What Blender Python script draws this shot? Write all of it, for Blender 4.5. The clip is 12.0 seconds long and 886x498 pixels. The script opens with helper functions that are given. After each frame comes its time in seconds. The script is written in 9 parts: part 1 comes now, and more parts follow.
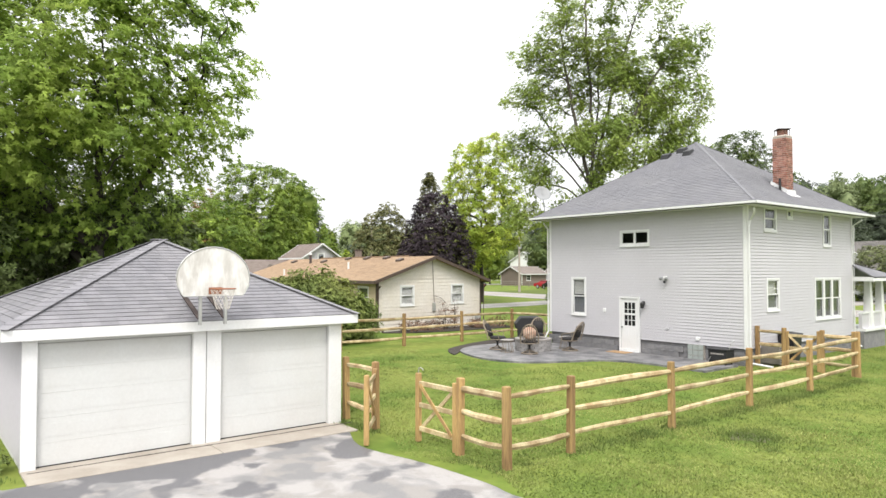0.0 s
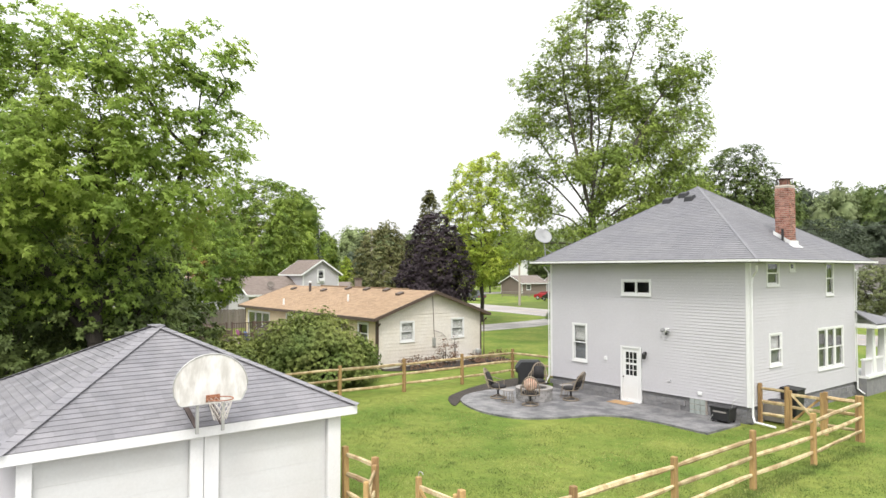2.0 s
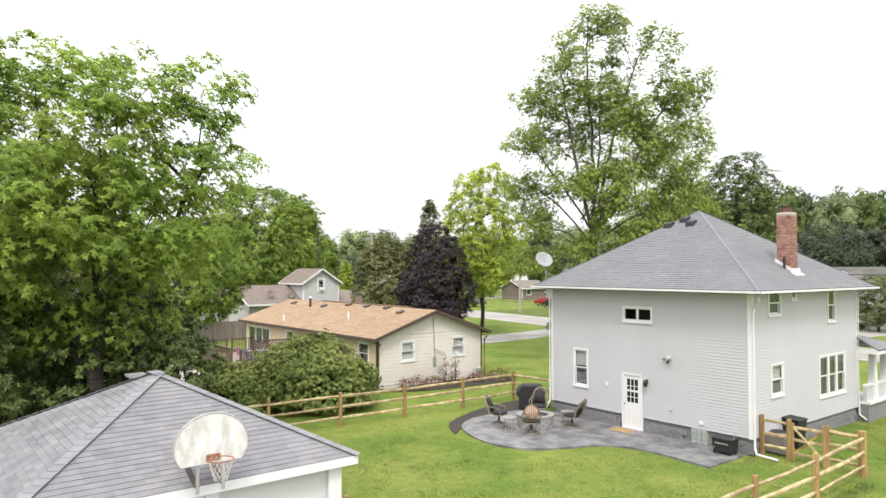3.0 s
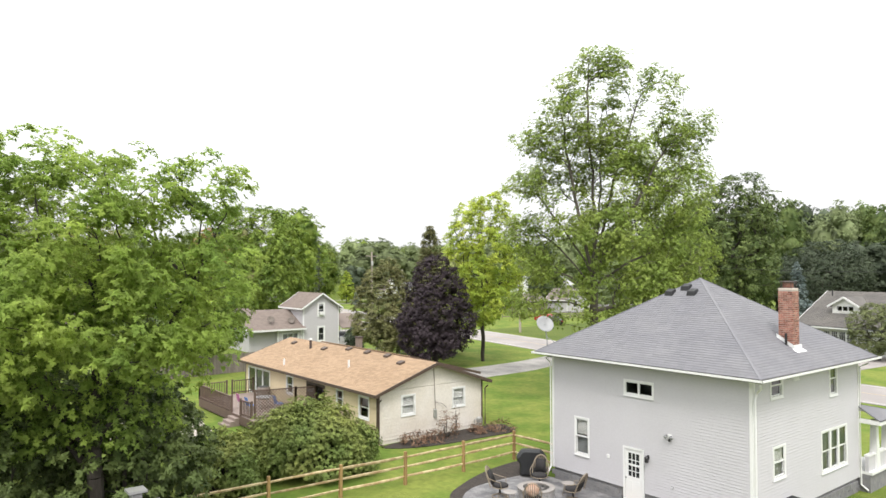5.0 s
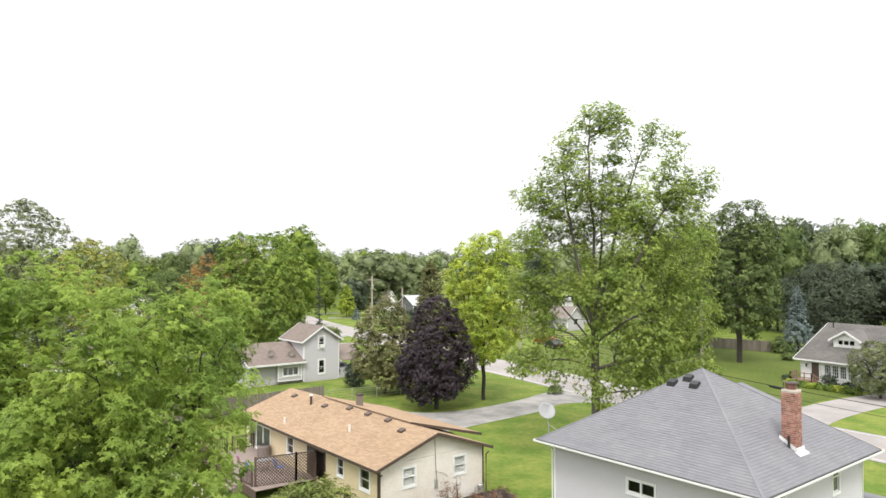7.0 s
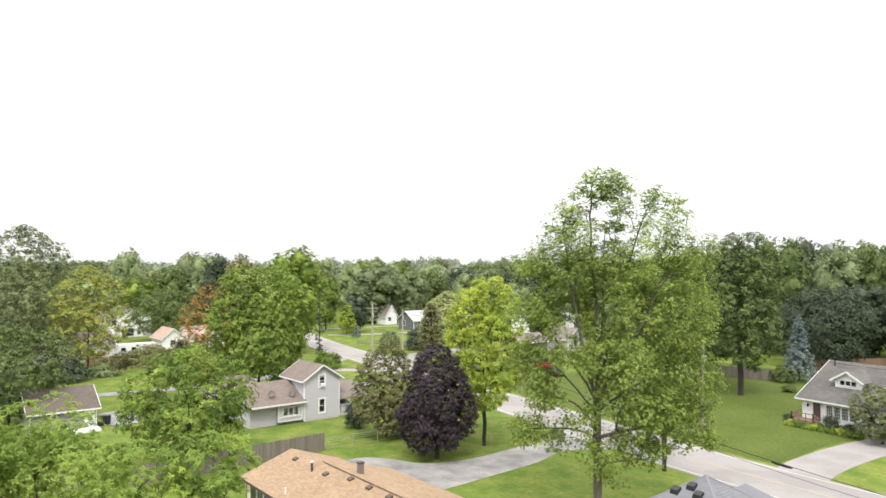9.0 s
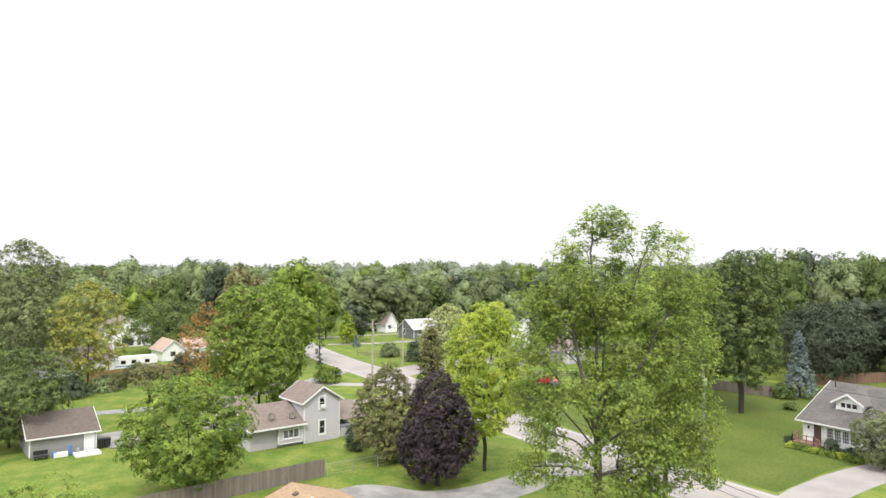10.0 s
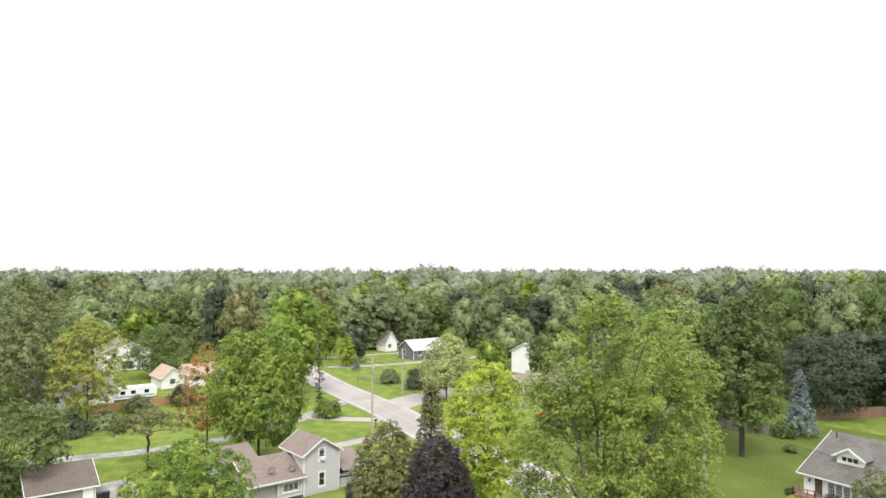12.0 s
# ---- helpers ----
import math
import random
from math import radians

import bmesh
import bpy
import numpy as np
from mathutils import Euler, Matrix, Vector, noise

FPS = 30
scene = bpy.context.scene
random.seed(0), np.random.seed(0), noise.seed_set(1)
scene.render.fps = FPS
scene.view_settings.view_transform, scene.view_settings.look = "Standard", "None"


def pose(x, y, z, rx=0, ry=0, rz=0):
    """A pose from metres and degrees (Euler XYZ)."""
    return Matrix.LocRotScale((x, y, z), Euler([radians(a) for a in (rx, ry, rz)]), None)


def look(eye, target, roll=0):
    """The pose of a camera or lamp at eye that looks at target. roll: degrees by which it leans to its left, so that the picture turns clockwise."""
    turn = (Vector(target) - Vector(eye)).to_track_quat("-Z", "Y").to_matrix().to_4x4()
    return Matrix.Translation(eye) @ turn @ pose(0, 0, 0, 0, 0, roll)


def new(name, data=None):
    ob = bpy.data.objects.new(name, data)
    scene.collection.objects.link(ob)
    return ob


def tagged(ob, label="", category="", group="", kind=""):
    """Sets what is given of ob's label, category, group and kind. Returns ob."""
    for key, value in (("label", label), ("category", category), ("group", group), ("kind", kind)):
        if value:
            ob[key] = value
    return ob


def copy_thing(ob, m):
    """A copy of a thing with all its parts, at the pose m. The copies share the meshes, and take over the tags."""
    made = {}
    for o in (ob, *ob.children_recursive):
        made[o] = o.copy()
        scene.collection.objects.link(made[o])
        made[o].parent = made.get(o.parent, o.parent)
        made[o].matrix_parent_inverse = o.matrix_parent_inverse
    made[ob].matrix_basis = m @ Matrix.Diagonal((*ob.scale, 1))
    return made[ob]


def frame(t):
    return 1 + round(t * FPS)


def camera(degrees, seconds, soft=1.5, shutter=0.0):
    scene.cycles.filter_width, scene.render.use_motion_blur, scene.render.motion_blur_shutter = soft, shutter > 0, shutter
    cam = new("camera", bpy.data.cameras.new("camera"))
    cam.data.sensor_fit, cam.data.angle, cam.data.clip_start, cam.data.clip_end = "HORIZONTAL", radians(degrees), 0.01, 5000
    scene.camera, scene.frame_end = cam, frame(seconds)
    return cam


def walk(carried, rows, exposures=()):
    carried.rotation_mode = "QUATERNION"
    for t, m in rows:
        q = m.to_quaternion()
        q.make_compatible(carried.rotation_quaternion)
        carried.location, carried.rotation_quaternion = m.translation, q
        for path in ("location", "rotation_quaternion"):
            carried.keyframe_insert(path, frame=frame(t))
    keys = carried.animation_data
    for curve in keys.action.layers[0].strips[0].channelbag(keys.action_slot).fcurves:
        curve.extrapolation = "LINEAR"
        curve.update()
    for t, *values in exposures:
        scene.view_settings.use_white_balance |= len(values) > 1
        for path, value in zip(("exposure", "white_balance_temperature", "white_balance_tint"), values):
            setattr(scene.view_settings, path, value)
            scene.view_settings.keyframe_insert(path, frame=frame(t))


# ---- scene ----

# camera: a drone that rises straight up, its gimbal held still
FOV, YAW, PITCH = 66.03, 51.460, 1.736
cam = camera(FOV, 12.0)
ROWS = [
    (0.0, 0.000, 0.000, 3.394),
    (0.5, -0.016, 0.017, 3.852),
    (1.0, -0.036, 0.036, 4.329),
    (1.5, -0.063, 0.053, 4.879),
    (2.0, -0.097, 0.065, 5.389),
    (2.5, -0.129, 0.068, 5.918),
    (3.0, -0.148, 0.065, 6.473),
    (5.0, -0.157, 0.033, 9.445),
    (5.5, -0.158, 0.021, 10.325),
    (6.0, -0.162, 0.008, 11.249),
    (6.5, -0.169, -0.006, 12.286),
    (7.0, -0.181, -0.020, 13.402),
    (9.0, -0.258, -0.073, 18.076),
    (9.5, -0.276, -0.082, 19.326),
    (10.0, -0.291, -0.087, 20.653),
    (10.5, -0.302, -0.088, 22.060),
    (11.0, -0.310, -0.084, 23.553),
    (11.5, -0.315, -0.076, 25.131),
    (12.0, -0.318, -0.066, 26.853),
]
walk(cam, [(t, pose(x, y, z, 90 + PITCH, 0, YAW)) for t, x, y, z in ROWS])

# ---- light: a bright overcast sky with a weak, wide sun ----
SUN_DIR = Vector((0.45, -0.38, 0.81)).normalized()
SUN_STRENGTH, SKY_STRENGTH = 1.1, 1.0
scene.view_settings.exposure = 1.15
world = bpy.data.worlds.new("overcast_sky")
scene.world = world
world.use_nodes = True
wn, wl = world.node_tree.nodes, world.node_tree.links
wn.clear()
sky = wn.new("ShaderNodeTexSky")
sky.sky_type, sky.sun_disc = "NISHITA", False
sky.sun_elevation = math.asin(SUN_DIR.z)
sky.sun_rotation = math.atan2(SUN_DIR.x, SUN_DIR.y)
sky.dust_density, sky.air_density = 6.0, 1.0
dim = wn.new("ShaderNodeVectorMath")
dim.operation = "SCALE"
dim.inputs["Scale"].default_value = 0.1
cloud = wn.new("ShaderNodeMix")
cloud.data_type = "RGBA"
cloud.inputs["Factor"].default_value = 0.85
# cloud cover: brighter overhead than at the horizon
where = wn.new("ShaderNodeTexCoord")
axes = wn.new("ShaderNodeSeparateXYZ")
wl.new(where.outputs["Generated"], axes.inputs["Vector"])
rise = wn.new("ShaderNodeMapRange")
rise.inputs["To Min"].default_value, rise.inputs["To Max"].default_value = 0.52, 1.46
wl.new(axes.outputs["Z"], rise.inputs["Value"])
wl.new(rise.outputs["Result"], cloud.inputs["B"])
back = wn.new("ShaderNodeBackground")
back.inputs["Strength"].default_value = SKY_STRENGTH
wout = wn.new("ShaderNodeOutputWorld")
wl.new(sky.outputs["Color"], dim.inputs[0])
wl.new(dim.outputs["Vector"], cloud.inputs["A"])
wl.new(cloud.outputs["Result"], back.inputs["Color"])
wl.new(back.outputs["Background"], wout.inputs["Surface"])
sun_data = bpy.data.lights.new("sun", "SUN")
sun_data.energy, sun_data.angle, sun_data.color = SUN_STRENGTH, radians(14), (1.0, 0.97, 0.92)
sun_lamp = new("sun", sun_data)
sun_lamp.matrix_world = look(SUN_DIR * 60, (0, 0, 0))

# ---- small building tools ----
def thing(name, loc=(0, 0, 0), label="", category="", group="", kind=""):
    """A top-level thing: an Empty at its base."""
    ob = new(name)
    ob.location = loc
    ob.empty_display_size = 0.1
    return tagged(ob, label, category, group, kind)


def base_of(ob):
    while ob.parent:
        ob = ob.parent
    return ob.location.copy()


def finish(bm, name):
    me = bpy.data.meshes.new(name)
    bmesh.ops.recalc_face_normals(bm, faces=bm.faces)
    bm.to_mesh(me)
    bm.free()
    return me


def part(name, bm, material, parent, label="", bevel=0.0, smooth=False, kind="", local=False):
    """Links a bmesh, in world coordinates unless local, as one mesh under a thing or a part."""
    if bevel:
        bmesh.ops.bevel(bm, geom=bm.edges[:], offset=bevel, segments=1, affect="EDGES", clamp_overlap=True)
    me = finish(bm, name)
    if not local:
        me.transform(Matrix.Translation(-base_of(parent)))
    me.materials.append(material)
    if smooth:
        me.shade_smooth()
    ob = new(name, me)
    ob.parent = parent
    return tagged(ob, label, kind=kind)


def solid(name, bm, material, label="", category="", kind="", bevel=0.0, smooth=False):
    """A top-level thing that is one mesh, in world coordinates."""
    if bevel:
        bmesh.ops.bevel(bm, geom=bm.edges[:], offset=bevel, segments=1, affect="EDGES", clamp_overlap=True)
    me = finish(bm, name)
    me.materials.append(material)
    if smooth:
        me.shade_smooth()
    return tagged(new(name, me), label, category, kind=kind)


def piece(name, me, parent, loc, rot=None):
    """One of many alike pieces on shared mesh data, at a place in the world."""
    ob = new(name, me)
    ob.parent = parent
    ob.location = Vector(loc) - base_of(parent)
    if rot is not None:
        ob.rotation_euler = rot
    return ob


BOX_FACES = ((0, 1, 3, 2), (4, 6, 7, 5), (0, 4, 5, 1), (2, 3, 7, 6), (0, 2, 6, 4), (1, 5, 7, 3))


def hexa(bm, pts):
    """Eight corners, in the order of x, y, z bits, as a block."""
    v = [bm.verts.new(p) for p in pts]
    for f in BOX_FACES:
        bm.faces.new([v[i] for i in f])


def box(bm, x0, x1, y0, y1, z0, z1):
    hexa(bm, [(x, y, z) for x in (x0, x1) for y in (y0, y1) for z in (z0, z1)])


def beam(bm, a, b, w, h, up=(0, 0, 1), taper=1.0):
    """A square bar from a to b, w wide and h high."""
    a, b = Vector(a), Vector(b)
    d = (b - a).normalized()
    s = d.cross(Vector(up))
    s = s.normalized() if s.length > 1e-4 else Vector((1, 0, 0))
    u = s.cross(d)
    pts = []
    for p, k in ((a, 1.0), (b, taper)):
        for i in (-1, 1):
            for j in (-1, 1):
                pts.append(p + s * (i * w * k / 2) + u * (j * h * k / 2))
    hexa(bm, pts)


def tube(bm, pts, r, n=8, close=True):
    """A round bar along points; r is one radius or one for each point."""
    pts = [Vector(p) for p in pts]
    rs = r if isinstance(r, (list, tuple)) else [r] * len(pts)
    rings = []
    for i, p in enumerate(pts):
        d = (pts[min(i + 1, len(pts) - 1)] - pts[max(i - 1, 0)]).normalized()
        s = d.cross(Vector((0, 0, 1)))
        if s.length < 1e-3:
            s = d.cross(Vector((0, 1, 0)))
        s.normalize()
        u = s.cross(d)
        rings.append([bm.verts.new(p + (s * math.cos(2 * math.pi * k / n) + u * math.sin(2 * math.pi * k / n)) * rs[i]) for k in range(n)])
    for a, b in zip(rings, rings[1:]):
        for k in range(n):
            bm.faces.new((a[k], a[(k + 1) % n], b[(k + 1) % n], b[k]))
    if close:
        bm.faces.new(rings[0][::-1])
        bm.faces.new(rings[-1])


def lathe(bm, profile, centre=(0, 0, 0), n=20, cap=True):
    cx, cy, cz = centre
    rings = [[bm.verts.new((cx + r * math.cos(2 * math.pi * k / n), cy + r * math.sin(2 * math.pi * k / n), cz + z)) for k in range(n)] for r, z in profile]
    for a, b in zip(rings, rings[1:]):
        for k in range(n):
            bm.faces.new((a[k], a[(k + 1) % n], b[(k + 1) % n], b[k]))
    if cap:
        bm.faces.new(rings[0][::-1])
        bm.faces.new(rings[-1])


def slab(bm, outline, z0, z1):
    """A flat piece with a free outline."""
    lo = [bm.verts.new((x, y, z0)) for x, y in outline]
    hi = [bm.verts.new((x, y, z1)) for x, y in outline]
    n = len(outline)
    bm.faces.new(lo[::-1])
    bm.faces.new(hi)
    for i in range(n):
        bm.faces.new((lo[i], lo[(i + 1) % n], hi[(i + 1) % n], hi[i]))


def curve_through(pts, n=6, closed=False):
    """A smooth outline through a few points."""
    out, m = [], len(pts)
    for i in range(m if closed else m - 1):
        p0, p1, p2, p3 = (Vector(pts[j % m] if closed else pts[min(max(j, 0), m - 1)]) for j in (i - 1, i, i + 1, i + 2))
        for k in range(n):
            t = k / n
            out.append(0.5 * (2 * p1 + (p2 - p0) * t + (2 * p0 - 5 * p1 + 4 * p2 - p3) * t * t + (3 * p1 - p0 - 3 * p2 + p3) * t ** 3))
    if not closed:
        out.append(Vector(pts[-1]))
    return [tuple(p) for p in out]


class Wall:
    """A wall plane: u runs along it, z up, o outwards."""

    def __init__(self, axis, at, sign):
        self.axis, self.at, self.sign = axis, at, sign

    def p(self, u, z, o=0.0):
        return (self.at + self.sign * o, u, z) if self.axis == "x" else (u, self.at + self.sign * o, z)

    def box(self, bm, u0, u1, z0, z1, o0, o1):
        hexa(bm, [self.p(u, z, o) for u in (u0, u1) for z in (z0, z1) for o in (o0, o1)])

    def quad(self, bm, pts):
        bm.faces.new([bm.verts.new(self.p(*q)) for q in pts])


def cells(u0, u1, z0, z1, holes):
    """Splits a rectangle round its holes into plain rectangles."""
    us = sorted({u0, u1, *(min(max(h[i], u0), u1) for h in holes for i in (0, 1))})
    out = []
    for a, b in zip(us, us[1:]):
        if b - a < 1e-4:
            continue
        mid = (a + b) / 2
        cuts = sorted((h[2], h[3]) for h in holes if h[0] < mid < h[1])
        z = z0
        for lo, hi in cuts:
            if min(lo, z1) > z + 1e-4:
                out.append((a, b, z, min(lo, z1)))
            z = max(z, hi)
        if z < z1 - 1e-4:
            out.append((a, b, z, z1))
    return out


def wall_core(name, wall, u0, u1, z0, z1, holes, material, parent, thick=0.14):
    bm = bmesh.new()
    for a, b, c, d in cells(u0, u1, z0, z1, holes):
        wall.box(bm, a, b, c, d, -thick, 0)
    return part(name, bm, material, parent)


def siding(wall, u0, u1, z0, z1, holes, material, parent, course=0.114, top=None, label="", groove=0.0145):
    """Lapped boards with real steps, cut round the openings; top(u) gives a sloping upper edge."""
    bm = bmesh.new()
    n = int(math.ceil((z1 - z0) / course))
    for i in range(n):
        za, zb = z0 + i * course, min(z0 + (i + 1) * course, z1)
        a0, b0 = (u0, u1) if top is None else top(za, zb)
        if b0 - a0 < 0.02:
            continue
        for a, b, c, d in cells(a0, b0, za, zb, holes):
            oc = 0.027 - 0.017 * (c - za) / course
            od = 0.027 - 0.017 * (d - za) / course
            e = max(c, d - groove) if d > zb - 0.001 else d
            wall.quad(bm, [(a, c, oc), (b, c, oc), (b, e, od), (a, e, od)])
            wall.quad(bm, [(a, c, 0.001), (b, c, 0.001), (b, c, oc), (a, c, oc)])
            if e < d:
                wall.quad(bm, [(a, e, od), (b, e, od), (b, e, 0.002), (a, e, 0.002)])
                wall.quad(bm, [(a, e, 0.002), (b, e, 0.002), (b, d, 0.002), (a, d, 0.002)])
    return part("siding", bm, material, parent, label, kind="stuff")


def window(wall, u0, u1, z0, z1, parent, style="hung", trim=0.075, lights=1, trim_mat=None, blind=0.0, shade=0.0, mullion=0.035):
    """A window in an opening: outer trim, sashes, panes, sill."""
    tm = trim_mat or M["white_trim"]
    bm = bmesh.new()
    wall.box(bm, u0 - trim, u0, z0 - trim, z1 + trim, -0.02, 0.045)
    wall.box(bm, u1, u1 + trim, z0 - trim, z1 + trim, -0.02, 0.045)
    wall.box(bm, u0, u1, z1, z1 + trim, -0.02, 0.045)
    wall.box(bm, u0, u1, z0 - trim, z0, -0.02, 0.045)
    win = part("window", bm, tm, parent, "white vinyl window")
    bm = bmesh.new()
    wall.box(bm, u0 - trim - 0.01, u1 + trim + 0.01, z0 - trim - 0.03, z0 - trim, -0.01, 0.07)
    part("sill", bm, tm, win)

    def sash(a, b, c, d, o, w=0.045):
        bm = bmesh.new()
        wall.box(bm, a, a + w, c, d, o - 0.03, o)
        wall.box(bm, b - w, b, c, d, o - 0.03, o)
        wall.box(bm, a + w, b - w, c, c + w, o - 0.03, o)
        wall.box(bm, a + w, b - w, d - w, d, o - 0.03, o)
        part("sash", bm, tm, win)
        bm = bmesh.new()
        wall.box(bm, a + w, b - w, c + w, d - w, o - 0.018, o - 0.012)
        pane = part("pane", bm, M["glass"], win)
        pane.visible_shadow = not blind

    w = (u1 - u0) / lights
    for k in range(lights):
        a, b = u0 + k * w, u0 + (k + 1) * w
        if lights > 1 and k:
            bm = bmesh.new()
            wall.box(bm, a - mullion, a + mullion, z0, z1, -0.03, 0.04)
            part("mullion", bm, tm, win)
        if style == "hung":
            m = (z0 + z1) / 2
            sash(a, b, m - 0.02, z1, 0.02)
            sash(a, b, z0, m + 0.02, -0.015)
        else:
            sash(a, b, z0, z1, 0.0 if k else 0.02)
    if blind:
        bm = bmesh.new()
        z = z1 - 0.03
        while z > z1 - blind * (z1 - z0):
            wall.box(bm, u0 + 0.02, u1 - 0.02, z - 0.026, z, -0.075, -0.07)
            z -= 0.034
        part("blind", bm, M["blind"], win, "pale slatted blind")
    if shade:
        bm = bmesh.new()
        n = max(6, int((u1 - u0) / 0.06))
        for k in range(n):
            a, b = u0 + 0.01 + (u1 - u0 - 0.02) * k / n, u0 + 0.01 + (u1 - u0 - 0.02) * (k + 1) / n
            o = -0.09 if k % 2 else -0.075
            wall.box(bm, a, b, z0 + 0.02, z0 + (z1 - z0) * shade, o - 0.012, o)
        part("curtain", bm, M["curtain"], win, "gray pleated curtain")
    return win


def shingles(face, material, parent, exposure=0.14, width=0.33, thick=0.012, seed=1, pick=None, name="shingle"):
    """Courses of single tabs over a flat roof face, given by its corners: the first two are the eave.
    pick(centre): those become pieces of their own; the rest is one mesh."""
    rng = random.Random(seed)
    c = [Vector(p) for p in face]
    e = (c[1] - c[0]).normalized()
    n = (c[1] - c[0]).cross(c[-1] - c[0]).normalized()
    if n.z < 0:
        n = -n
    up = n.cross(e)
    if up.z < 0:
        up = -up
    flat = [((p - c[0]).dot(e), (p - c[0]).dot(up)) for p in c]
    top = max(q[1] for q in flat)

    def span(v):
        xs = []
        for (x0, y0), (x1, y1) in zip(flat, flat[1:] + flat[:1]):
            if abs(y1 - y0) > 1e-6 and min(y0, y1) - 1e-6 <= v <= max(y0, y1) + 1e-6:
                xs.append(x0 + (x1 - x0) * (v - y0) / (y1 - y0))
        return (min(xs), max(xs)) if xs else None

    verts, faces, single = [], [], []
    v, row = 0.0, 0
    while v < top - 0.01:
        vb = min(v + exposure, top)
        lo, hi = span(v + 1e-4), span(vb - 1e-4)
        if lo and hi:
            x = lo[0] - width * ((row * 0.5) % 1.0) - rng.random() * 0.05
            while x < lo[1]:
                a, b = x + 0.004, x + width - 0.004
                x += width
                q = []
                for s, sp, vv, hgt in ((a, lo, v, thick), (b, lo, v, thick), (b, hi, vb, 0.003), (a, hi, vb, 0.003)):
                    q.append(c[0] + e * min(max(s, sp[0]), sp[1]) + up * vv + n * (hgt + rng.uniform(0, 0.003)))
                if (q[1] - q[0]).length < 0.02:
                    continue
                q += [q[0] - n * thick, q[1] - n * thick]
                mid = (q[0] + q[1] + q[2] + q[3]) / 4
                fs = [(0, 1, 2, 3), (4, 5, 1, 0)]
                if pick and pick(mid):
                    single.append(([p - mid for p in q], fs, mid))
                else:
                    k = len(verts)
                    verts += q
                    faces += [tuple(i + k for i in f) for f in fs]
        v += exposure
        row += 1
    if verts:
        me = bpy.data.meshes.new("shingles")
        me.from_pydata([p - base_of(parent) for p in verts], [], faces)
        me.materials.append(material)
        ob = new("shingles", me)
        ob.parent = parent
        tagged(ob, kind="stuff")
    for vs, fs, mid in single:
        me = bpy.data.meshes.new(name)
        me.from_pydata(vs, [], fs)
        me.materials.append(material)
        piece(name, me, parent, mid)


def face_slab(bm, pts, t=0.05):
    """A flat roof board under the shingles, t thick, downwards."""
    up = [bm.verts.new(p) for p in pts]
    dn = [bm.verts.new((p[0], p[1], p[2] - t)) for p in pts]
    bm.faces.new(up)
    bm.faces.new(dn[::-1])
    for i in range(len(pts)):
        j = (i + 1) % len(pts)
        bm.faces.new((up[i], dn[i], dn[j], up[j]))

# ---- materials ----
M = {}


def mat(name, base, rough=0.7, var=0.12, scale=1.5, fine=30.0, bump=0.0, bump_scale=60.0, metal=0.0, tint=None, island=0.0,
        per_object=0.0, stretch=(1, 1, 1), spec=0.5, patch=0.35):
    """A procedural surface: large patches and fine grain in world size, relief, and a shade of its own for each piece.
    tint: the colour of the patches."""
    m = bpy.data.materials.new(name)
    m.use_nodes = True
    nt = m.node_tree
    n, l = nt.nodes, nt.links
    bsdf = n["Principled BSDF"]
    bsdf.inputs["Roughness"].default_value = rough
    bsdf.inputs["Metallic"].default_value = metal
    bsdf.inputs["Specular IOR Level"].default_value = spec
    geo = n.new("ShaderNodeNewGeometry")
    mapping = n.new("ShaderNodeMapping")
    mapping.inputs["Scale"].default_value = stretch
    l.new(geo.outputs["Position"], mapping.inputs["Vector"])

    def noise_tex(sc, detail):
        t = n.new("ShaderNodeTexNoise")
        t.inputs["Scale"].default_value = sc
        t.inputs["Detail"].default_value = detail
        t.inputs["Roughness"].default_value = 0.6
        l.new(mapping.outputs["Vector"], t.inputs["Vector"])
        return t.outputs["Fac"]

    def ranged(socket, lo, hi, a=0.3, b=0.7):
        r = n.new("ShaderNodeMapRange")
        r.inputs["From Min"].default_value, r.inputs["From Max"].default_value = a, b
        r.inputs["To Min"].default_value, r.inputs["To Max"].default_value = lo, hi
        l.new(socket, r.inputs["Value"])
        return r.outputs["Result"]

    big, small = noise_tex(scale, 7), noise_tex(fine, 3)
    mix = n.new("ShaderNodeMix")
    mix.data_type = "RGBA"
    mix.inputs["A"].default_value = (*base, 1)
    mix.inputs["B"].default_value = (*(tint or [c * (1 - var) for c in base]), 1)
    l.new(ranged(big, 0, 1, 0.5 - patch / 2, 0.5 + patch / 2), mix.inputs["Factor"])
    col = mix.outputs["Result"]

    def times(col, socket):
        v = n.new("ShaderNodeVectorMath")
        v.operation = "SCALE"
        l.new(col, v.inputs[0])
        l.new(socket, v.inputs["Scale"])
        return v.outputs["Vector"]

    col = times(col, ranged(small, 1 - var, 1 + var))
    if island:
        col = times(col, ranged(geo.outputs["Random Per Island"], 1 - island, 1 + island, 0, 1))
    if per_object:
        info = n.new("ShaderNodeObjectInfo")
        col = times(col, ranged(info.outputs["Random"], 1 - per_object, 1 + per_object, 0, 1))
    l.new(col, bsdf.inputs["Base Color"])
    if bump:
        b = n.new("ShaderNodeBump")
        b.inputs["Strength"].default_value = bump
        b.inputs["Distance"].default_value = 0.02
        l.new(noise_tex(bump_scale, 4), b.inputs["Height"])
        l.new(b.outputs["Normal"], bsdf.inputs["Normal"])
    M[name] = m
    return m


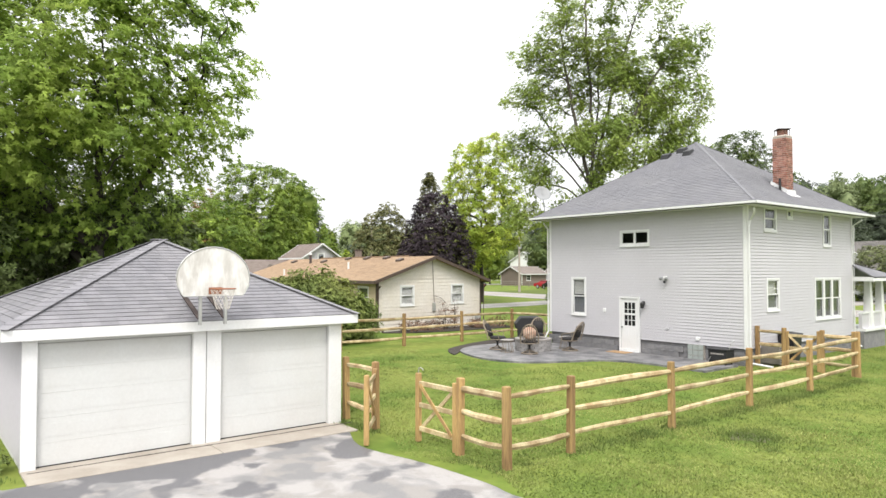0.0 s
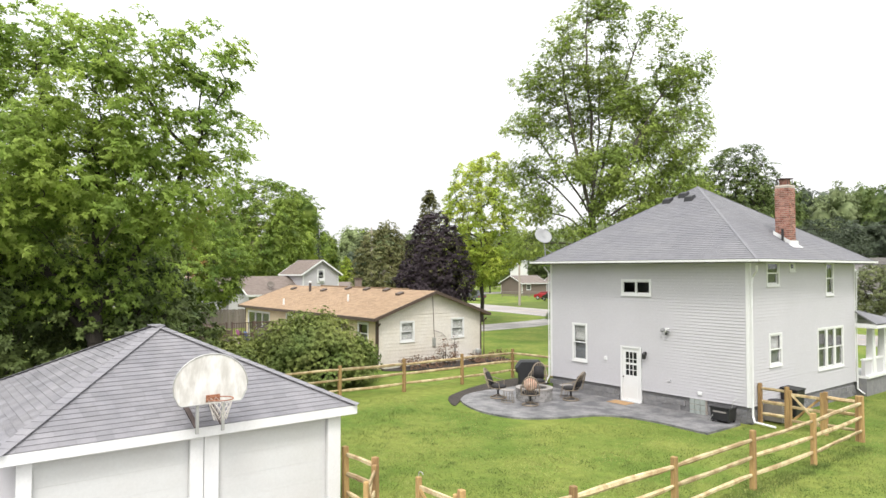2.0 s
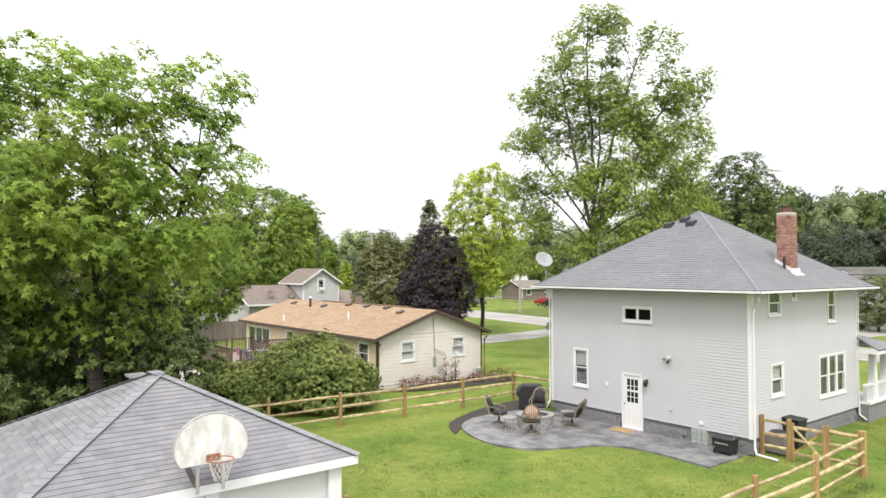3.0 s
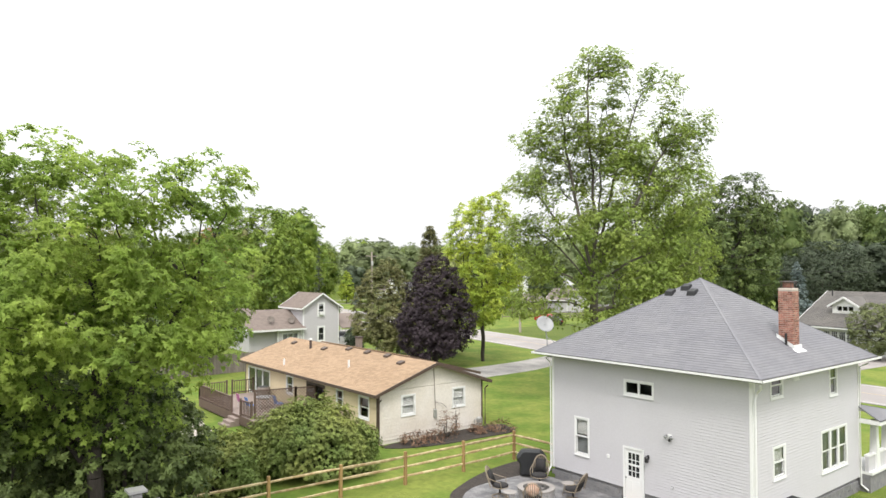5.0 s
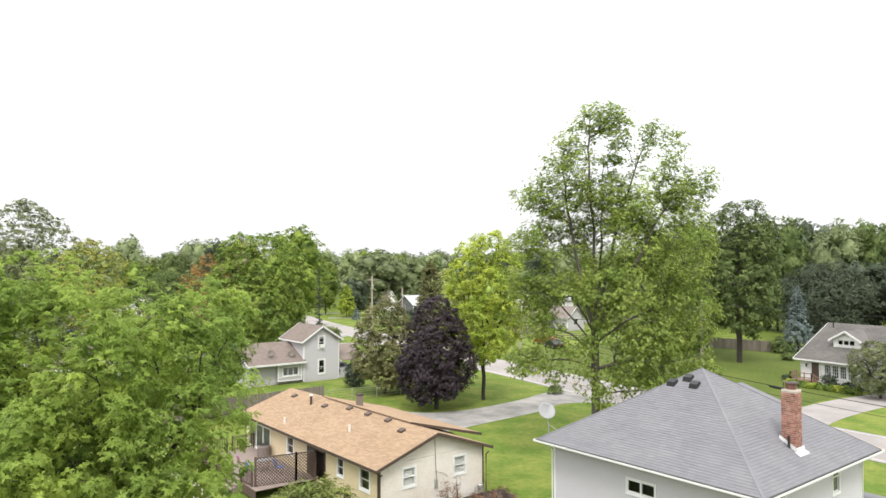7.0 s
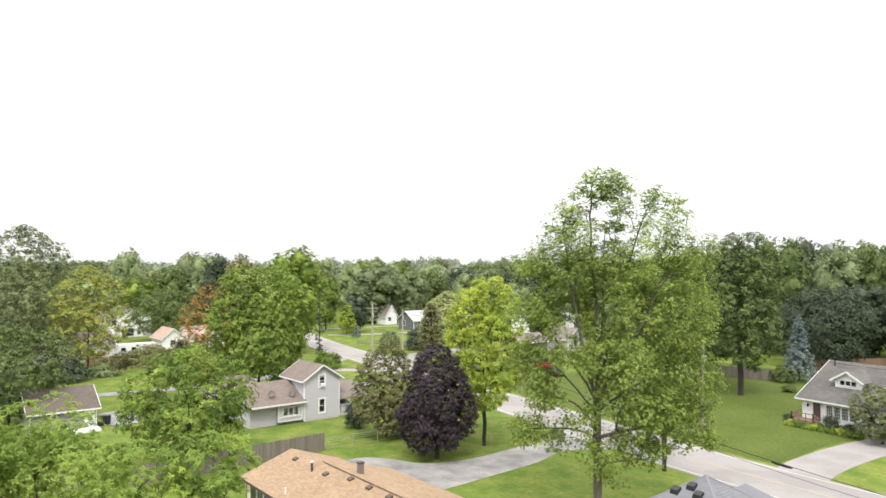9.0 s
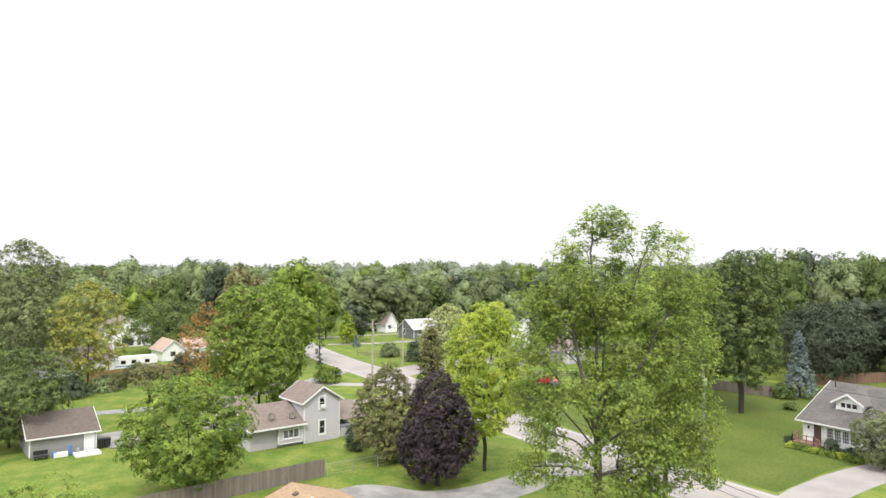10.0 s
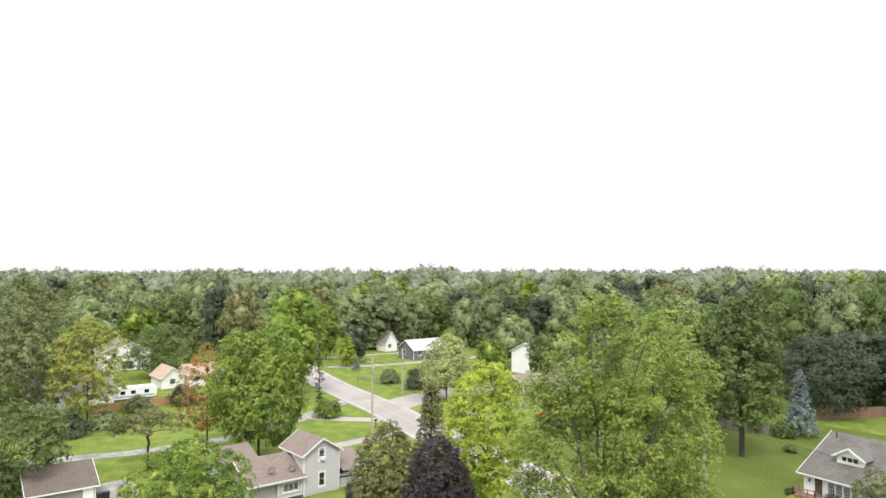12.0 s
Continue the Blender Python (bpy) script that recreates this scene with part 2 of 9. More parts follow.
def glass(name, tint=(1, 1, 1), rough=0.0):
    m = bpy.data.materials.new(name)
    m.use_nodes = True
    b = m.node_tree.nodes["Principled BSDF"]
    b.inputs["Base Color"].default_value = (*tint, 1)
    b.inputs["Transmission Weight"].default_value = 1.0
    b.inputs["Roughness"].default_value = rough
    b.inputs["IOR"].default_value = 1.33
    M[name] = m
    return m


def leaf(name, base, other, island=0.35, per_object=0.12, glow=0.26, rough=0.55):
    """Foliage: two greens, a shade for each leaf, and light that comes through."""
    m = bpy.data.materials.new(name)
    m.use_nodes = True
    nt = m.node_tree
    n, l = nt.nodes, nt.links
    bsdf, out = n["Principled BSDF"], n["Material Output"]
    bsdf.inputs["Roughness"].default_value = rough
    bsdf.inputs["Specular IOR Level"].default_value = 0.18
    geo, info = n.new("ShaderNodeNewGeometry"), n.new("ShaderNodeObjectInfo")
    tex = n.new("ShaderNodeTexNoise")
    tex.inputs["Scale"].default_value = 0.45
    l.new(geo.outputs["Position"], tex.inputs["Vector"])
    r0 = n.new("ShaderNodeMapRange")
    r0.inputs["From Min"].default_value, r0.inputs["From Max"].default_value = 0.35, 0.65
    l.new(tex.outputs["Fac"], r0.inputs["Value"])
    mix = n.new("ShaderNodeMix")
    mix.data_type = "RGBA"
    mix.inputs["A"].default_value, mix.inputs["B"].default_value = (*base, 1), (*other, 1)
    l.new(r0.outputs["Result"], mix.inputs["Factor"])
    col = mix.outputs["Result"]
    for socket, k in ((geo.outputs["Random Per Island"], island), (info.outputs["Random"], per_object)):
        r = n.new("ShaderNodeMapRange")
        r.inputs["To Min"].default_value, r.inputs["To Max"].default_value = 1 - k, 1 + k
        l.new(socket, r.inputs["Value"])
        v = n.new("ShaderNodeVectorMath")
        v.operation = "SCALE"
        l.new(col, v.inputs[0])
        l.new(r.outputs["Result"], v.inputs["Scale"])
        col = v.outputs["Vector"]
    l.new(col, bsdf.inputs["Base Color"])
    tr = n.new("ShaderNodeBsdfTranslucent")
    l.new(col, tr.inputs["Color"])
    ms = n.new("ShaderNodeMixShader")
    ms.inputs["Fac"].default_value = glow
    l.new(bsdf.outputs["BSDF"], ms.inputs[1])
    l.new(tr.outputs["BSDF"], ms.inputs[2])
    l.new(ms.outputs["Shader"], out.inputs["Surface"])
    M[name] = m
    return m


mat("grass", (0.092, 0.143, 0.025), 0.95, 0.18, 0.35, 2.6, 0.35, 22.0, tint=(0.158, 0.188, 0.042), spec=0.1, patch=0.2)
mat("grass_far", (0.062, 0.092, 0.015), 0.9, 0.25, 0.15, 3.0, 0.4, 6.0, tint=(0.092, 0.116, 0.023), spec=0.15)
mat("blade", (0.126, 0.176, 0.044), 0.8, 0.16, 0.5, 2.2, island=0.16, tint=(0.262, 0.285, 0.092), spec=0.15, patch=0.2)
mat("blade_dark", (0.085, 0.128, 0.034), 0.85, 0.2, 1.0, 9.0, island=0.3, tint=(0.150, 0.185, 0.055), spec=0.15)
mat("asphalt_old", (0.14, 0.137, 0.135), 0.7, 0.18, 0.5, 55.0, 0.6, 60.0, tint=(0.275, 0.265, 0.255), patch=0.2, spec=0.5)
mat("road", (0.285, 0.262, 0.250), 0.9, 0.08, 0.12, 25.0, 0.2, 60.0, tint=(0.235, 0.217, 0.208), patch=0.1)
mat("gravel", (0.31, 0.295, 0.28), 0.95, 0.18, 0.35, 40.0, 0.6, 50.0, tint=(0.17, 0.165, 0.16), patch=0.25)
mat("concrete", (0.37, 0.335, 0.29), 0.85, 0.10, 1.1, 35.0, 0.3, 50.0, tint=(0.29, 0.255, 0.215), patch=0.25)
mat("patio", (0.100, 0.100, 0.107), 0.6, 0.18, 1.6, 14.0, 0.35, 18.0, tint=(0.21, 0.205, 0.207), patch=0.2)
mat("soil", (0.105, 0.085, 0.05), 0.95, 0.35, 3.0, 25.0, 1.0, 30.0, tint=(0.10, 0.12, 0.04))
mat("mulch", (0.045, 0.036, 0.03), 0.95, 0.4, 3.0, 40.0, 1.0, 40.0)
mat("gray_siding", (0.49, 0.48, 0.507), 0.55, 0.03, 0.6, 12.0, 0.05, 40.0, tint=(0.465, 0.455, 0.48))
mat("gutter_bed", (0.13, 0.13, 0.125), 0.85, 0.2, 3.0, 20.0)
mat("gray_siding_far", (0.47, 0.455, 0.475), 0.6, 0.04, 0.5, 8.0)
mat("white_trim", (0.70, 0.705, 0.71), 0.45, 0.04, 1.2, 25.0, tint=(0.65, 0.65, 0.645))
mat("garage_white", (0.575, 0.585, 0.58), 0.5, 0.03, 0.9, 20.0, tint=(0.55, 0.55, 0.54))
mat("shingle_gray", (0.165, 0.163, 0.178), 0.9, 0.10, 1.4, 60.0, 0.5, 90.0, island=0.16, per_object=0.09, tint=(0.215, 0.21, 0.222), spec=0.35)
mat("shingle_house", (0.155, 0.155, 0.17), 0.9, 0.08, 0.8, 40.0, 0.4, 70.0, island=0.06, tint=(0.18, 0.18, 0.19), spec=0.35)
mat("shingle_tan", (0.275, 0.19, 0.12), 0.9, 0.1, 0.8, 30.0, 0.4, 60.0, island=0.12, tint=(0.32, 0.225, 0.145), spec=0.3)
mat("shingle_brown", (0.19, 0.155, 0.135), 0.9, 0.1, 0.6, 20.0, 0.3, 40.0, island=0.12, spec=0.3)
mat("shed_siding", (0.24, 0.235, 0.23), 0.7, 0.06, 0.6, 10.0)
mat("shingle_umber", (0.135, 0.11, 0.095), 0.9, 0.1, 0.6, 20.0, 0.3, 40.0, island=0.12, spec=0.3)
mat("shingle_dark", (0.095, 0.09, 0.085), 0.9, 0.12, 0.5, 20.0, 0.3, 40.0, island=0.12, tint=(0.14, 0.13, 0.12), spec=0.3)
mat("cream_side", (0.58, 0.48, 0.32), 0.7, 0.05, 0.7, 15.0)
mat("cream_gable", (0.64, 0.605, 0.56), 0.7, 0.08, 0.5, 12.0, tint=(0.57, 0.52, 0.45))
mat("brown_trim", (0.075, 0.05, 0.038), 0.6, 0.12, 2.0, 30.0)
mat("deck_brown", (0.10, 0.065, 0.05), 0.75, 0.15, 2.0, 40.0, 0.2, 60.0, per_object=0.12)
mat("deck_floor", (0.24, 0.19, 0.165), 0.8, 0.15, 2.0, 40.0)
mat("fence_post", (0.40, 0.265, 0.105), 0.8, 0.22, 4.0, 35.0, 0.45, 45.0, stretch=(1, 1, 0.12), per_object=0.16, tint=(0.235, 0.14, 0.06), patch=0.25)
mat("fence_rail", (0.52, 0.43, 0.255), 0.8, 0.2, 3.0, 30.0, 0.45, 45.0, per_object=0.18, tint=(0.32, 0.225, 0.115), patch=0.2)
mat("gray_wood", (0.20, 0.17, 0.15), 0.85, 0.2, 2.0, 30.0, 0.3, 40.0, stretch=(1, 1, 0.15), per_object=0.16)
mat("orange_wood", (0.40, 0.255, 0.12), 0.85, 0.15, 1.5, 20.0, per_object=0.12)
mat("brick", (0.235, 0.088, 0.062), 0.88, 0.2, 5.0, 60.0, 0.3, 70.0, per_object=0.4, tint=(0.34, 0.19, 0.15), patch=0.25)
mat("mortar", (0.42, 0.38, 0.34), 0.9, 0.12, 3.0, 60.0)
mat("block_stone", (0.155, 0.155, 0.165), 0.9, 0.16, 5.0, 40.0, 0.8, 30.0, per_object=0.07, tint=(0.21, 0.205, 0.205))
mat("pit_stone", (0.30, 0.29, 0.285), 0.9, 0.15, 6.0, 50.0, 0.6, 40.0, per_object=0.2)
mat("black_metal", (0.018, 0.018, 0.02), 0.45, 0.15, 3.0, 40.0)
mat("black_cover", (0.016, 0.017, 0.019), 0.5, 0.2, 2.5, 25.0, 0.4, 9.0)
mat("bronze_metal", (0.27, 0.22, 0.165), 0.5, 0.15, 4.0, 40.0, metal=0.3)
mat("table_top", (0.27, 0.25, 0.235), 0.6, 0.12, 5.0, 40.0)
mat("cushion", (0.025, 0.023, 0.024), 0.9, 0.2, 8.0, 80.0, 0.3, 120.0)
mat("pillow", (0.52, 0.42, 0.34), 0.9, 0.15, 4.0, 50.0, tint=(0.35, 0.19, 0.13))
mat("galvanized", (0.46, 0.46, 0.45), 0.45, 0.1, 3.0, 40.0, metal=0.6)
mat("board_white", (0.70, 0.69, 0.67), 0.5, 0.05, 5.0, 30.0, tint=(0.50, 0.48, 0.45), patch=0.22, stretch=(1, 1, 0.35))
mat("rust", (0.22, 0.085, 0.045), 0.8, 0.25, 8.0, 60.0, tint=(0.30, 0.13, 0.07))
mat("net", (0.62, 0.58, 0.53), 0.9, 0.1)
mat("bark", (0.052, 0.044, 0.036), 0.95, 0.25, 3.0, 25.0, 0.8, 25.0, stretch=(1, 1, 0.2))
mat("bark_pale", (0.120, 0.105, 0.088), 0.95, 0.2, 2.0, 20.0, 0.6, 20.0, stretch=(1, 1, 0.25))
mat("pole_wood", (0.36, 0.315, 0.27), 0.9, 0.15, 2.0, 25.0, stretch=(1, 1, 0.1))
mat("cable", (0.012, 0.012, 0.013), 0.6, 0.05)
mat("curtain", (0.17, 0.17, 0.18), 0.9, 0.1, 3.0, 20.0)
mat("interior", (0.12, 0.115, 0.11), 0.9, 0.1)
mat("blind", (0.55, 0.53, 0.50), 0.6, 0.05)
mat("cap_concrete", (0.46, 0.40, 0.35), 0.9, 0.12, 5.0, 40.0)
mat("dish_gray", (0.24, 0.245, 0.25), 0.45, 0.05)
mat("door_mat", (0.38, 0.24, 0.12), 0.95, 0.2, 6.0, 60.0)
mat("line_white", (0.52, 0.51, 0.49), 0.8, 0.08)
mat("line_yellow", (0.43, 0.35, 0.20), 0.8, 0.1)
mat("car_red", (0.30, 0.02, 0.025), 0.25, 0.02)
mat("car_black", (0.012, 0.012, 0.014), 0.2, 0.02)
mat("car_white", (0.75, 0.75, 0.75), 0.25, 0.02)
mat("car_gray", (0.10, 0.105, 0.11), 0.25, 0.02)
mat("rubber", (0.015, 0.015, 0.015), 0.8, 0.05)
mat("blue_plastic", (0.08, 0.17, 0.42), 0.5, 0.05)
mat("pink_plastic", (0.42, 0.14, 0.30), 0.5, 0.05)
mat("terracotta", (0.42, 0.30, 0.235), 0.9, 0.12, 1.0, 15.0, island=0.12)
mat("white_wall", (0.74, 0.74, 0.73), 0.6, 0.04, 0.5, 8.0)
mat("roof_pale", (0.40, 0.40, 0.41), 0.85, 0.08, 0.6, 15.0, island=0.06)
mat("brown_wall", (0.17, 0.135, 0.115), 0.8, 0.08, 0.6, 10.0)
mat("dark_gray_wall", (0.14, 0.145, 0.155), 0.7, 0.06)
mat("red_stain", (0.22, 0.135, 0.10), 0.8, 0.12, per_object=0.1)
glass("glass", (0.9, 0.93, 0.95))
mat("block_glass", (0.33, 0.36, 0.34), 0.15, 0.12, 9.0, 40.0)
mat("dark_pane", (0.022, 0.023, 0.025), 0.08, 0.05)
# for the unseen blocks added behind windows to keep the panes dark
mat("backing_gray", (0.16, 0.16, 0.165), 0.9, 0.1)
leaf("leaf_maple", (0.215, 0.310, 0.072), (0.345, 0.435, 0.094), island=0.28, glow=0.62, rough=0.6)
# dark green that carries the shade below the maple in its colour
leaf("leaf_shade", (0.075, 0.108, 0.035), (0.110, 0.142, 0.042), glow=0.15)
leaf("leaf_ash", (0.255, 0.350, 0.083), (0.360, 0.440, 0.108), glow=0.48)
leaf("leaf_yellow", (0.290, 0.390, 0.062), (0.460, 0.520, 0.085), glow=0.48)
leaf("leaf_purple", (0.046, 0.034, 0.042), (0.074, 0.057, 0.066), glow=0.2)
leaf("leaf_green", (0.095, 0.140, 0.045), (0.172, 0.222, 0.070))
leaf("leaf_bright", (0.112, 0.178, 0.034), (0.250, 0.325, 0.058))
leaf("leaf_walnut", (0.085, 0.142, 0.028), (0.222, 0.298, 0.052), glow=0.35)
leaf("leaf_olive", (0.165, 0.172, 0.072), (0.215, 0.212, 0.092))
leaf("leaf_dark", (0.060, 0.081, 0.049), (0.082, 0.102, 0.061), glow=0.2)
leaf("leaf_blue", (0.150, 0.195, 0.190), (0.200, 0.245, 0.235), glow=0.1)
leaf("leaf_gold", (0.240, 0.285, 0.062), (0.350, 0.338, 0.076))
leaf("leaf_rust", (0.349, 0.181, 0.051), (0.246, 0.185, 0.064), glow=0.2)
leaf("leaf_willow", (0.290, 0.320, 0.132), (0.344, 0.367, 0.156))
leaf("leaf_feather", (0.138, 0.165, 0.072), (0.192, 0.214, 0.096))
# paled and greyed: distance haze is put into this leaf colour
leaf("leaf_far_hazed", (0.185, 0.232, 0.106), (0.246, 0.294, 0.138), island=0.2, per_object=0.3, glow=0.25)
leaf("leaf_bush", (0.170, 0.236, 0.064), (0.255, 0.285, 0.080))
leaf("leaf_dry", (0.220, 0.135, 0.085), (0.170, 0.100, 0.068), glow=0.15)
# horizon foliage, with still more haze mixed into its green
leaf("leaf_horizon_hazed", (0.165, 0.198, 0.128), (0.205, 0.232, 0.155), island=0.12)
mat("rust_dark", (0.07, 0.05, 0.045), 0.85, 0.3, 6.0, 50.0)


def stamped(m):
    """Pressed slab joints in the patio's concrete."""
    n, l = m.node_tree.nodes, m.node_tree.links
    bsdf = n["Principled BSDF"]
    geo = n.new("ShaderNodeNewGeometry")
    vor = n.new("ShaderNodeTexVoronoi")
    vor.feature = "DISTANCE_TO_EDGE"
    vor.inputs["Scale"].default_value = 1.9
    l.new(geo.outputs["Position"], vor.inputs["Vector"])
    cell = n.new("ShaderNodeTexVoronoi")
    cell.inputs["Scale"].default_value = 1.9
    l.new(geo.outputs["Position"], cell.inputs["Vector"])
    bw = n.new("ShaderNodeSeparateColor")
    l.new(cell.outputs["Color"], bw.inputs["Color"])
    tone = n.new("ShaderNodeMapRange")
    tone.inputs["To Min"].default_value, tone.inputs["To Max"].default_value = 0.92, 1.1
    l.new(bw.outputs["Red"], tone.inputs["Value"])
    edge = n.new("ShaderNodeMapRange")
    edge.inputs["From Max"].default_value = 0.035
    edge.inputs["To Min"].default_value = 0.78
    l.new(vor.outputs["Distance"], edge.inputs["Value"])
    mul = n.new("ShaderNodeMath")
    mul.operation = "MULTIPLY"
    l.new(tone.outputs["Result"], mul.inputs[0])
    l.new(edge.outputs["Result"], mul.inputs[1])
    v = n.new("ShaderNodeVectorMath")
    v.operation = "SCALE"
    l.new(bsdf.inputs["Base Color"].links[0].from_socket, v.inputs[0])
    l.new(mul.outputs["Value"], v.inputs["Scale"])
    l.new(v.outputs["Vector"], bsdf.inputs["Base Color"])


stamped(M["patio"])


def worn_drive(m, apron_x):
    """Old paving in three tones with clear outlines: pale worn crust, gray base and damp dark pools, these mostly below the apron."""
    n, l = m.node_tree.nodes, m.node_tree.links
    bsdf = n["Principled BSDF"]
    geo = n.new("ShaderNodeNewGeometry")

    def patches(scale, detail, shift, a, b, bend=0.8):
        off = n.new("ShaderNodeVectorMath")
        off.inputs[1].default_value = (shift, shift * 0.7, 0)
        l.new(geo.outputs["Position"], off.inputs[0])
        t = n.new("ShaderNodeTexNoise")
        t.inputs["Scale"].default_value, t.inputs["Detail"].default_value, t.inputs["Distortion"].default_value = scale, detail, bend
        l.new(off.outputs["Vector"], t.inputs["Vector"])
        r = n.new("ShaderNodeMapRange")
        r.inputs["From Min"].default_value, r.inputs["From Max"].default_value = a, b
        l.new(t.outputs["Fac"], r.inputs["Value"])
        return t.outputs["Fac"], r.outputs["Result"]

    def blend(a, b, fac):
        x = n.new("ShaderNodeMix")
        x.data_type = "RGBA"
        for socket, value in (("A", a), ("B", b)):
            if isinstance(value, tuple):
                x.inputs[socket].default_value = (*value, 1)
            else:
                l.new(value, x.inputs[socket])
        l.new(fac, x.inputs["Factor"])
        return x.outputs["Result"]

    _, crust = patches(0.7, 5.0, 3.0, 0.44, 0.53, 0.25)
    _, thin = patches(1.6, 6.0, 11.0, 0.50, 0.62, 0.2)
    raw, _ = patches(0.85, 5.0, 23.0, 0, 1, 0.2)
    axes = n.new("ShaderNodeSeparateXYZ")
    l.new(geo.outputs["Position"], axes.inputs["Vector"])
    near = n.new("ShaderNodeMapRange")
    near.inputs["From Min"].default_value, near.inputs["From Max"].default_value = apron_x, apron_x + 1.6
    near.inputs["To Min"].default_value, near.inputs["To Max"].default_value = 0.16, 0.0
    l.new(axes.outputs["X"], near.inputs["Value"])
    both = n.new("ShaderNodeMath")
    l.new(raw, both.inputs[0])
    l.new(near.outputs["Result"], both.inputs[1])
    damp = n.new("ShaderNodeMapRange")
    damp.inputs["From Min"].default_value, damp.inputs["From Max"].default_value = 0.575, 0.62
    l.new(both.outputs["Value"], damp.inputs["Value"])
    col = blend((0.19, 0.186, 0.186), (0.325, 0.31, 0.30), crust)
    col = blend(col, (0.25, 0.235, 0.222), thin)
    col = blend(col, (0.115, 0.113, 0.12), damp.outputs["Result"])
    _, grit = patches(70.0, 3.0, 0.0, 0.3, 0.7, 0.0)
    tone = n.new("ShaderNodeMapRange")
    tone.inputs["To Min"].default_value, tone.inputs["To Max"].default_value = 0.86, 1.12
    l.new(grit, tone.inputs["Value"])
    v = n.new("ShaderNodeVectorMath")
    v.operation = "SCALE"
    l.new(col, v.inputs[0])
    l.new(tone.outputs["Result"], v.inputs["Scale"])
    l.new(v.outputs["Vector"], bsdf.inputs["Base Color"])
    gloss = n.new("ShaderNodeMapRange")
    gloss.inputs["To Min"].default_value, gloss.inputs["To Max"].default_value = 0.85, 0.5
    l.new(damp.outputs["Result"], gloss.inputs["Value"])
    l.new(gloss.outputs["Result"], bsdf.inputs["Roughness"])


mat("drive_worn", (0.23, 0.225, 0.225), 0.8, 0.1, 0.5, 55.0, 0.5, 60.0)
worn_drive(M["drive_worn"], -12.43)

# ---- ground, roads, paving ----
VIEW = Vector((-0.783, 0.622, 0))


def ground_height(x, y):
    d = Vector((x, y, 0)).dot(VIEW)
    k = min(max((d - 230) / 500, 0), 1)
    return 9.0 * k * k * (3 - 2 * k)


def build_ground():
    bm = bmesh.new()
    xs = [-3000, -2200, -1600, -1200, *range(-1000, 301, 40), 500, 900, 1600]
    ys = [-1600, -1000, -600, *range(-400, 1001, 40), 1200, 1600, 2200, 3000]
    grid = [[bm.verts.new((x, y, ground_height(x, y))) for y in ys] for x in xs]
    for i in range(len(xs) - 1):
        for j in range(len(ys) - 1):
            bm.faces.new((grid[i][j], grid[i + 1][j], grid[i + 1][j + 1], grid[i][j + 1]))
    return solid("ground", bm, M["grass"], "mown green lawn and grassland reaching the horizon", "lawn", "structure", smooth=True)


build_ground()


def strip(name, centre, half, z, material, label, category="road", n=5):
    """A paved way of even width along a curve, laid on the ground."""
    pts = [Vector(p) for p in curve_through(centre, n)]
    left, right = [], []
    for i, p in enumerate(pts):
        d = (pts[min(i + 1, len(pts) - 1)] - pts[max(i - 1, 0)]).normalized()
        s = Vector((-d.y, d.x))
        left.append(p + s * half)
        right.append(p - s * half)
    bm = bmesh.new()
    for i in range(len(pts) - 1):
        q = [(left[i], z), (right[i], z), (right[i + 1], z), (left[i + 1], z)]
        v = [bm.verts.new((p.x, p.y, h)) for p, h in q]
        w = [bm.verts.new((p.x, p.y, -0.05)) for p, h in q]
        bm.faces.new(v)
        for a, b in ((0, 1), (1, 2), (2, 3), (3, 0)):
            bm.faces.new((w[a], w[b], v[b], v[a]))
    bmesh.ops.remove_doubles(bm, verts=bm.verts, dist=0.001)
    return solid(name, bm, material, label, category, "structure")


ROAD = [(60, 51.5), (20, 54.5), (-10, 57), (-38, 59.6), (-60, 63.6), (-85, 67.8), (-110, 73.6), (-141.5, 79.0), (-172, 86.6), (-222, 100), (-290, 120)]
strip("road", ROAD, 4.2, 0.03, M["road"], "pale worn asphalt street between lawns")
strip("road_marking", ROAD, 0.06, 0.036, M["line_yellow"], "faded yellow centre line on the street", "road marking")
for k in (-3.7, 3.7):
    line = []
    pts = [Vector(p) for p in ROAD]
    for i, p in enumerate(pts):
        d = (pts[min(i + 1, len(pts) - 1)] - pts[max(i - 1, 0)]).normalized()
        line.append(tuple(p + Vector((-d.y, d.x)) * k))
    strip("road_marking", line, 0.05, 0.036, M["line_white"], "worn white edge line on the street", "road marking")
strip("side_road", [(-111, 72), (-114, 81), (-116.2, 89), (-116.5, 104), (-115.5, 140), (-115, 200)], 4.2, 0.026, M["road"], "pale asphalt side street joining the main street")
strip("cross_road", [(-168, 93), (-163, 103), (-160, 120), (-158, 150)], 1.6, 0.022, M["road"], "pale concrete lane between lawns")
strip("cross_road", [(-186, 99), (-184, 112), (-180, 140)], 1.3, 0.022, M["road"], "narrow pale lane between lawns")
strip("lane", [(-112, -30), (-112, 5), (-110.4, 17), (-107.6, 27), (-107.0, 39), (-110, 51), (-117, 63), (-124, 75)], 1.5, 0.02, M["asphalt_old"], "narrow gray asphalt lane behind the gardens")
strip("driveway", [(-102, 69), (-108, 63), (-114, 58), (-116, 52)], 1.6, 0.024, M["road"], "pale driveway joining the street")
strip("driveway", [(-93, 67), (-93, 60), (-92.6, 52), (-94, 46)], 1.4, 0.024, M["road"], "pale driveway beside the gray house")
strip("driveway", [(-28, 62), (-28.4, 67), (-28, 75), (-26.5, 84), (-25, 95)], 2.3, 0.024, M["road"], "pale concrete driveway of the white house")
bm = bmesh.new()
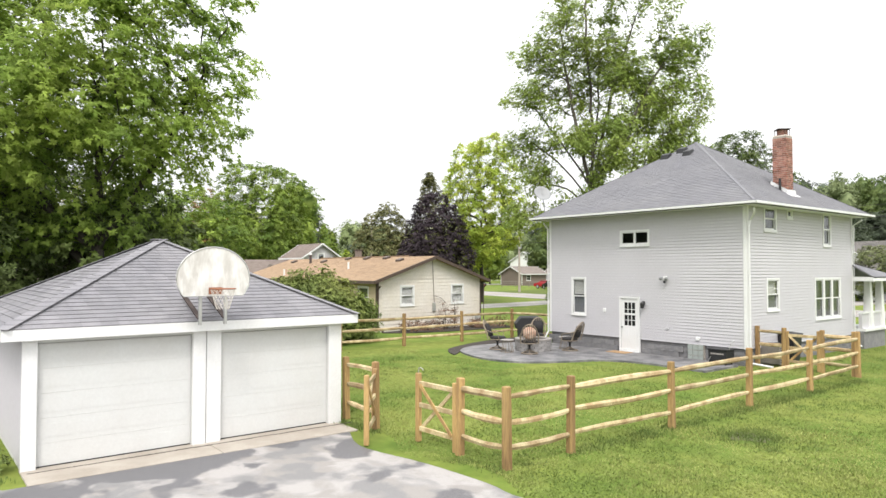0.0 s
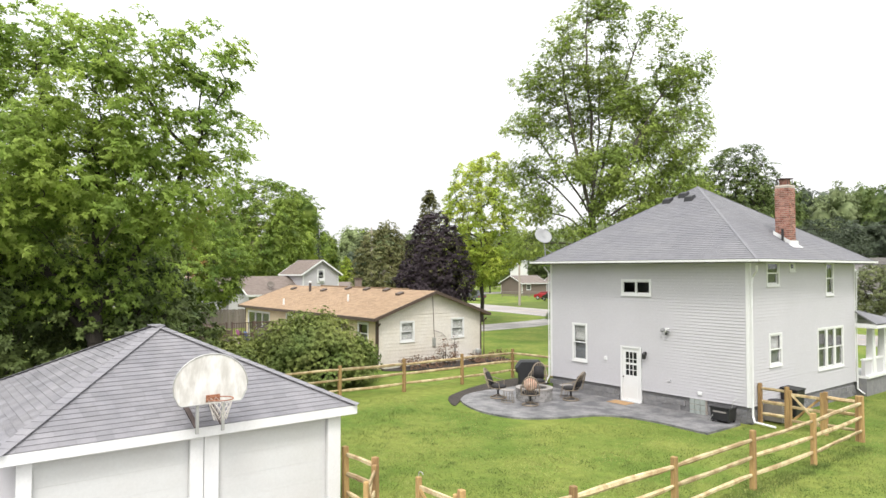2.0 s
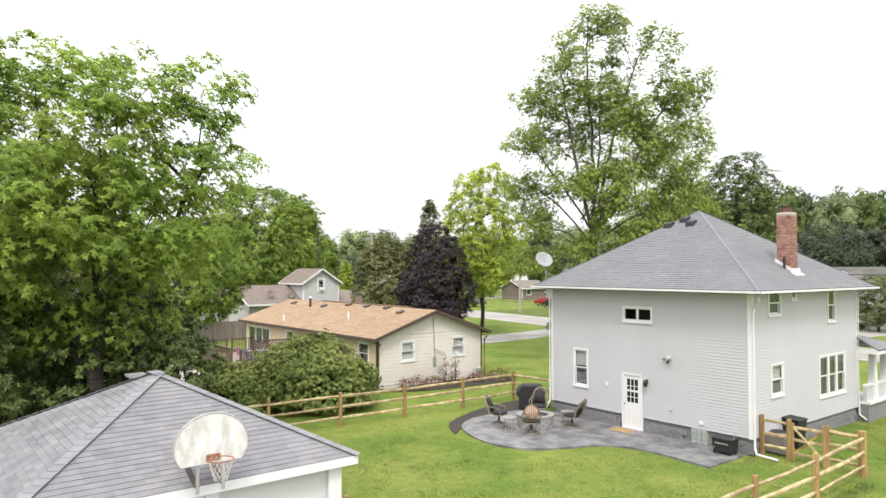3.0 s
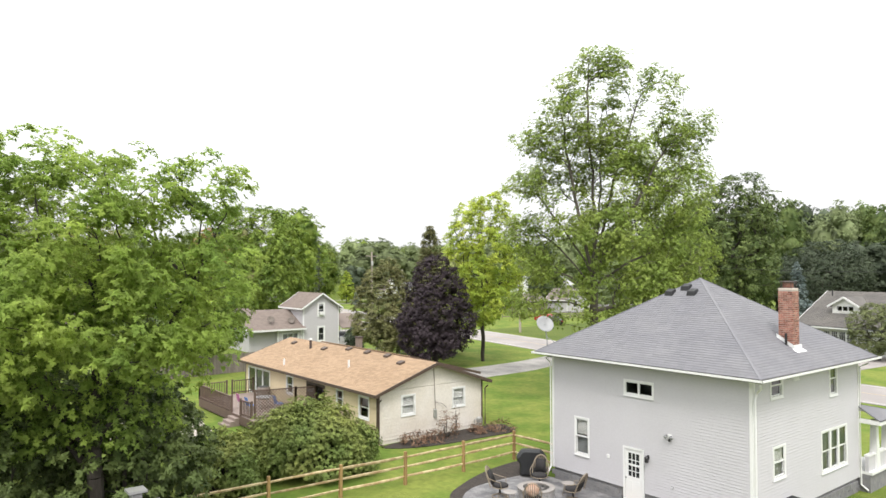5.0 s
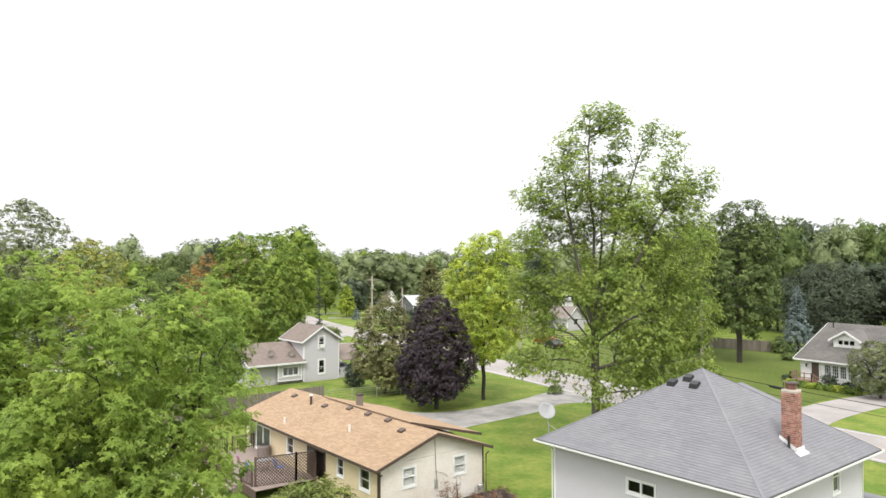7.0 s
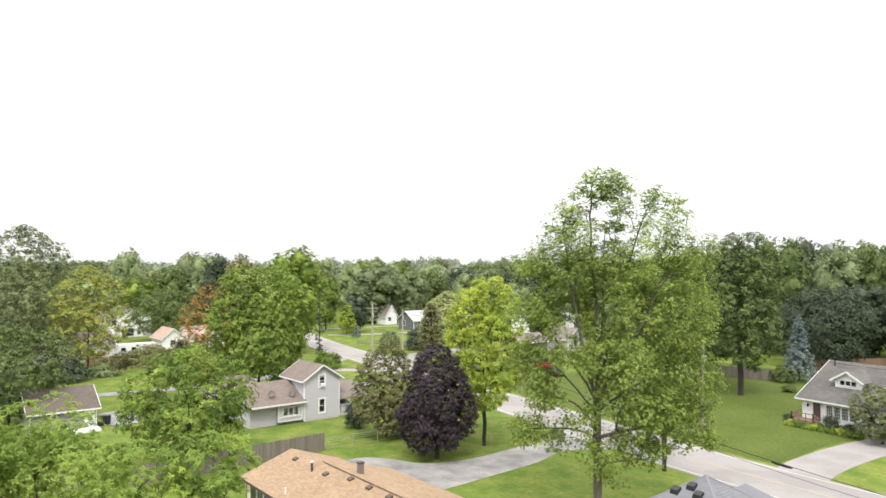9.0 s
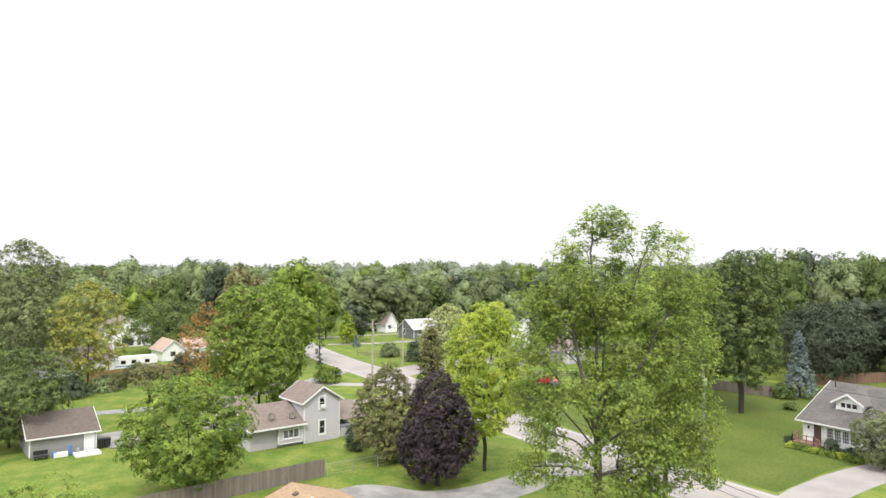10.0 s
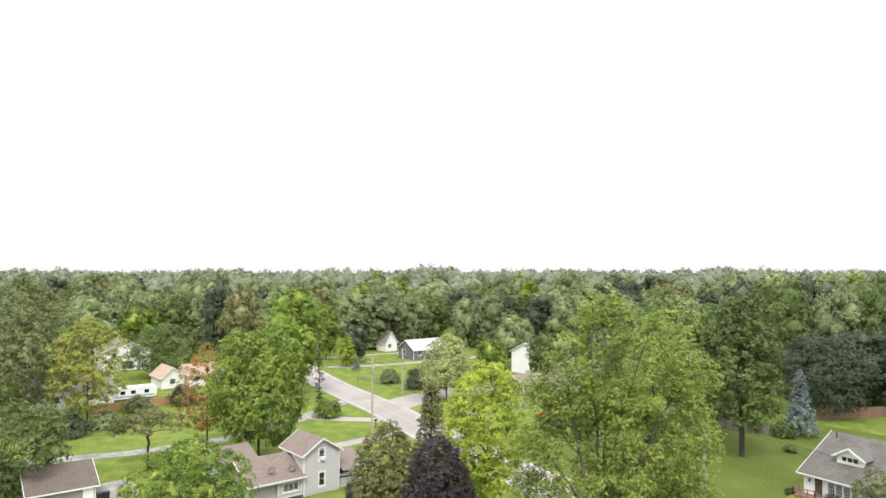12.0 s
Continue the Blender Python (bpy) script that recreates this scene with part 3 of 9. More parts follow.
slab(bm, curve_through([(-47, 60), (-51.5, 57), (-50.4, 50), (-50, 43), (-51.5, 38.6), (-55, 36.8), (-57, 34.5), (-56, 31), (-50, 30.2), (-45, 30.2), (-44.5, 35), (-44.8, 41), (-45.2, 47), (-46.3, 52.5), (-43, 57), (-42, 59)], 4, True), -0.05, 0.024)
solid("driveway", bm, M["gravel"], "weathered gray gravel driveway with dark stains", "driveway", "structure")
bm = bmesh.new()
slab(bm, [(-46, 9.5), (-40, 9), (-38.5, 12), (-40, 14.5), (-47.5, 15.5), (-50, 12.5)], -0.05, 0.03)
solid("parking_pad", bm, M["concrete"], "pale concrete pad behind the deck", "paving", "structure")
bm = bmesh.new()
slab(bm, [(-94, 18.9), (-90, 18.6), (-86, 19.4), (-85.5, 22.4), (-89.5, 23.6), (-94.5, 23.0)], -0.05, 0.12)
solid("gravel_pile", bm, M["gravel"], "low pale heap of gravel beside the shed", "gravel", "structure")

bm = bmesh.new()
slab(bm, [(-80, 72.2), (-60, 68.5), (-38, 64.5), (-30.9, 63.9), (-30.9, 75), (-29.4, 84), (-40, 84), (-40, 125), (-80, 125)], -0.05, 0.012)
solid("lawn", bm, M["grass_far"], "deep green mown lawn across the street", "lawn", "structure")

# paving before the garage
bm = bmesh.new()
edge = curve_through([(-12.45, 7.42), (-11.6, 7.05), (-10.9, 7.0), (-9.6, 7.25), (-8.1, 7.35), (-7.2, 7.3), (-5.6, 7.9), (-4.4, 8.9), (-3.4, 11), (-2.9, 14), (-2.7, 18), (-2.4, 30), (-1, 53)], 4)
slab(bm, edge + [(4, 53), (6, -30), (-30, -30), (-30, 0.8), (-13.2, 0.9), (-12.45, 1.3)], -0.05, 0.012)
solid("driveway", bm, M["drive_worn"], "old gray drive with pale worn patches and damp stains", "driveway", "structure")




def apron():
    ob = thing("garage_apron", (-12.9, 4.7, 0), "tan concrete strip before the garage doors", "paving", kind="structure")
    for a, b in ((1.62, 4.72), (4.73, 7.62)):
        bm = bmesh.new()
        box(bm, -13.5, -12.43, a, b, -0.05, 0.03)
        part("slab", bm, M["concrete"], ob, bevel=0.01)
    bm = bmesh.new()
    rng = random.Random(3)
    y = 1.7
    while y < 7.5:
        d = rng.uniform(0.2, 0.5)
        x = -13.12 + rng.uniform(-0.012, 0.012)
        box(bm, x - 0.012, x + rng.uniform(0.006, 0.03), y, y + d, 0.028, 0.034)
        y += d
    part("seam", bm, M["mulch"], ob, "dark dirty seam in the concrete")


apron()

# patio behind the house
PATIO = [(-22.6, 21.6), (-22.56, 19.6), (-21.8, 18.3), (-20.7, 17.65), (-19.3, 17.3), (-17.96, 17.5), (-17.2, 18.2), (-16.7, 19.2), (-16.2, 20.3), (-15.2, 20.85), (-14.1, 20.95)]
bm = bmesh.new()
slab(bm, curve_through(PATIO, 5) + [(-12.25, 20.75), (-12.25, 22.9), (-12.6, 23.3), (-21.3, 23.3), (-22.4, 23.1)], -0.05, 0.07)
patio_ob = solid("patio", bm, M["patio"], "stamped gray concrete patio with a curved edge", "patio", "structure")
bm = bmesh.new()
slab(bm, curve_through([(-22.3, 24.2), (-24.2, 24.2), (-24.3, 22.9), (-24.0, 21.4), (-23.4, 19.8), (-22.5, 18.2), (-21.0, 17.3), (-21.9, 18.5), (-22.45, 19.9), (-22.45, 21.5)], 4, True), -0.03, 0.035)
solid("mulch_bed", bm, M["mulch"], "dark mulch bed round the patio edge", "garden bed", "structure")
bm = bmesh.new()
slab(bm, curve_through([(-30.9, 20.8), (-29.9, 20.9), (-29.2, 23), (-29.0, 25.5), (-28.9, 28.2), (-30.0, 28.8), (-31.0, 28.2)], 4, True), -0.03, 0.04)
solid("mulch_bed", bm, M["mulch"], "dark mulch bed under the cream gable wall", "garden bed", "structure")

# ---- the gray two-storey house ----
HX0, HX1, HY0, HY1 = -21.45, -12.18, 23.2, 32.25
EAVE, OVER, PEAK = 5.76, 0.62, 9.08


def main_house():
    ob = thing("house", ((HX0 + HX1) / 2, (HY0 + HY1) / 2, 0), "two-storey gray vinyl-sided house with a hipped gray shingle roof", "house")
    rear, right = Wall("y", HY0, -1), Wall("x", HX1, 1)
    left, front = Wall("x", HX0, -1), Wall("y", HY1, 1)
    rear_holes = [(-20.08, -19.41, 1.50, 3.00), (-17.47, -16.20, 4.43, 4.93)]
    door_hole = (-17.52, -16.69, 0.12, 2.22)
    right_holes = [(24.48, 25.30, 4.87, 5.65), (26.27, 26.58, 5.39, 5.65), (29.4, 30.0, 4.42, 5.65), (24.62, 25.44, 1.96, 3.02), (28.57, 30.87, 1.47, 3.0)]
    z0 = 0.61
    wall_core("wall", rear, HX0, HX1, z0, 5.65, rear_holes + [door_hole], M["interior"], ob)
    wall_core("wall", right, HY0 + 0.15, HY1 - 0.15, z0, 5.65, right_holes, M["interior"], ob)
    wall_core("wall", left, HY0 + 0.15, HY1 - 0.15, z0, 5.65, [], M["interior"], ob)
    wall_core("wall", front, HX0, HX1, z0, 5.65, [], M["interior"], ob)
    siding(rear, HX0 + 0.1, HX1 - 0.1, z0, 5.66, [(a - 0.07, b + 0.07, c - 0.07, d + 0.07) for a, b, c, d in rear_holes] + [(-17.6, -16.6, 0, 2.3)], M["gray_siding"], ob)
    siding(right, HY0 + 0.1, HY1 - 0.1, z0, 5.66, [(a - 0.07, b + 0.07, c - 0.07, d + 0.07) for a, b, c, d in right_holes], M["gray_siding"], ob)
    siding(left, HY0 + 0.1, HY1 - 0.1, z0, 5.66, [], M["gray_siding"], ob)
    siding(front, HX0 + 0.1, HX1 - 0.1, z0, 5.66, [], M["gray_siding"], ob)
    for wall, u in ((rear, HX0), (rear, HX1 - 0.11), (right, HY0), (right, HY1 - 0.11), (left, HY0), (left, HY1 - 0.11)):
        bm = bmesh.new()
        wall.box(bm, u, u + 0.11, z0 - 0.02, 5.65, -0.01, 0.035)
        part("corner_trim", bm, M["white_trim"], ob, "white corner board")
    # foundation of split-faced blocks, one by one
    bm = bmesh.new()
    box(bm, HX0 + 0.06, HX1 - 0.06, HY0 + 0.06, HY0 + 0.2, -0.1, z0)
    box(bm, HX1 - 0.2, HX1 - 0.06, HY0 + 0.2, HY1 - 0.06, -0.1, z0)
    box(bm, HX0 + 0.06, HX0 + 0.2, HY0 + 0.2, HY1 - 0.06, -0.1, z0)
    box(bm, HX0 + 0.2, HX1 - 0.2, HY1 - 0.2, HY1 - 0.06, -0.1, z0)
    found = part("foundation", bm, M["block_stone"], ob, "gray split-faced block foundation")
    rng = random.Random(4)
    kinds = []
    for k in range(4):
        bm = bmesh.new()
        box(bm, -0.195, 0.195, -0.05, 0.04, -0.095, 0.095)
        bmesh.ops.subdivide_edges(bm, edges=bm.edges[:], cuts=1, use_grid_fill=True)
        for v in bm.verts:
            if v.co.y < -0.04:
                v.co.y += rng.uniform(-0.012, 0.014)
        me = finish(bm, "block")
        me.materials.append(M["block_stone"])
        kinds.append(me)
    for row in range(4):
        z = -0.04 + row * 0.2
        if z > z0 - 0.05:
            break
        for i in range(24):
            x = HX0 + 0.15 + (i + (0.5 if row % 2 else 0)) * 0.4
            if x < HX1 - 0.1 and not -17.85 < x < -16.45 and not (-14.72 < x < -13.62 and z < 0.5):
                piece("block", kinds[rng.randrange(4)], found, (x, HY0 + 0.04, z))
            y = HY0 + 0.25 + (i + (0.5 if row % 2 else 0)) * 0.4
            if y < HY1 - 0.1:
                piece("block", kinds[rng.randrange(4)], found, (HX1 - 0.04, y, z), (0, 0, radians(90)))
    # glass-block cellar window
    bm = bmesh.new()
    rear.box(bm, -14.51, -13.83, -0.02, 0.60, -0.06, -0.02)
    gb = part("cellar_window", bm, M["mortar"], ob, "glass-block cellar window")
    for i in range(3):
        for j in range(3):
            bm = bmesh.new()
            rear.box(bm, -14.48 + i * 0.215, -14.48 + i * 0.215 + 0.2, 0.0 + j * 0.205, j * 0.205 + 0.19, 0.03, 0.062)
            part("glass_block", bm, M["block_glass"], gb, bevel=0.01)
    # windows and door
    window(rear, *rear_holes[0], ob, blind=0.45, shade=0.5)
    window(rear, *rear_holes[1], ob, style="slide", lights=2)
    for h in right_holes[:2]:
        window(right, *h, ob, style="hung" if h[3] - h[2] > 0.6 else "fixed", shade=0.98)
    window(right, *right_holes[2], ob, shade=0.98)
    window(right, *right_holes[3], ob, blind=0.5, shade=0.5)
    window(right, *right_holes[4], ob, lights=3, shade=0.98, mullion=0.075)
    bm = bmesh.new()
    rear.box(bm, -17.60, -17.52, 0.08, 2.30, -0.02, 0.05)
    rear.box(bm, -16.69, -16.61, 0.08, 2.30, -0.02, 0.05)
    rear.box(bm, -17.52, -16.69, 2.22, 2.30, -0.02, 0.05)
    rear.box(bm, -17.56, -16.65, 0.06, 0.12, -0.02, 0.09)
    frame_ob = part("door_frame", bm, M["white_trim"], ob, "white door surround")
    bm = bmesh.new()
    for a, b, c, d in cells(-17.51, -16.70, 0.13, 2.21, [(-17.37, -16.84, 1.12, 2.06)]):
        rear.box(bm, a, b, c, d, -0.035, 0.01)
    for a, b in ((-17.40, -17.16), (-17.05, -16.81)):
        rear.box(bm, a, b, 0.28, 0.95, 0.01, 0.02)
    door = part("door", bm, M["white_trim"], ob, "white panelled door with a glazed upper half")
    # opaque pane: the unlit room behind is put into its colour
    bm = bmesh.new()
    rear.box(bm, -17.37, -16.84, 1.12, 2.06, -0.02, -0.012)
    part("pane", bm, M["dark_pane"], door, "opaque dark pane of the door")
    bm = bmesh.new()
    for k in (1, 2):
        u = -17.37 + 0.53 * k / 3
        rear.box(bm, u - 0.011, u + 0.011, 1.12, 2.06, -0.01, 0.012)
    for z in (1.34, 1.56, 1.78):
        rear.box(bm, -17.37, -16.84, z - 0.011, z + 0.011, -0.01, 0.014)
    rear.box(bm, -17.37, -16.84, 1.555, 1.625, -0.01, 0.02)
    part("glazing_bar", bm, M["white_trim"], door)
    bm = bmesh.new()
    lathe(bm, [(0.012, 0), (0.028, 0.012), (0.03, 0.04), (0.014, 0.06)], n=10)
    bm.transform(Matrix.Translation((-17.45, HY0 - 0.03, 1.05)) @ Matrix.Rotation(radians(90), 4, "X"))
    part("handle", bm, M["black_metal"], door, "dark door knob", smooth=True)
    # small fittings on the rear wall
    bm = bmesh.new()
    rear.box(bm, -15.52, -15.34, 2.98, 3.14, 0.01, 0.05)
    flood = part("flood_light", bm, M["white_trim"], ob, "white twin flood light with sensor", bevel=0.01)
    for s in (-1, 1):
        bm = bmesh.new()
        lathe(bm, [(0.035, 0), (0.06, 0.06), (0.065, 0.13)], n=10)
        bm.transform(Matrix.Translation((-15.43 + s * 0.09, HY0 - 0.08, 3.08)) @ Matrix.Rotation(radians(115), 4, "X") @ Matrix.Rotation(radians(20 * s), 4, "Y"))
        part("lamp_head", bm, M["dish_gray"], flood, smooth=True)
    bm = bmesh.new()
    lathe(bm, [(0.02, -0.05), (0.045, -0.03), (0.05, 0.02), (0.02, 0.05)], (-15.42, HY0 - 0.1, 2.92), 10)
    part("sensor", bm, M["black_metal"], flood, smooth=True)
    bm = bmesh.new()
    rear.box(bm, -16.46, -16.36, 1.98, 2.14, 0.01, 0.04)
    lathe(bm, [(0.03, 0), (0.075, 0.03), (0.085, 0.2), (0.04, 0.26), (0.01, 0.3)], (-16.41, HY0 - 0.14, 1.85), 10)
    part("wall_lamp", bm, M["black_metal"], ob, "black lantern beside the door")
    for u, z, w, h in ((-18.35, 1.70, 0.13, 0.16), (-15.35, 1.13, 0.12, 0.08), (-14.07, 0.83, 0.16, 0.13)):
        bm = bmesh.new()
        rear.box(bm, u - w / 2, u + w / 2, z - h / 2, z + h / 2, 0.01, 0.07)
        part("vent_cover", bm, M["white_trim"] if z != 1.13 else M["gray_siding"], ob, bevel=0.012)
    # roof: boards, soffit, gutters, shingles, caps
    x0, x1, y0, y1 = HX0 - 0.5, HX1 + OVER, HY0 - OVER, HY1 + 0.47
    xm, ym = (x0 + x1) / 2, (y0 + y1) / 2
    apex = (xm, ym, PEAK)
    corners = [(x0, y0, EAVE), (x1, y0, EAVE), (x1, y1, EAVE), (x0, y1, EAVE)]
    bm = bmesh.new()
    va = bm.verts.new(apex)
    vc = [bm.verts.new(c) for c in corners]
    vd = [bm.verts.new((c[0], c[1], c[2] - 0.09)) for c in corners]
    for i in range(4):
        j = (i + 1) % 4
        bm.faces.new((vc[i], vc[j], va))
        bm.faces.new((vd[i], vd[j], vc[j], vc[i]))
    bm.faces.new(vd[::-1])
    roof = part("roof", bm, M["shingle_house"], ob, "gray asphalt shingle hipped roof")
    for i in range(4):
        j = (i + 1) % 4
        shingles([corners[i], corners[j], apex], M["shingle_house"], roof, 0.135, 0.3, seed=10 + i)
        bm = bmesh.new()
        a, b = Vector(corners[i]), Vector(apex)
        beam(bm, a + Vector((0, 0, 0.004)), b + Vector((0, 0, 0.004)), 0.10, 0.01)
        part("hip_cap", bm, M["shingle_house"], roof)
    # low hipped dormer on the street side
    bm = bmesh.new()
    box(bm, -17.75, -15.45, 29.4, 31.75, 6.2, 7.26)
    dormer = part("dormer", bm, M["gray_siding"], ob, "low hipped dormer with gray siding")
    e = [(-18.05, 29.0, 7.26), (-15.15, 29.0, 7.26), (-15.15, 32.05, 7.26), (-18.05, 32.05, 7.26)]
    r0, r1 = (-16.6, 29.1, 8.16), (-16.6, 30.75, 8.16)
    bm = bmesh.new()
    for f in ([e[1], e[2], r1, r0], [e[3], e[0], r0, r1]):
        face_slab(bm, f, 0.05)
    face_slab(bm, [e[2], e[3], r1], 0.05)
    part("dormer_roof", bm, M["shingle_house"], dormer, "gray shingle dormer roof")
    for a, b in ((e[1], e[2]), (e[2], e[3]), (e[3], e[0])):
        bm = bmesh.new()
        beam(bm, Vector(a) - Vector((0, 0, 0.07)), Vector(b) - Vector((0, 0, 0.07)), 0.04, 0.13)
        part("dormer_fascia", bm, M["white_trim"], dormer)
    bm = bmesh.new()
    box(bm, x0 + 0.05, x1 - 0.05, y0 + 0.05, y1 - 0.05, 5.645, 5.665)
    part("soffit", bm, M["white_trim"], ob, "white soffit")
    for a, b, horiz in (((x0, y0), (x1, y0), 0), ((x1, y0), (x1, y1), 1), ((x0, y1), (x1, y1), 0), ((x0, y0), (x0, y1), 1)):
        lip, bed = bmesh.new(), bmesh.new()
        if horiz:
            s = 1 if a[0] > xm else -1
            box(bed, a[0] - 0.02, a[0] + 0.02, a[1], b[1], EAVE - 0.13, EAVE - 0.005)
            box(bed, a[0] + s * 0.02, a[0] + s * 0.12, a[1] - 0.1, b[1] + 0.1, EAVE - 0.078, EAVE - 0.06)
            box(lip, a[0] + s * 0.02, a[0] + s * 0.12, a[1] - 0.1, b[1] + 0.1, EAVE - 0.095, EAVE - 0.08)
            box(lip, a[0] + s * 0.107, a[0] + s * 0.122, a[1] - 0.1, b[1] + 0.1, EAVE - 0.08, EAVE - 0.015)
        else:
            s = 1 if a[1] > ym else -1
            box(bed, a[0], b[0], a[1] - 0.02, a[1] + 0.02, EAVE - 0.13, EAVE - 0.005)
            box(bed, a[0] - 0.1, b[0] + 0.1, a[1] + s * 0.02, a[1] + s * 0.12, EAVE - 0.078, EAVE - 0.06)
            box(lip, a[0] - 0.1, b[0] + 0.1, a[1] + s * 0.02, a[1] + s * 0.12, EAVE - 0.095, EAVE - 0.08)
            box(lip, a[0] - 0.1, b[0] + 0.1, a[1] + s * 0.107, a[1] + s * 0.122, EAVE - 0.08, EAVE - 0.015)
        gutter = part("gutter", lip, M["white_trim"], ob, "white gutter")
        part("gutter_bed", bed, M["gutter_bed"], gutter, "dark gray inside of the gutter")
    for pts in ([(HX1 + 0.45, y0 + 0.3, 5.52), (HX1 + 0.40, y0 + 0.4, 5.36), (HX1 + 0.1, HY0 + 0.1, 5.15), (HX1 + 0.08, HY0 + 0.02, 4.9), (HX1 + 0.08, HY0 + 0.02, 0.3), (HX1 + 0.2, HY0 - 0.1, 0.14), (HX1 + 0.9, HY0 - 0.05, 0.08)],
                [(x1 - 0.1, HY1 - 0.3, 5.5), (HX1 + 0.1, HY1 - 0.06, 5.3), (HX1 + 0.08, HY1 - 0.05, 0.3), (HX1 + 0.35, HY1 - 0.05, 0.1)],
                [(HX0 + 0.02, HY0 - 0.45, 5.5), (HX0 - 0.05, HY0 - 0.08, 5.25), (HX0 - 0.05, HY0 - 0.07, 0.6), (HX0 - 0.05, HY0 - 0.3, 0.3)]):
        bm = bmesh.new()
        tube(bm, pts, 0.04, 6)
        part("downspout", bm, M["white_trim"], ob, "white downspout")
    # roof vents
    for dx, dz in ((-0.83, 0), (-0.26, 0.22), (0.22, 0.03)):
        slope = (PEAK - EAVE) / (ym - y0)
        y = ym - 1.05 + dz * 1.6
        z = EAVE + (y - y0) * slope
        bm = bmesh.new()
        s = [(-0.2, -0.17), (0.2, -0.17), (0.2, 0.17), (-0.2, 0.17)]
        lo = [bm.verts.new((xm + dx + a, y + b, z + b * slope + 0.01)) for a, b in s]
        hi = [bm.verts.new((xm + dx + a * 0.85, y + b * 0.85, z + 0.10 + b * 0.5 * slope + 0.06)) for a, b in s]
        bm.faces.new(hi)
        for i in range(4):
            bm.faces.new((lo[i], lo[(i + 1) % 4], hi[(i + 1) % 4], hi[i]))
        part("roof_vent", bm, M["black_metal"], roof, "black box roof vent", bevel=0.012)
    chimney(ob)
    # porch at the street side
    bm = bmesh.new()
    box(bm, HX0 + 1, HX1 + 0.42, HY1, HY1 + 2.4, -0.05, 0.75)
    part("porch_base", bm, M["block_stone"], ob, "gray block porch base")
    bm = bmesh.new()
    box(bm, HX0 + 0.9, HX1 + 0.5, HY1, HY1 + 2.5, 0.75, 0.86)
    part("porch_floor", bm, M["white_trim"], ob, "white porch floor edge")
    bm = bmesh.new()
    a, b, c, d = (HX0 + 0.7, HY1 - 0.1, 3.75), (HX1 - 0.1, HY1 - 0.1, 3.7), (HX1 + 0.85, HY1 + 2.8, 3.1), (HX0 + 0.7, HY1 + 2.8, 3.15)
    face_slab(bm, [d, c, b, a], 0.06)
    face_slab(bm, [c, (HX1 + 0.85, HY1 - 0.05, 3.1), b], 0.06)
    proof = part("porch_roof", bm, M["shingle_house"], ob, "gray shingle porch roof")
    shingles([d, c, b, a], M["shingle_house"], proof, 0.14, 0.3, seed=31)
    bm = bmesh.new()
    box(bm, HX1 + 0.72, HX1 + 0.85, HY1 - 0.05, HY1 + 2.8, 2.9, 3.08)
    box(bm, HX0 + 0.7, HX1 + 0.72, HY1 + 2.65, HY1 + 2.8, 2.9, 3.08)
    box(bm, HX1 + 0.04, HX1 + 0.72, HY1 - 0.05, HY1 + 0.07, 2.9, 3.08)
    part("porch_beam", bm, M["white_trim"], ob, "white porch beam")
    for px, py in ((HX1 + 0.28, HY1 + 0.9), (HX1 + 0.28, HY1 + 2.2), (-16.9, HY1 + 2.2), (HX0 + 1.2, HY1 + 2.2)):
        bm = bmesh.new()
        hexa(bm, [(px + sx * (0.17 if z < 1 else 0.11), py + sy * (0.17 if z < 1 else 0.11), z) for sx in (-1, 1) for sy in (-1, 1) for z in (0.86, 2.95)])
        part("porch_post", bm, M["white_trim"], ob, "white tapered porch post")
    bm = bmesh.new()
    box(bm, HX1 + 0.21, HX1 + 0.35, HY1 + 0.02, HY1 + 2.1, 0.86, 1.5)
    part("porch_panel", bm, M["gray_siding"], ob, "gray siding porch balustrade")
    bm = bmesh.new()
    box(bm, HX1 + 0.17, HX1 + 0.39, HY1 + 0.02, HY1 + 2.1, 1.5, 1.56)
    part("porch_rail", bm, M["white_trim"], ob)
    # unseen partition, added only to darken what shows through the rear windows
    bm = bmesh.new()
    box(bm, HX0 + 0.2, HX1 - 0.2, HY0 + 1.3, HY0 + 1.4, 0.1, 5.6)
    part("inner_wall", bm, M["backing_gray"], ob)
    bm = bmesh.new()
    for z in (0.62, 3.2):
        box(bm, HX0 + 0.2, HX1 - 0.2, HY0 + 0.2, HY1 - 0.2, z - 0.2, z)
    part("inner_floor", bm, M["interior"], ob)
    # a second added partition, behind the right-hand windows
    bm = bmesh.new()
    box(bm, HX1 - 1.5, HX1 - 1.4, HY0 + 1.45, HY1 - 0.2, 0.1, 5.6)
    part("inner_wall", bm, M["backing_gray"], ob)
    ob.location += Vector((0.1, 0.06, 0))
    return ob


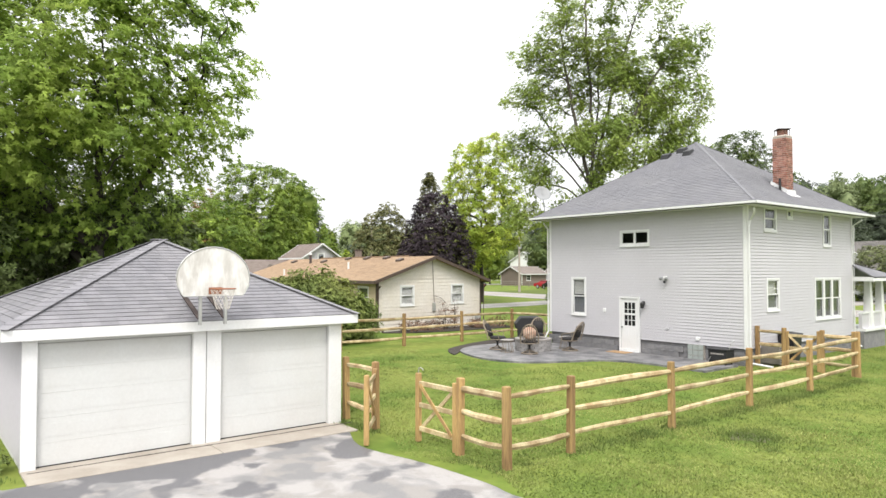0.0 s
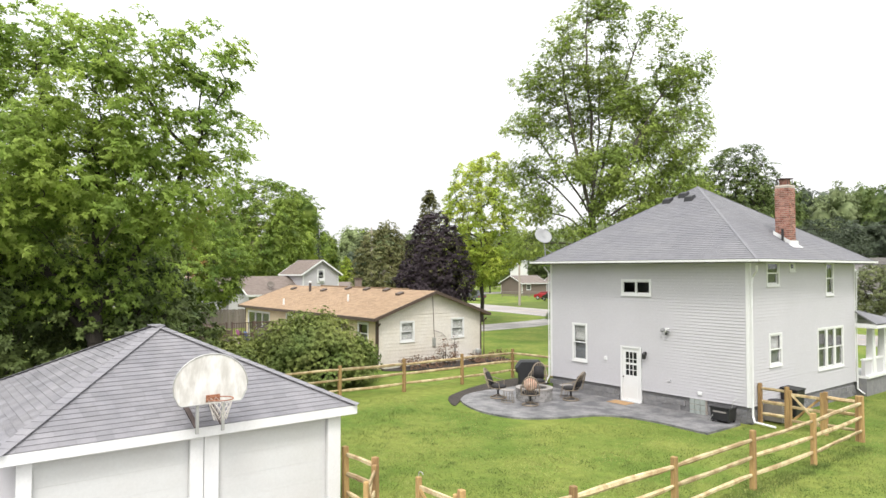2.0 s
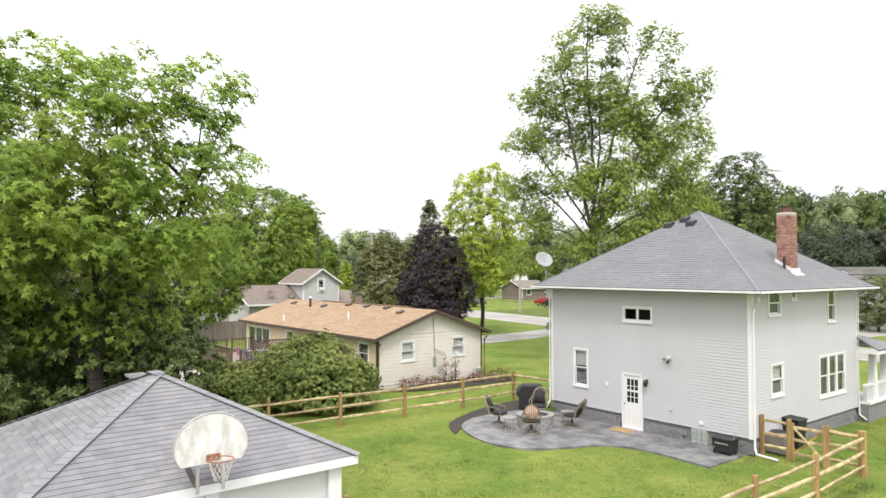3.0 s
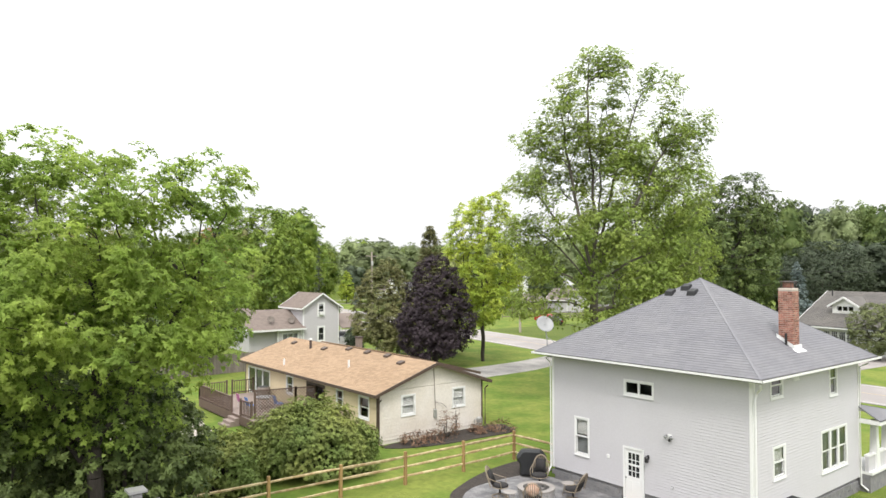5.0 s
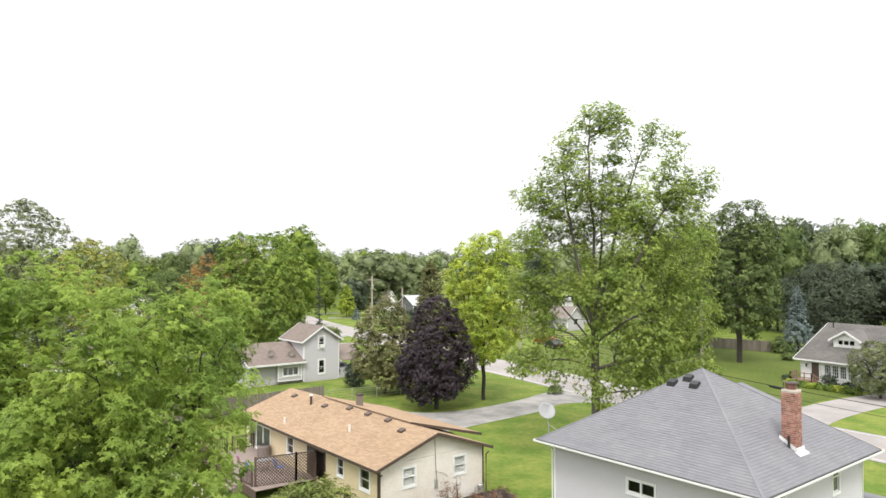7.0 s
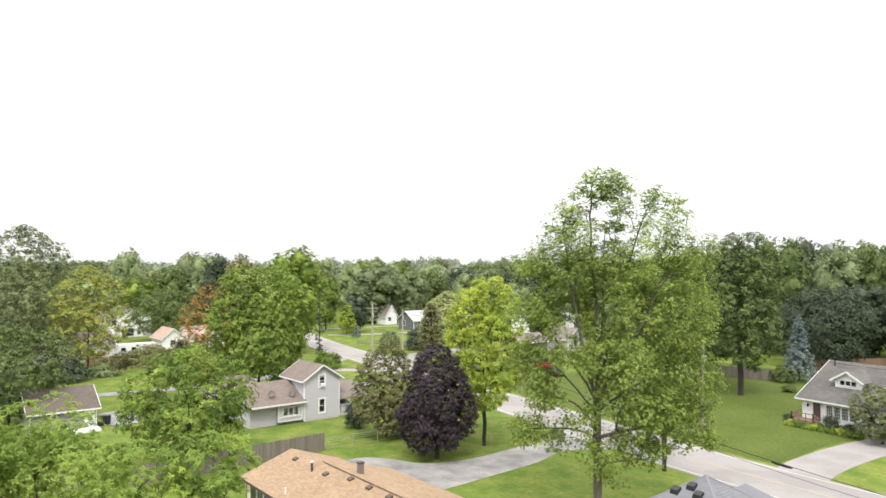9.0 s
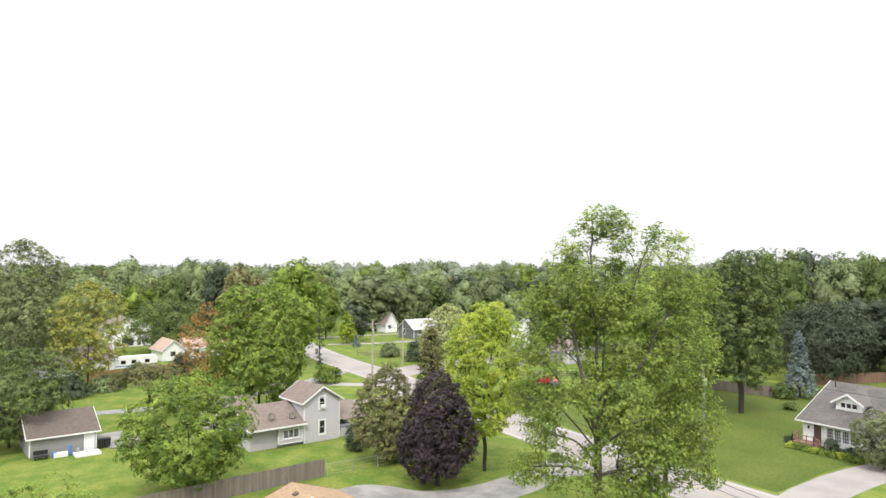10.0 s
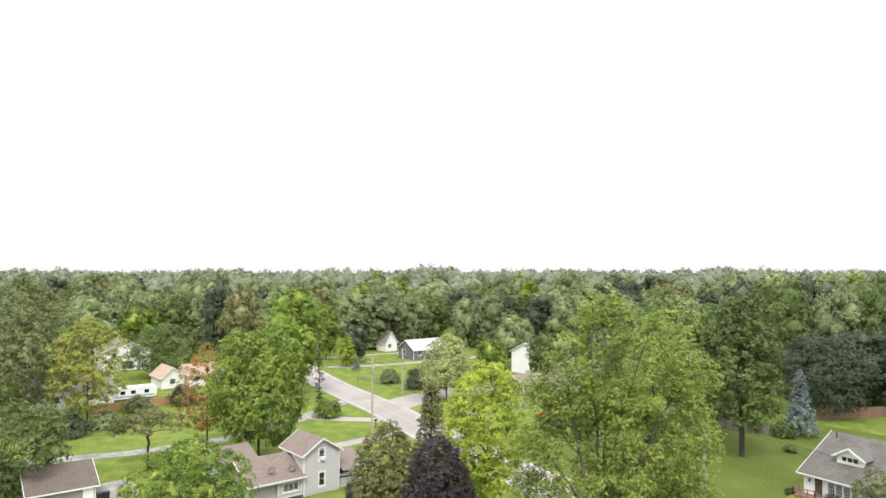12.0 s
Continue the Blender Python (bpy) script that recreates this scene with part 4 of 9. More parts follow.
def chimney(parent):
    cx, cy, w = -12.82, 27.37, 0.55
    k = w / 0.6
    z0, z1 = 5.9, 8.66
    bm = bmesh.new()
    box(bm, cx - w / 2 + 0.012, cx + w / 2 - 0.012, cy - w / 2 + 0.012, cy + w / 2 - 0.012, z0, z1)
    core = part("chimney", bm, M["mortar"], parent, "red brick chimney with worn pale mortar")
    rng = random.Random(8)
    mesh = []
    for i in range(4):
        bm = bmesh.new()
        box(bm, -0.085 if i < 3 else -0.04, 0.085 if i < 3 else 0.04, -0.05, 0.05, -0.029, 0.029)
        for v in bm.verts:
            v.co += Vector([rng.uniform(-0.003, 0.003) for _ in range(3)])
        me = finish(bm, "brick")
        me.materials.append(M["brick"])
        mesh.append(me)
    rows = int((z1 - z0) / 0.075)
    h = w / 2 - 0.05
    for r in range(rows):
        z = z0 + 0.04 + r * 0.075
        for u, me in ([(-0.2, 0), (0.0, 1), (0.2, 2)] if r % 2 else [(-0.25, 3), (-0.1, 1), (0.1, 0), (0.25, 3)]):
            for dx, dy, rot in ((u * k, -h, 0), (h, u * k, 90), (u * k, h, 0)):
                piece("brick", mesh[me], core, (cx + dx, cy + dy, z), (0, 0, radians(rot)))
    bm = bmesh.new()
    hexa(bm, [(cx + sx * k, cy + sy * k, z) for sx in (-1, 1) for sy in (-1, 1) for z, k in ((z1, 0.278), (z1 + 0.06, 0.25))])
    part("cap", bm, M["cap_concrete"], core, "pale mortar chimney cap")
    bm = bmesh.new()
    lathe(bm, [(0.2, 0), (0.2, 0.2), (0.18, 0.2)], (cx, cy, z1 + 0.08), 14)
    part("flue", bm, M["brick"], core, "clay flue pot")
    bm = bmesh.new()
    for sx in (-1, 1):
        for sy in (-1, 1):
            beam(bm, (cx + sx * 0.2, cy + sy * 0.2, z1 + 0.06), (cx + sx * 0.2, cy + sy * 0.2, z1 + 0.31), 0.02, 0.02)
    lathe(bm, [(0.36, 0), (0.35, 0.025), (0.05, 0.045)], (cx, cy, z1 + 0.30), 4)
    part("cowl", bm, M["rust_dark"], core, "dark metal chimney cowl")
    # white flashing
    bm = bmesh.new()
    slope = (PEAK - EAVE) / ((HX1 - HX0) / 2 + OVER)
    for s in (-1, 1):
        pts = []
        for dx in (-0.34, 0.36):
            z = EAVE + (HX1 + OVER - (cx + dx)) * slope
            pts += [(cx + dx, cy + s * 0.31, z - 0.02), (cx + dx, cy + s * 0.31, z + 0.17)]
        v = [bm.verts.new(p) for p in (pts[0], pts[2], pts[3], pts[1])]
        bm.faces.new(v)
    z = EAVE + (HX1 + OVER - (cx + 0.36)) * slope
    box(bm, cx + 0.31, cx + 0.34, cy - 0.33, cy + 0.33, z - 0.02, z + 0.2)
    face_slab(bm, [(cx + 0.3, cy - 0.4, z + 0.06), (cx + 0.5, cy - 0.4, z - 0.06), (cx + 0.5, cy + 0.4, z - 0.06), (cx + 0.3, cy + 0.4, z + 0.06)], 0.012)
    part("flashing", bm, M["white_trim"], core, "white metal flashing")
    bm = bmesh.new()
    zz = EAVE + (HX1 + OVER - cx) * slope
    tube(bm, [(cx + 0.08, cy - 0.42, zz - 0.1), (cx + 0.08, cy - 0.42, zz + 0.42)], 0.05, 8)
    part("vent_pipe", bm, M["black_metal"], core, "black vent pipe")


def satellite_dish():
    c = Vector((-21.9, 23.35, 6.92))
    ob = thing("satellite_dish", (-21.75, 23.3, 5.85), "gray satellite dish on a bent mast at the roof edge", "satellite dish")
    bm = bmesh.new()
    tube(bm, [(-21.7, 23.3, 5.85), (-21.72, 23.3, 6.3), tuple(c)], 0.025, 6)
    tube(bm, [(-21.2, 23.5, 6.05), (-21.72, 23.3, 6.35)], 0.015, 5)
    part("mast", bm, M["dish_gray"], ob)
    bm = bmesh.new()
    rings = [(0.001, 0.0), (0.14, 0.01), (0.28, 0.035), (0.40, 0.075), (0.41, 0.07), (0.28, 0.025), (0.001, -0.012)]
    lathe(bm, rings, n=24, cap=False)
    aim = Vector((0.75, -0.35, 0.55)).to_track_quat("Z", "Y").to_matrix().to_4x4()
    bm.transform(Matrix.Translation(c) @ aim)
    part("dish", bm, M["dish_gray"], ob, smooth=True)
    bm = bmesh.new()
    tip = c + aim.to_3x3() @ Vector((0, 0.1, 0.42))
    tube(bm, [c + aim.to_3x3() @ Vector((0, 0.38, 0.04)), tip], 0.012, 5)
    lathe(bm, [(0.03, -0.05), (0.04, 0.05)], tuple(tip), 8)
    part("feed_arm", bm, M["galvanized"], ob)


main_house()
satellite_dish()

# ---- the white double garage ----
GX0, GX1, GY0, GY1 = -19.98, -13.35, 1.65, 7.68
GE = 2.40


def garage():
    ob = thing("garage", ((GX0 + GX1) / 2, (GY0 + GY1) / 2, 0), "white double garage with a hipped gray shingle roof", "garage")
    front, side, far, back = Wall("x", GX1, 1), Wall("y", GY0, -1), Wall("y", GY1, 1), Wall("x", GX0, -1)
    doors = [(1.85, 4.45, 0.0, 2.15), (5.0, 7.40, 0.0, 2.15)]
    wall_core("wall", front, GY0, GY1, 0, 2.24, [(a, b, -1, d) for a, b, c, d in doors], M["garage_white"], ob)
    wall_core("wall", side, GX0, GX1 - 0.15, 0, 2.24, [], M["garage_white"], ob)
    wall_core("wall", far, GX0, GX1 - 0.15, 0, 2.24, [], M["garage_white"], ob)
    wall_core("wall", back, GY0 + 0.15, GY1 - 0.15, 0, 2.24, [], M["garage_white"], ob)
    for wall in (side, far):
        n = 16
        for i in range(n):
            bm = bmesh.new()
            za, zb = 0.1 + i * 0.13, 0.1 + (i + 1) * 0.13
            wall.quad(bm, [(GX0, za, 0.022), (GX1 - 0.1, za, 0.022), (GX1 - 0.1, zb, 0.006), (GX0, zb, 0.006)])
            wall.quad(bm, [(GX0, za, 0.001), (GX1 - 0.1, za, 0.001), (GX1 - 0.1, za, 0.022), (GX0, za, 0.022)])
            part("siding_board", bm, M["gray_siding_far"], ob)
    # trim boards of the front
    for a, b in ((GY0 - 0.03, 1.85), (4.45, 4.70), (4.715, 5.0), (7.40, GY1 + 0.03)):
        bm = bmesh.new()
        front.box(bm, a, b, 0.0, 2.24, 0.0, 0.05)
        part("trim_board", bm, M["white_trim"], ob, "white painted trim board", bevel=0.006)
    bm = bmesh.new()
    front.box(bm, 1.85, 4.45, 2.15, 2.24, 0.0, 0.045)
    front.box(bm, 5.0, 7.40, 2.15, 2.24, 0.0, 0.045)
    part("door_header", bm, M["garage_white"], ob)
    for a, b, c, d in doors:
        door = None
        h = (d - c - 0.02) / 5
        for i in range(5):
            bm = bmesh.new()
            z = c + i * h
            front.box(bm, a + 0.005, b - 0.005, z + 0.001, z + h - 0.001, -0.11, -0.07)
            w = (b - a) / 4
            if door is None:
                door = part("garage_door", bm, M["garage_white"], ob, "white sectional garage door")
            else:
                part("door_section", bm, M["garage_white"], door)
            for k in range(4):
                bm = bmesh.new()
                front.box(bm, a + k * w + 0.04, a + (k + 1) * w - 0.04, z + 0.10, z + h - 0.10, -0.072, -0.066)
                part("door_panel", bm, M["garage_white"], door)
        bm = bmesh.new()
        front.box(bm, a + 0.01, b - 0.01, 0.028, 0.05, -0.10, -0.06)
        part("bottom_seal", bm, M["rubber"], door, "black rubber seal")
    # roof
    x0, x1, y0, y1 = GX0 - 0.24, GX1 + 0.2, 1.32, 8.03
    run = (y1 - y0) / 2
    zr, ym = 4.07, (y0 + y1) / 2 + 0.08
    f, b = (x1 - run, ym, zr), (x0 + run, ym, zr)
    if b[0] > f[0]:
        b = f
    c = [(x0, y0, GE), (x1, y0, GE), (x1, y1, GE), (x0, y1, GE)]
    faces = [[c[1], c[2], f], [c[0], c[1], f, b], [c[2], c[3], b, f], [c[3], c[0], b]]
    bm = bmesh.new()
    for q in faces:
        face_slab(bm, q, 0.04)
    roof = part("roof", bm, M["shingle_gray"], ob, "weathered gray shingle hipped roof")
    for i, q in enumerate(faces):
        if i == 0:
            shingles(q, M["shingle_gray"], roof, 0.145, 0.3, 0.015, 40 + i, pick=lambda m: True)
        else:
            shingles(q, M["shingle_gray"], roof, 0.145, 0.3, 0.015, 40 + i)
    bm = bmesh.new()
    beam(bm, (-0.13, 0, 0.003), (0.13, 0, -0.008), 0.24, 0.01)
    cap = finish(bm, "hip_cap")
    cap.materials.append(M["shingle_gray"])
    for p, q in ((c[0], b), (c[1], f), (c[2], f), (c[3], b)):
        a, e = Vector(p), Vector(q)
        n = int((e - a).length / 0.2)
        d = (e - a).normalized()
        for k in range(n):
            piece("hip_cap", cap, roof, a.lerp(e, (k + 0.5) / n) + Vector((0, 0, 0.022)), d.to_track_quat("X", "Z").to_euler())
    bm = bmesh.new()
    beam(bm, Vector(f) + Vector((0.05, 0, 0.03)), Vector(b) + Vector((-0.05, 0, 0.03)), 0.28, 0.02)
    part("ridge_cap", bm, M["shingle_gray"], roof)
    for q in (((x1 - 0.03, x1 + 0.012), (y0, y1)), ((x0 - 0.012, x0 + 0.03), (y0, y1)), ((x0, x1), (y0 - 0.012, y0 + 0.03)), ((x0, x1), (y1 - 0.03, y1 + 0.012))):
        bm = bmesh.new()
        box(bm, q[0][0], q[0][1], q[1][0], q[1][1], 2.21, GE - 0.006)
        part("fascia", bm, M["white_trim"], ob, "white fascia board", bevel=0.004)
    bm = bmesh.new()
    box(bm, x0 + 0.02, x1 - 0.02, y0 + 0.02, y1 - 0.02, 2.23, 2.245)
    part("soffit", bm, M["white_trim"], ob)
    bm = bmesh.new()
    box(bm, -19.2, -18.94, 4.8, 5.06, 2.8, 3.66)
    part("vent_stack", bm, M["galvanized"], ob, "metal roof vent", bevel=0.02)
    bm = bmesh.new()
    box(bm, -19.3, -18.84, 4.7, 5.16, 3.7, 3.76)
    part("vent_cap", bm, M["galvanized"], ob)


def basketball_hoop():
    ob = thing("basketball_hoop", (-12.95, 4.68, 2.4), "weathered white fan-shaped basketball board with a rusty rim", "basketball hoop")
    x = -12.78
    bm = bmesh.new()
    yc, zb = 4.65, 2.90
    outline = [(-0.60, 0.04), (-0.56, 0.0), (0.56, 0.0), (0.60, 0.04), (0.685, 0.2)]
    for k in range(15):
        a = radians(4 + 172 * k / 14)
        outline.append((0.70 * math.cos(a), 0.32 + 0.60 * math.sin(a)))
    outline.append((-0.685, 0.2))
    f = [bm.verts.new((x, yc + u, zb + v)) for u, v in outline]
    g = [bm.verts.new((x - 0.025, yc + u, zb + v)) for u, v in outline]
    bm.faces.new(f)
    bm.faces.new(g[::-1])
    for i in range(len(f)):
        bm.faces.new((f[i], f[(i + 1) % len(f)], g[(i + 1) % len(f)], g[i]))
    board = part("backboard", bm, M["board_white"], ob, "stained white board")
    bm = bmesh.new()
    pts = [(x + 0.002, yc + u, zb + v) for u, v in outline]
    tube(bm, pts + pts[:1], 0.013, 6)
    part("rim_edge", bm, M["galvanized"], board)
    c = Vector((x + 0.38, yc + 0.03, 3.04))
    bm = bmesh.new()
    ring = [c + Vector((0.228 * math.cos(2 * math.pi * k / 24), 0.228 * math.sin(2 * math.pi * k / 24), 0)) for k in range(25)]
    tube(bm, ring, 0.011, 6)
    beam(bm, (x, yc + 0.03 - 0.08, 3.04), (x + 0.16, yc + 0.03 - 0.08, 3.04), 0.02, 0.02)
    beam(bm, (x, yc + 0.03 + 0.08, 3.04), (x + 0.16, yc + 0.03 + 0.08, 3.04), 0.02, 0.02)
    box(bm, x, x + 0.012, yc - 0.1, yc + 0.16, 2.93, 3.06)
    rim = part("rim", bm, M["rust"], ob, "rusty orange rim")
    bm = bmesh.new()
    n = 12
    for k in range(n):
        for s in (-1, 1):
            pts = []
            for i in range(6):
                a = 2 * math.pi * (k + s * i * 0.5) / n
                r = 0.222 - 0.022 * i
                pts.append(c + Vector((r * math.cos(a), r * math.sin(a), -0.075 * i)))
            tube(bm, pts, 0.004, 3, close=False)
    part("net", bm, M["net"], rim, "frayed white net")
    for y in (4.41, 4.89):
        bm = bmesh.new()
        beam(bm, (x - 0.05, y, 2.36), (x - 0.05, y, 3.3), 0.06, 0.05)
        part("post", bm, M["galvanized"], ob, "galvanised post")
        bm = bmesh.new()
        beam(bm, (x - 0.06, y, 2.95), (x - 1.1, y, 2.9), 0.05, 0.05)
        beam(bm, (x - 0.06, y, 2.48), (x - 1.1, y, 2.93), 0.09, 0.03)
        part("brace", bm, M["rust_dark"], ob, "dark rusty brace on the roof")


garage()
basketball_hoop()

# ---- trees ----
PROFILES = {
    "round": lambda s: math.sqrt(max(0.0, 1 - (2 * s - 0.9) ** 2 * 0.95)),
    "oval": lambda s: math.sin(math.pi * min(max(s, 0.0), 1.0) ** 0.75) ** 0.6 if 0 < s < 1 else 0.05,
    "tall": lambda s: (0.55 + 0.45 * math.sin(math.pi * (0.15 + 0.8 * s))) * (1 - 0.62 * max(0, s - 0.45) / 0.55),
    "cone": lambda s: 0.06 + 0.94 * (1 - s) ** 0.9,
    "egg": lambda s: (1 - s) ** 0.55 * (0.55 + 0.45 * min(1, s * 4)),
    "willow": lambda s: 1.0 if s < 0.55 else math.sqrt(max(0.0, 1 - ((s - 0.55) / 0.47) ** 2)),
    "vase": lambda s: 0.35 + 0.65 * math.sin(math.pi * min(1, s * 0.8 + 0.12)) if s < 0.85 else 0.75,
}


def crown_points(rng, height, low, radius, profile, count, lump=0.3, shell=0.62, squash=1.0):
    """Places for the leaf clumps: an uneven crown with gaps."""
    prof = PROFILES[profile]
    off = Vector((rng.uniform(0, 90), rng.uniform(0, 90), rng.uniform(0, 90)))
    size = (radius * radius * (height - low) / count) ** (1 / 3)
    gap = size * 0.75
    pts, tries = [], 0
    arr = np.zeros((count, 3))
    while len(pts) < count and tries < count * 30:
        tries += 1
        s = rng.random()
        a = rng.uniform(0, 2 * math.pi)
        q = Vector((math.cos(a), math.sin(a), 0))
        z = low + s * (height - low)
        r = radius * prof(s)
        r *= 1 - lump + 2 * lump * (0.5 + 0.5 * noise.noise(q * 1.3 + Vector((0, 0, z * 1.6 / radius)) + off) * 1.6)
        d = r * rng.random() ** (1 - shell)
        p = q * d
        p.y *= squash
        p.z = z
        if noise.noise(p * (2.6 / radius) + off * 2) < -0.28:
            continue
        v = np.array(p)
        if pts and np.min(np.sum((arr[:len(pts)] - v) ** 2, axis=1)) < gap * gap:
            if tries % 8:
                continue
        arr[len(pts)] = v
        pts.append(p)
    return pts, size


def lobe_points(rng, lobes, count, shell=0.55, holes=-0.12, hole_scale=0.7):
    """Places for the leaf clumps inside a few ellipsoids: (x, y, z, rx, ry, rz)."""
    vol = [l[3] * l[4] * l[5] for l in lobes]
    size = (sum(vol) * 3.2 / count) ** (1 / 3)
    gap = size * 0.8
    off = Vector((rng.uniform(0, 90), rng.uniform(0, 90), rng.uniform(0, 90)))
    pts, tries = [], 0
    arr = np.zeros((count, 3))
    while len(pts) < count and tries < count * 40:
        tries += 1
        l = lobes[rng.choices(range(len(lobes)), vol)[0]]
        d = Vector((rng.gauss(0, 1), rng.gauss(0, 1), rng.gauss(0, 1))).normalized() * rng.random() ** (1 - shell)
        p = Vector((l[0] + d.x * l[3], l[1] + d.y * l[4], l[2] + d.z * l[5]))
        if noise.noise(p * hole_scale + off) < holes:
            continue
        v = np.array(p)
        if pts and np.min(np.sum((arr[:len(pts)] - v) ** 2, axis=1)) < gap * gap and tries % 9:
            continue
        arr[len(pts)] = v
        pts.append(p)
    return pts, size


def branch_mesh(rng, trunk, pts, tip=0.012, power=2.3, thin=0.012, sides=5, stems=()):
    """Limbs that reach every clump from the trunk, thick where many meet."""
    pos = [Vector(p) for p in trunk]
    par = [-1] + list(range(len(trunk) - 1))
    cost = [0.0]
    for i in range(1, len(pos)):
        cost.append(cost[-1] + (pos[i] - pos[i - 1]).length)
    root = Vector(trunk[-1])
    for start, *way in stems:
        last = min(range(len(trunk)), key=lambda i: abs(pos[i].z - start))
        line = [tuple(pos[last])] + way
        for q in [Vector(p) for p in curve_through(line, 5)][1:]:
            q += Vector((rng.uniform(-1, 1), rng.uniform(-1, 1), 0)) * 0.08
            cost.append(cost[last] + (q - pos[last]).length * 0.6)
            pos.append(q)
            par.append(last)
            last = len(pos) - 1
    order = sorted(pts, key=lambda p: (p - root).length + rng.random() * 0.5)
    cap = len(pos) + 3 * len(pts) + 3
    arr, cst = np.zeros((cap, 3)), np.zeros(cap)
    arr[:len(pos)], cst[:len(pos)] = np.array([list(p) for p in pos]), cost
    allow = max(2, len(trunk) // 3)
    for p in order:
        n = len(pos)
        d = arr[:n] - np.array(p)
        dist = np.sqrt((d ** 2).sum(axis=1))
        rise = np.maximum(0, d[:, 2]) * 0.8
        score = dist + rise + 0.22 * cst[:n]
        score[:allow] += 50
        k = int(np.argmin(score))
        a = pos[k]
        last = k
        for f in (0.36, 0.7, 1.0):
            q = a.lerp(p, f)
            if f < 1:
                L = (p - a).length
                q += Vector((rng.uniform(-1, 1), rng.uniform(-1, 1), rng.uniform(-0.4, 1) + 0.4)) * L * 0.06
            arr[len(pos)] = q
            cst[len(pos)] = cst[last] + (q - pos[last]).length
            pos.append(q)
            par.append(last)
            last = len(pos) - 1
    kids = [0] * len(pos)
    acc = [0.0] * len(pos)
    for i in range(len(pos) - 1, -1, -1):
        if acc[i] == 0:
            acc[i] = tip ** power
        if par[i] >= 0:
            acc[par[i]] += acc[i]
            kids[par[i]] += 1
    rad = [a ** (1 / power) for a in acc]
    verts, faces = [], []
    for i in range(1, len(pos)):
        j = par[i]
        if rad[i] < thin:
            continue
        n = sides + 3 if rad[i] > 0.12 else sides if rad[i] > 0.04 else 3
        d = pos[i] - pos[j]
        if d.length < 1e-4:
            continue
        d.normalize()
        s = d.cross(Vector((0.3, 0.9, 0.1))).normalized()
        u = s.cross(d)
        b = len(verts)
        ra = min(rad[j], rad[i] * 1.25)
        for p, r in ((pos[j], ra), (pos[i], rad[i])):
            for k in range(n):
                a = 2 * math.pi * k / n
                verts.append(p + (s * math.cos(a) + u * math.sin(a)) * r)
        for k in range(n):
            faces.append((b + k, b + (k + 1) % n, b + n + (k + 1) % n, b + n + k))
    me = bpy.data.meshes.new("trunk")
    me.from_pydata(verts, [], faces)
    return me, rad


def shell_points(rng, lobes, count):
    """Places for the leaf clumps over the outside of a crown's rounded masses."""
    area = [(l[3] * l[4] * l[5]) ** (2 / 3) for l in lobes[1:]]
    size = math.sqrt(sum(area) * 12.6 * 0.6 / count)
    gap = size * 0.62
    pts, tries = [], 0
    arr = np.zeros((count, 3))
    while len(pts) < count and tries < count * 40:
        tries += 1
        i = rng.choices(range(1, len(lobes)), area)[0]
        l = lobes[i]
        d = Vector((rng.gauss(0, 1), rng.gauss(0, 1), rng.gauss(0, 1))).normalized() * rng.uniform(0.7, 1.0)
        p = (l[0] + d.x * l[3], l[1] + d.y * l[4], l[2] + d.z * l[5])
        if any(sum(((p[k] - o[k]) / o[k + 3]) ** 2 for k in range(3)) < 0.55 for j, o in enumerate(lobes) if j != i):
            continue
        v = np.array(p)
        if pts and np.min(np.sum((arr[:len(pts)] - v) ** 2, axis=1)) < gap * gap and tries % 9:
            continue
        arr[len(pts)] = v
        pts.append(Vector(p))
    return pts, size


def ball(fine):
    """Points and faces of a unit ball."""
    bm = bmesh.new()
    bmesh.ops.create_icosphere(bm, subdivisions=fine, radius=1.0)
    co = [v.co.copy() for v in bm.verts]
    tris = np.array([[v.index for v in f.verts] for f in bm.faces])
    bm.free()
    return co, tris


BALLS = {1: ball(1), 2: ball(2)}


def core_points(lobes, fine, seed, share):
    """The close inner foliage that the outer leaves hide: lumpy masses."""
    co, tris = BALLS[fine]
    base = np.array([list(q) for q in co])
    verts, faces = [], []
    for i, l in enumerate(lobes):
        o1, o2 = Vector((l[0] + seed, l[1], l[2])), Vector((l[2], l[0], l[1]))
        k = np.array([share * (1 + 0.22 * noise.noise(q * 2.3 + o1) + 0.14 * noise.noise(q * 6.0 + o2)) for q in co])
        verts.append(base * k[:, None] * np.array(l[3:6]) + np.array(l[:3]))
        faces.append(tris + i * len(co))
    return np.concatenate(verts), np.concatenate(faces)


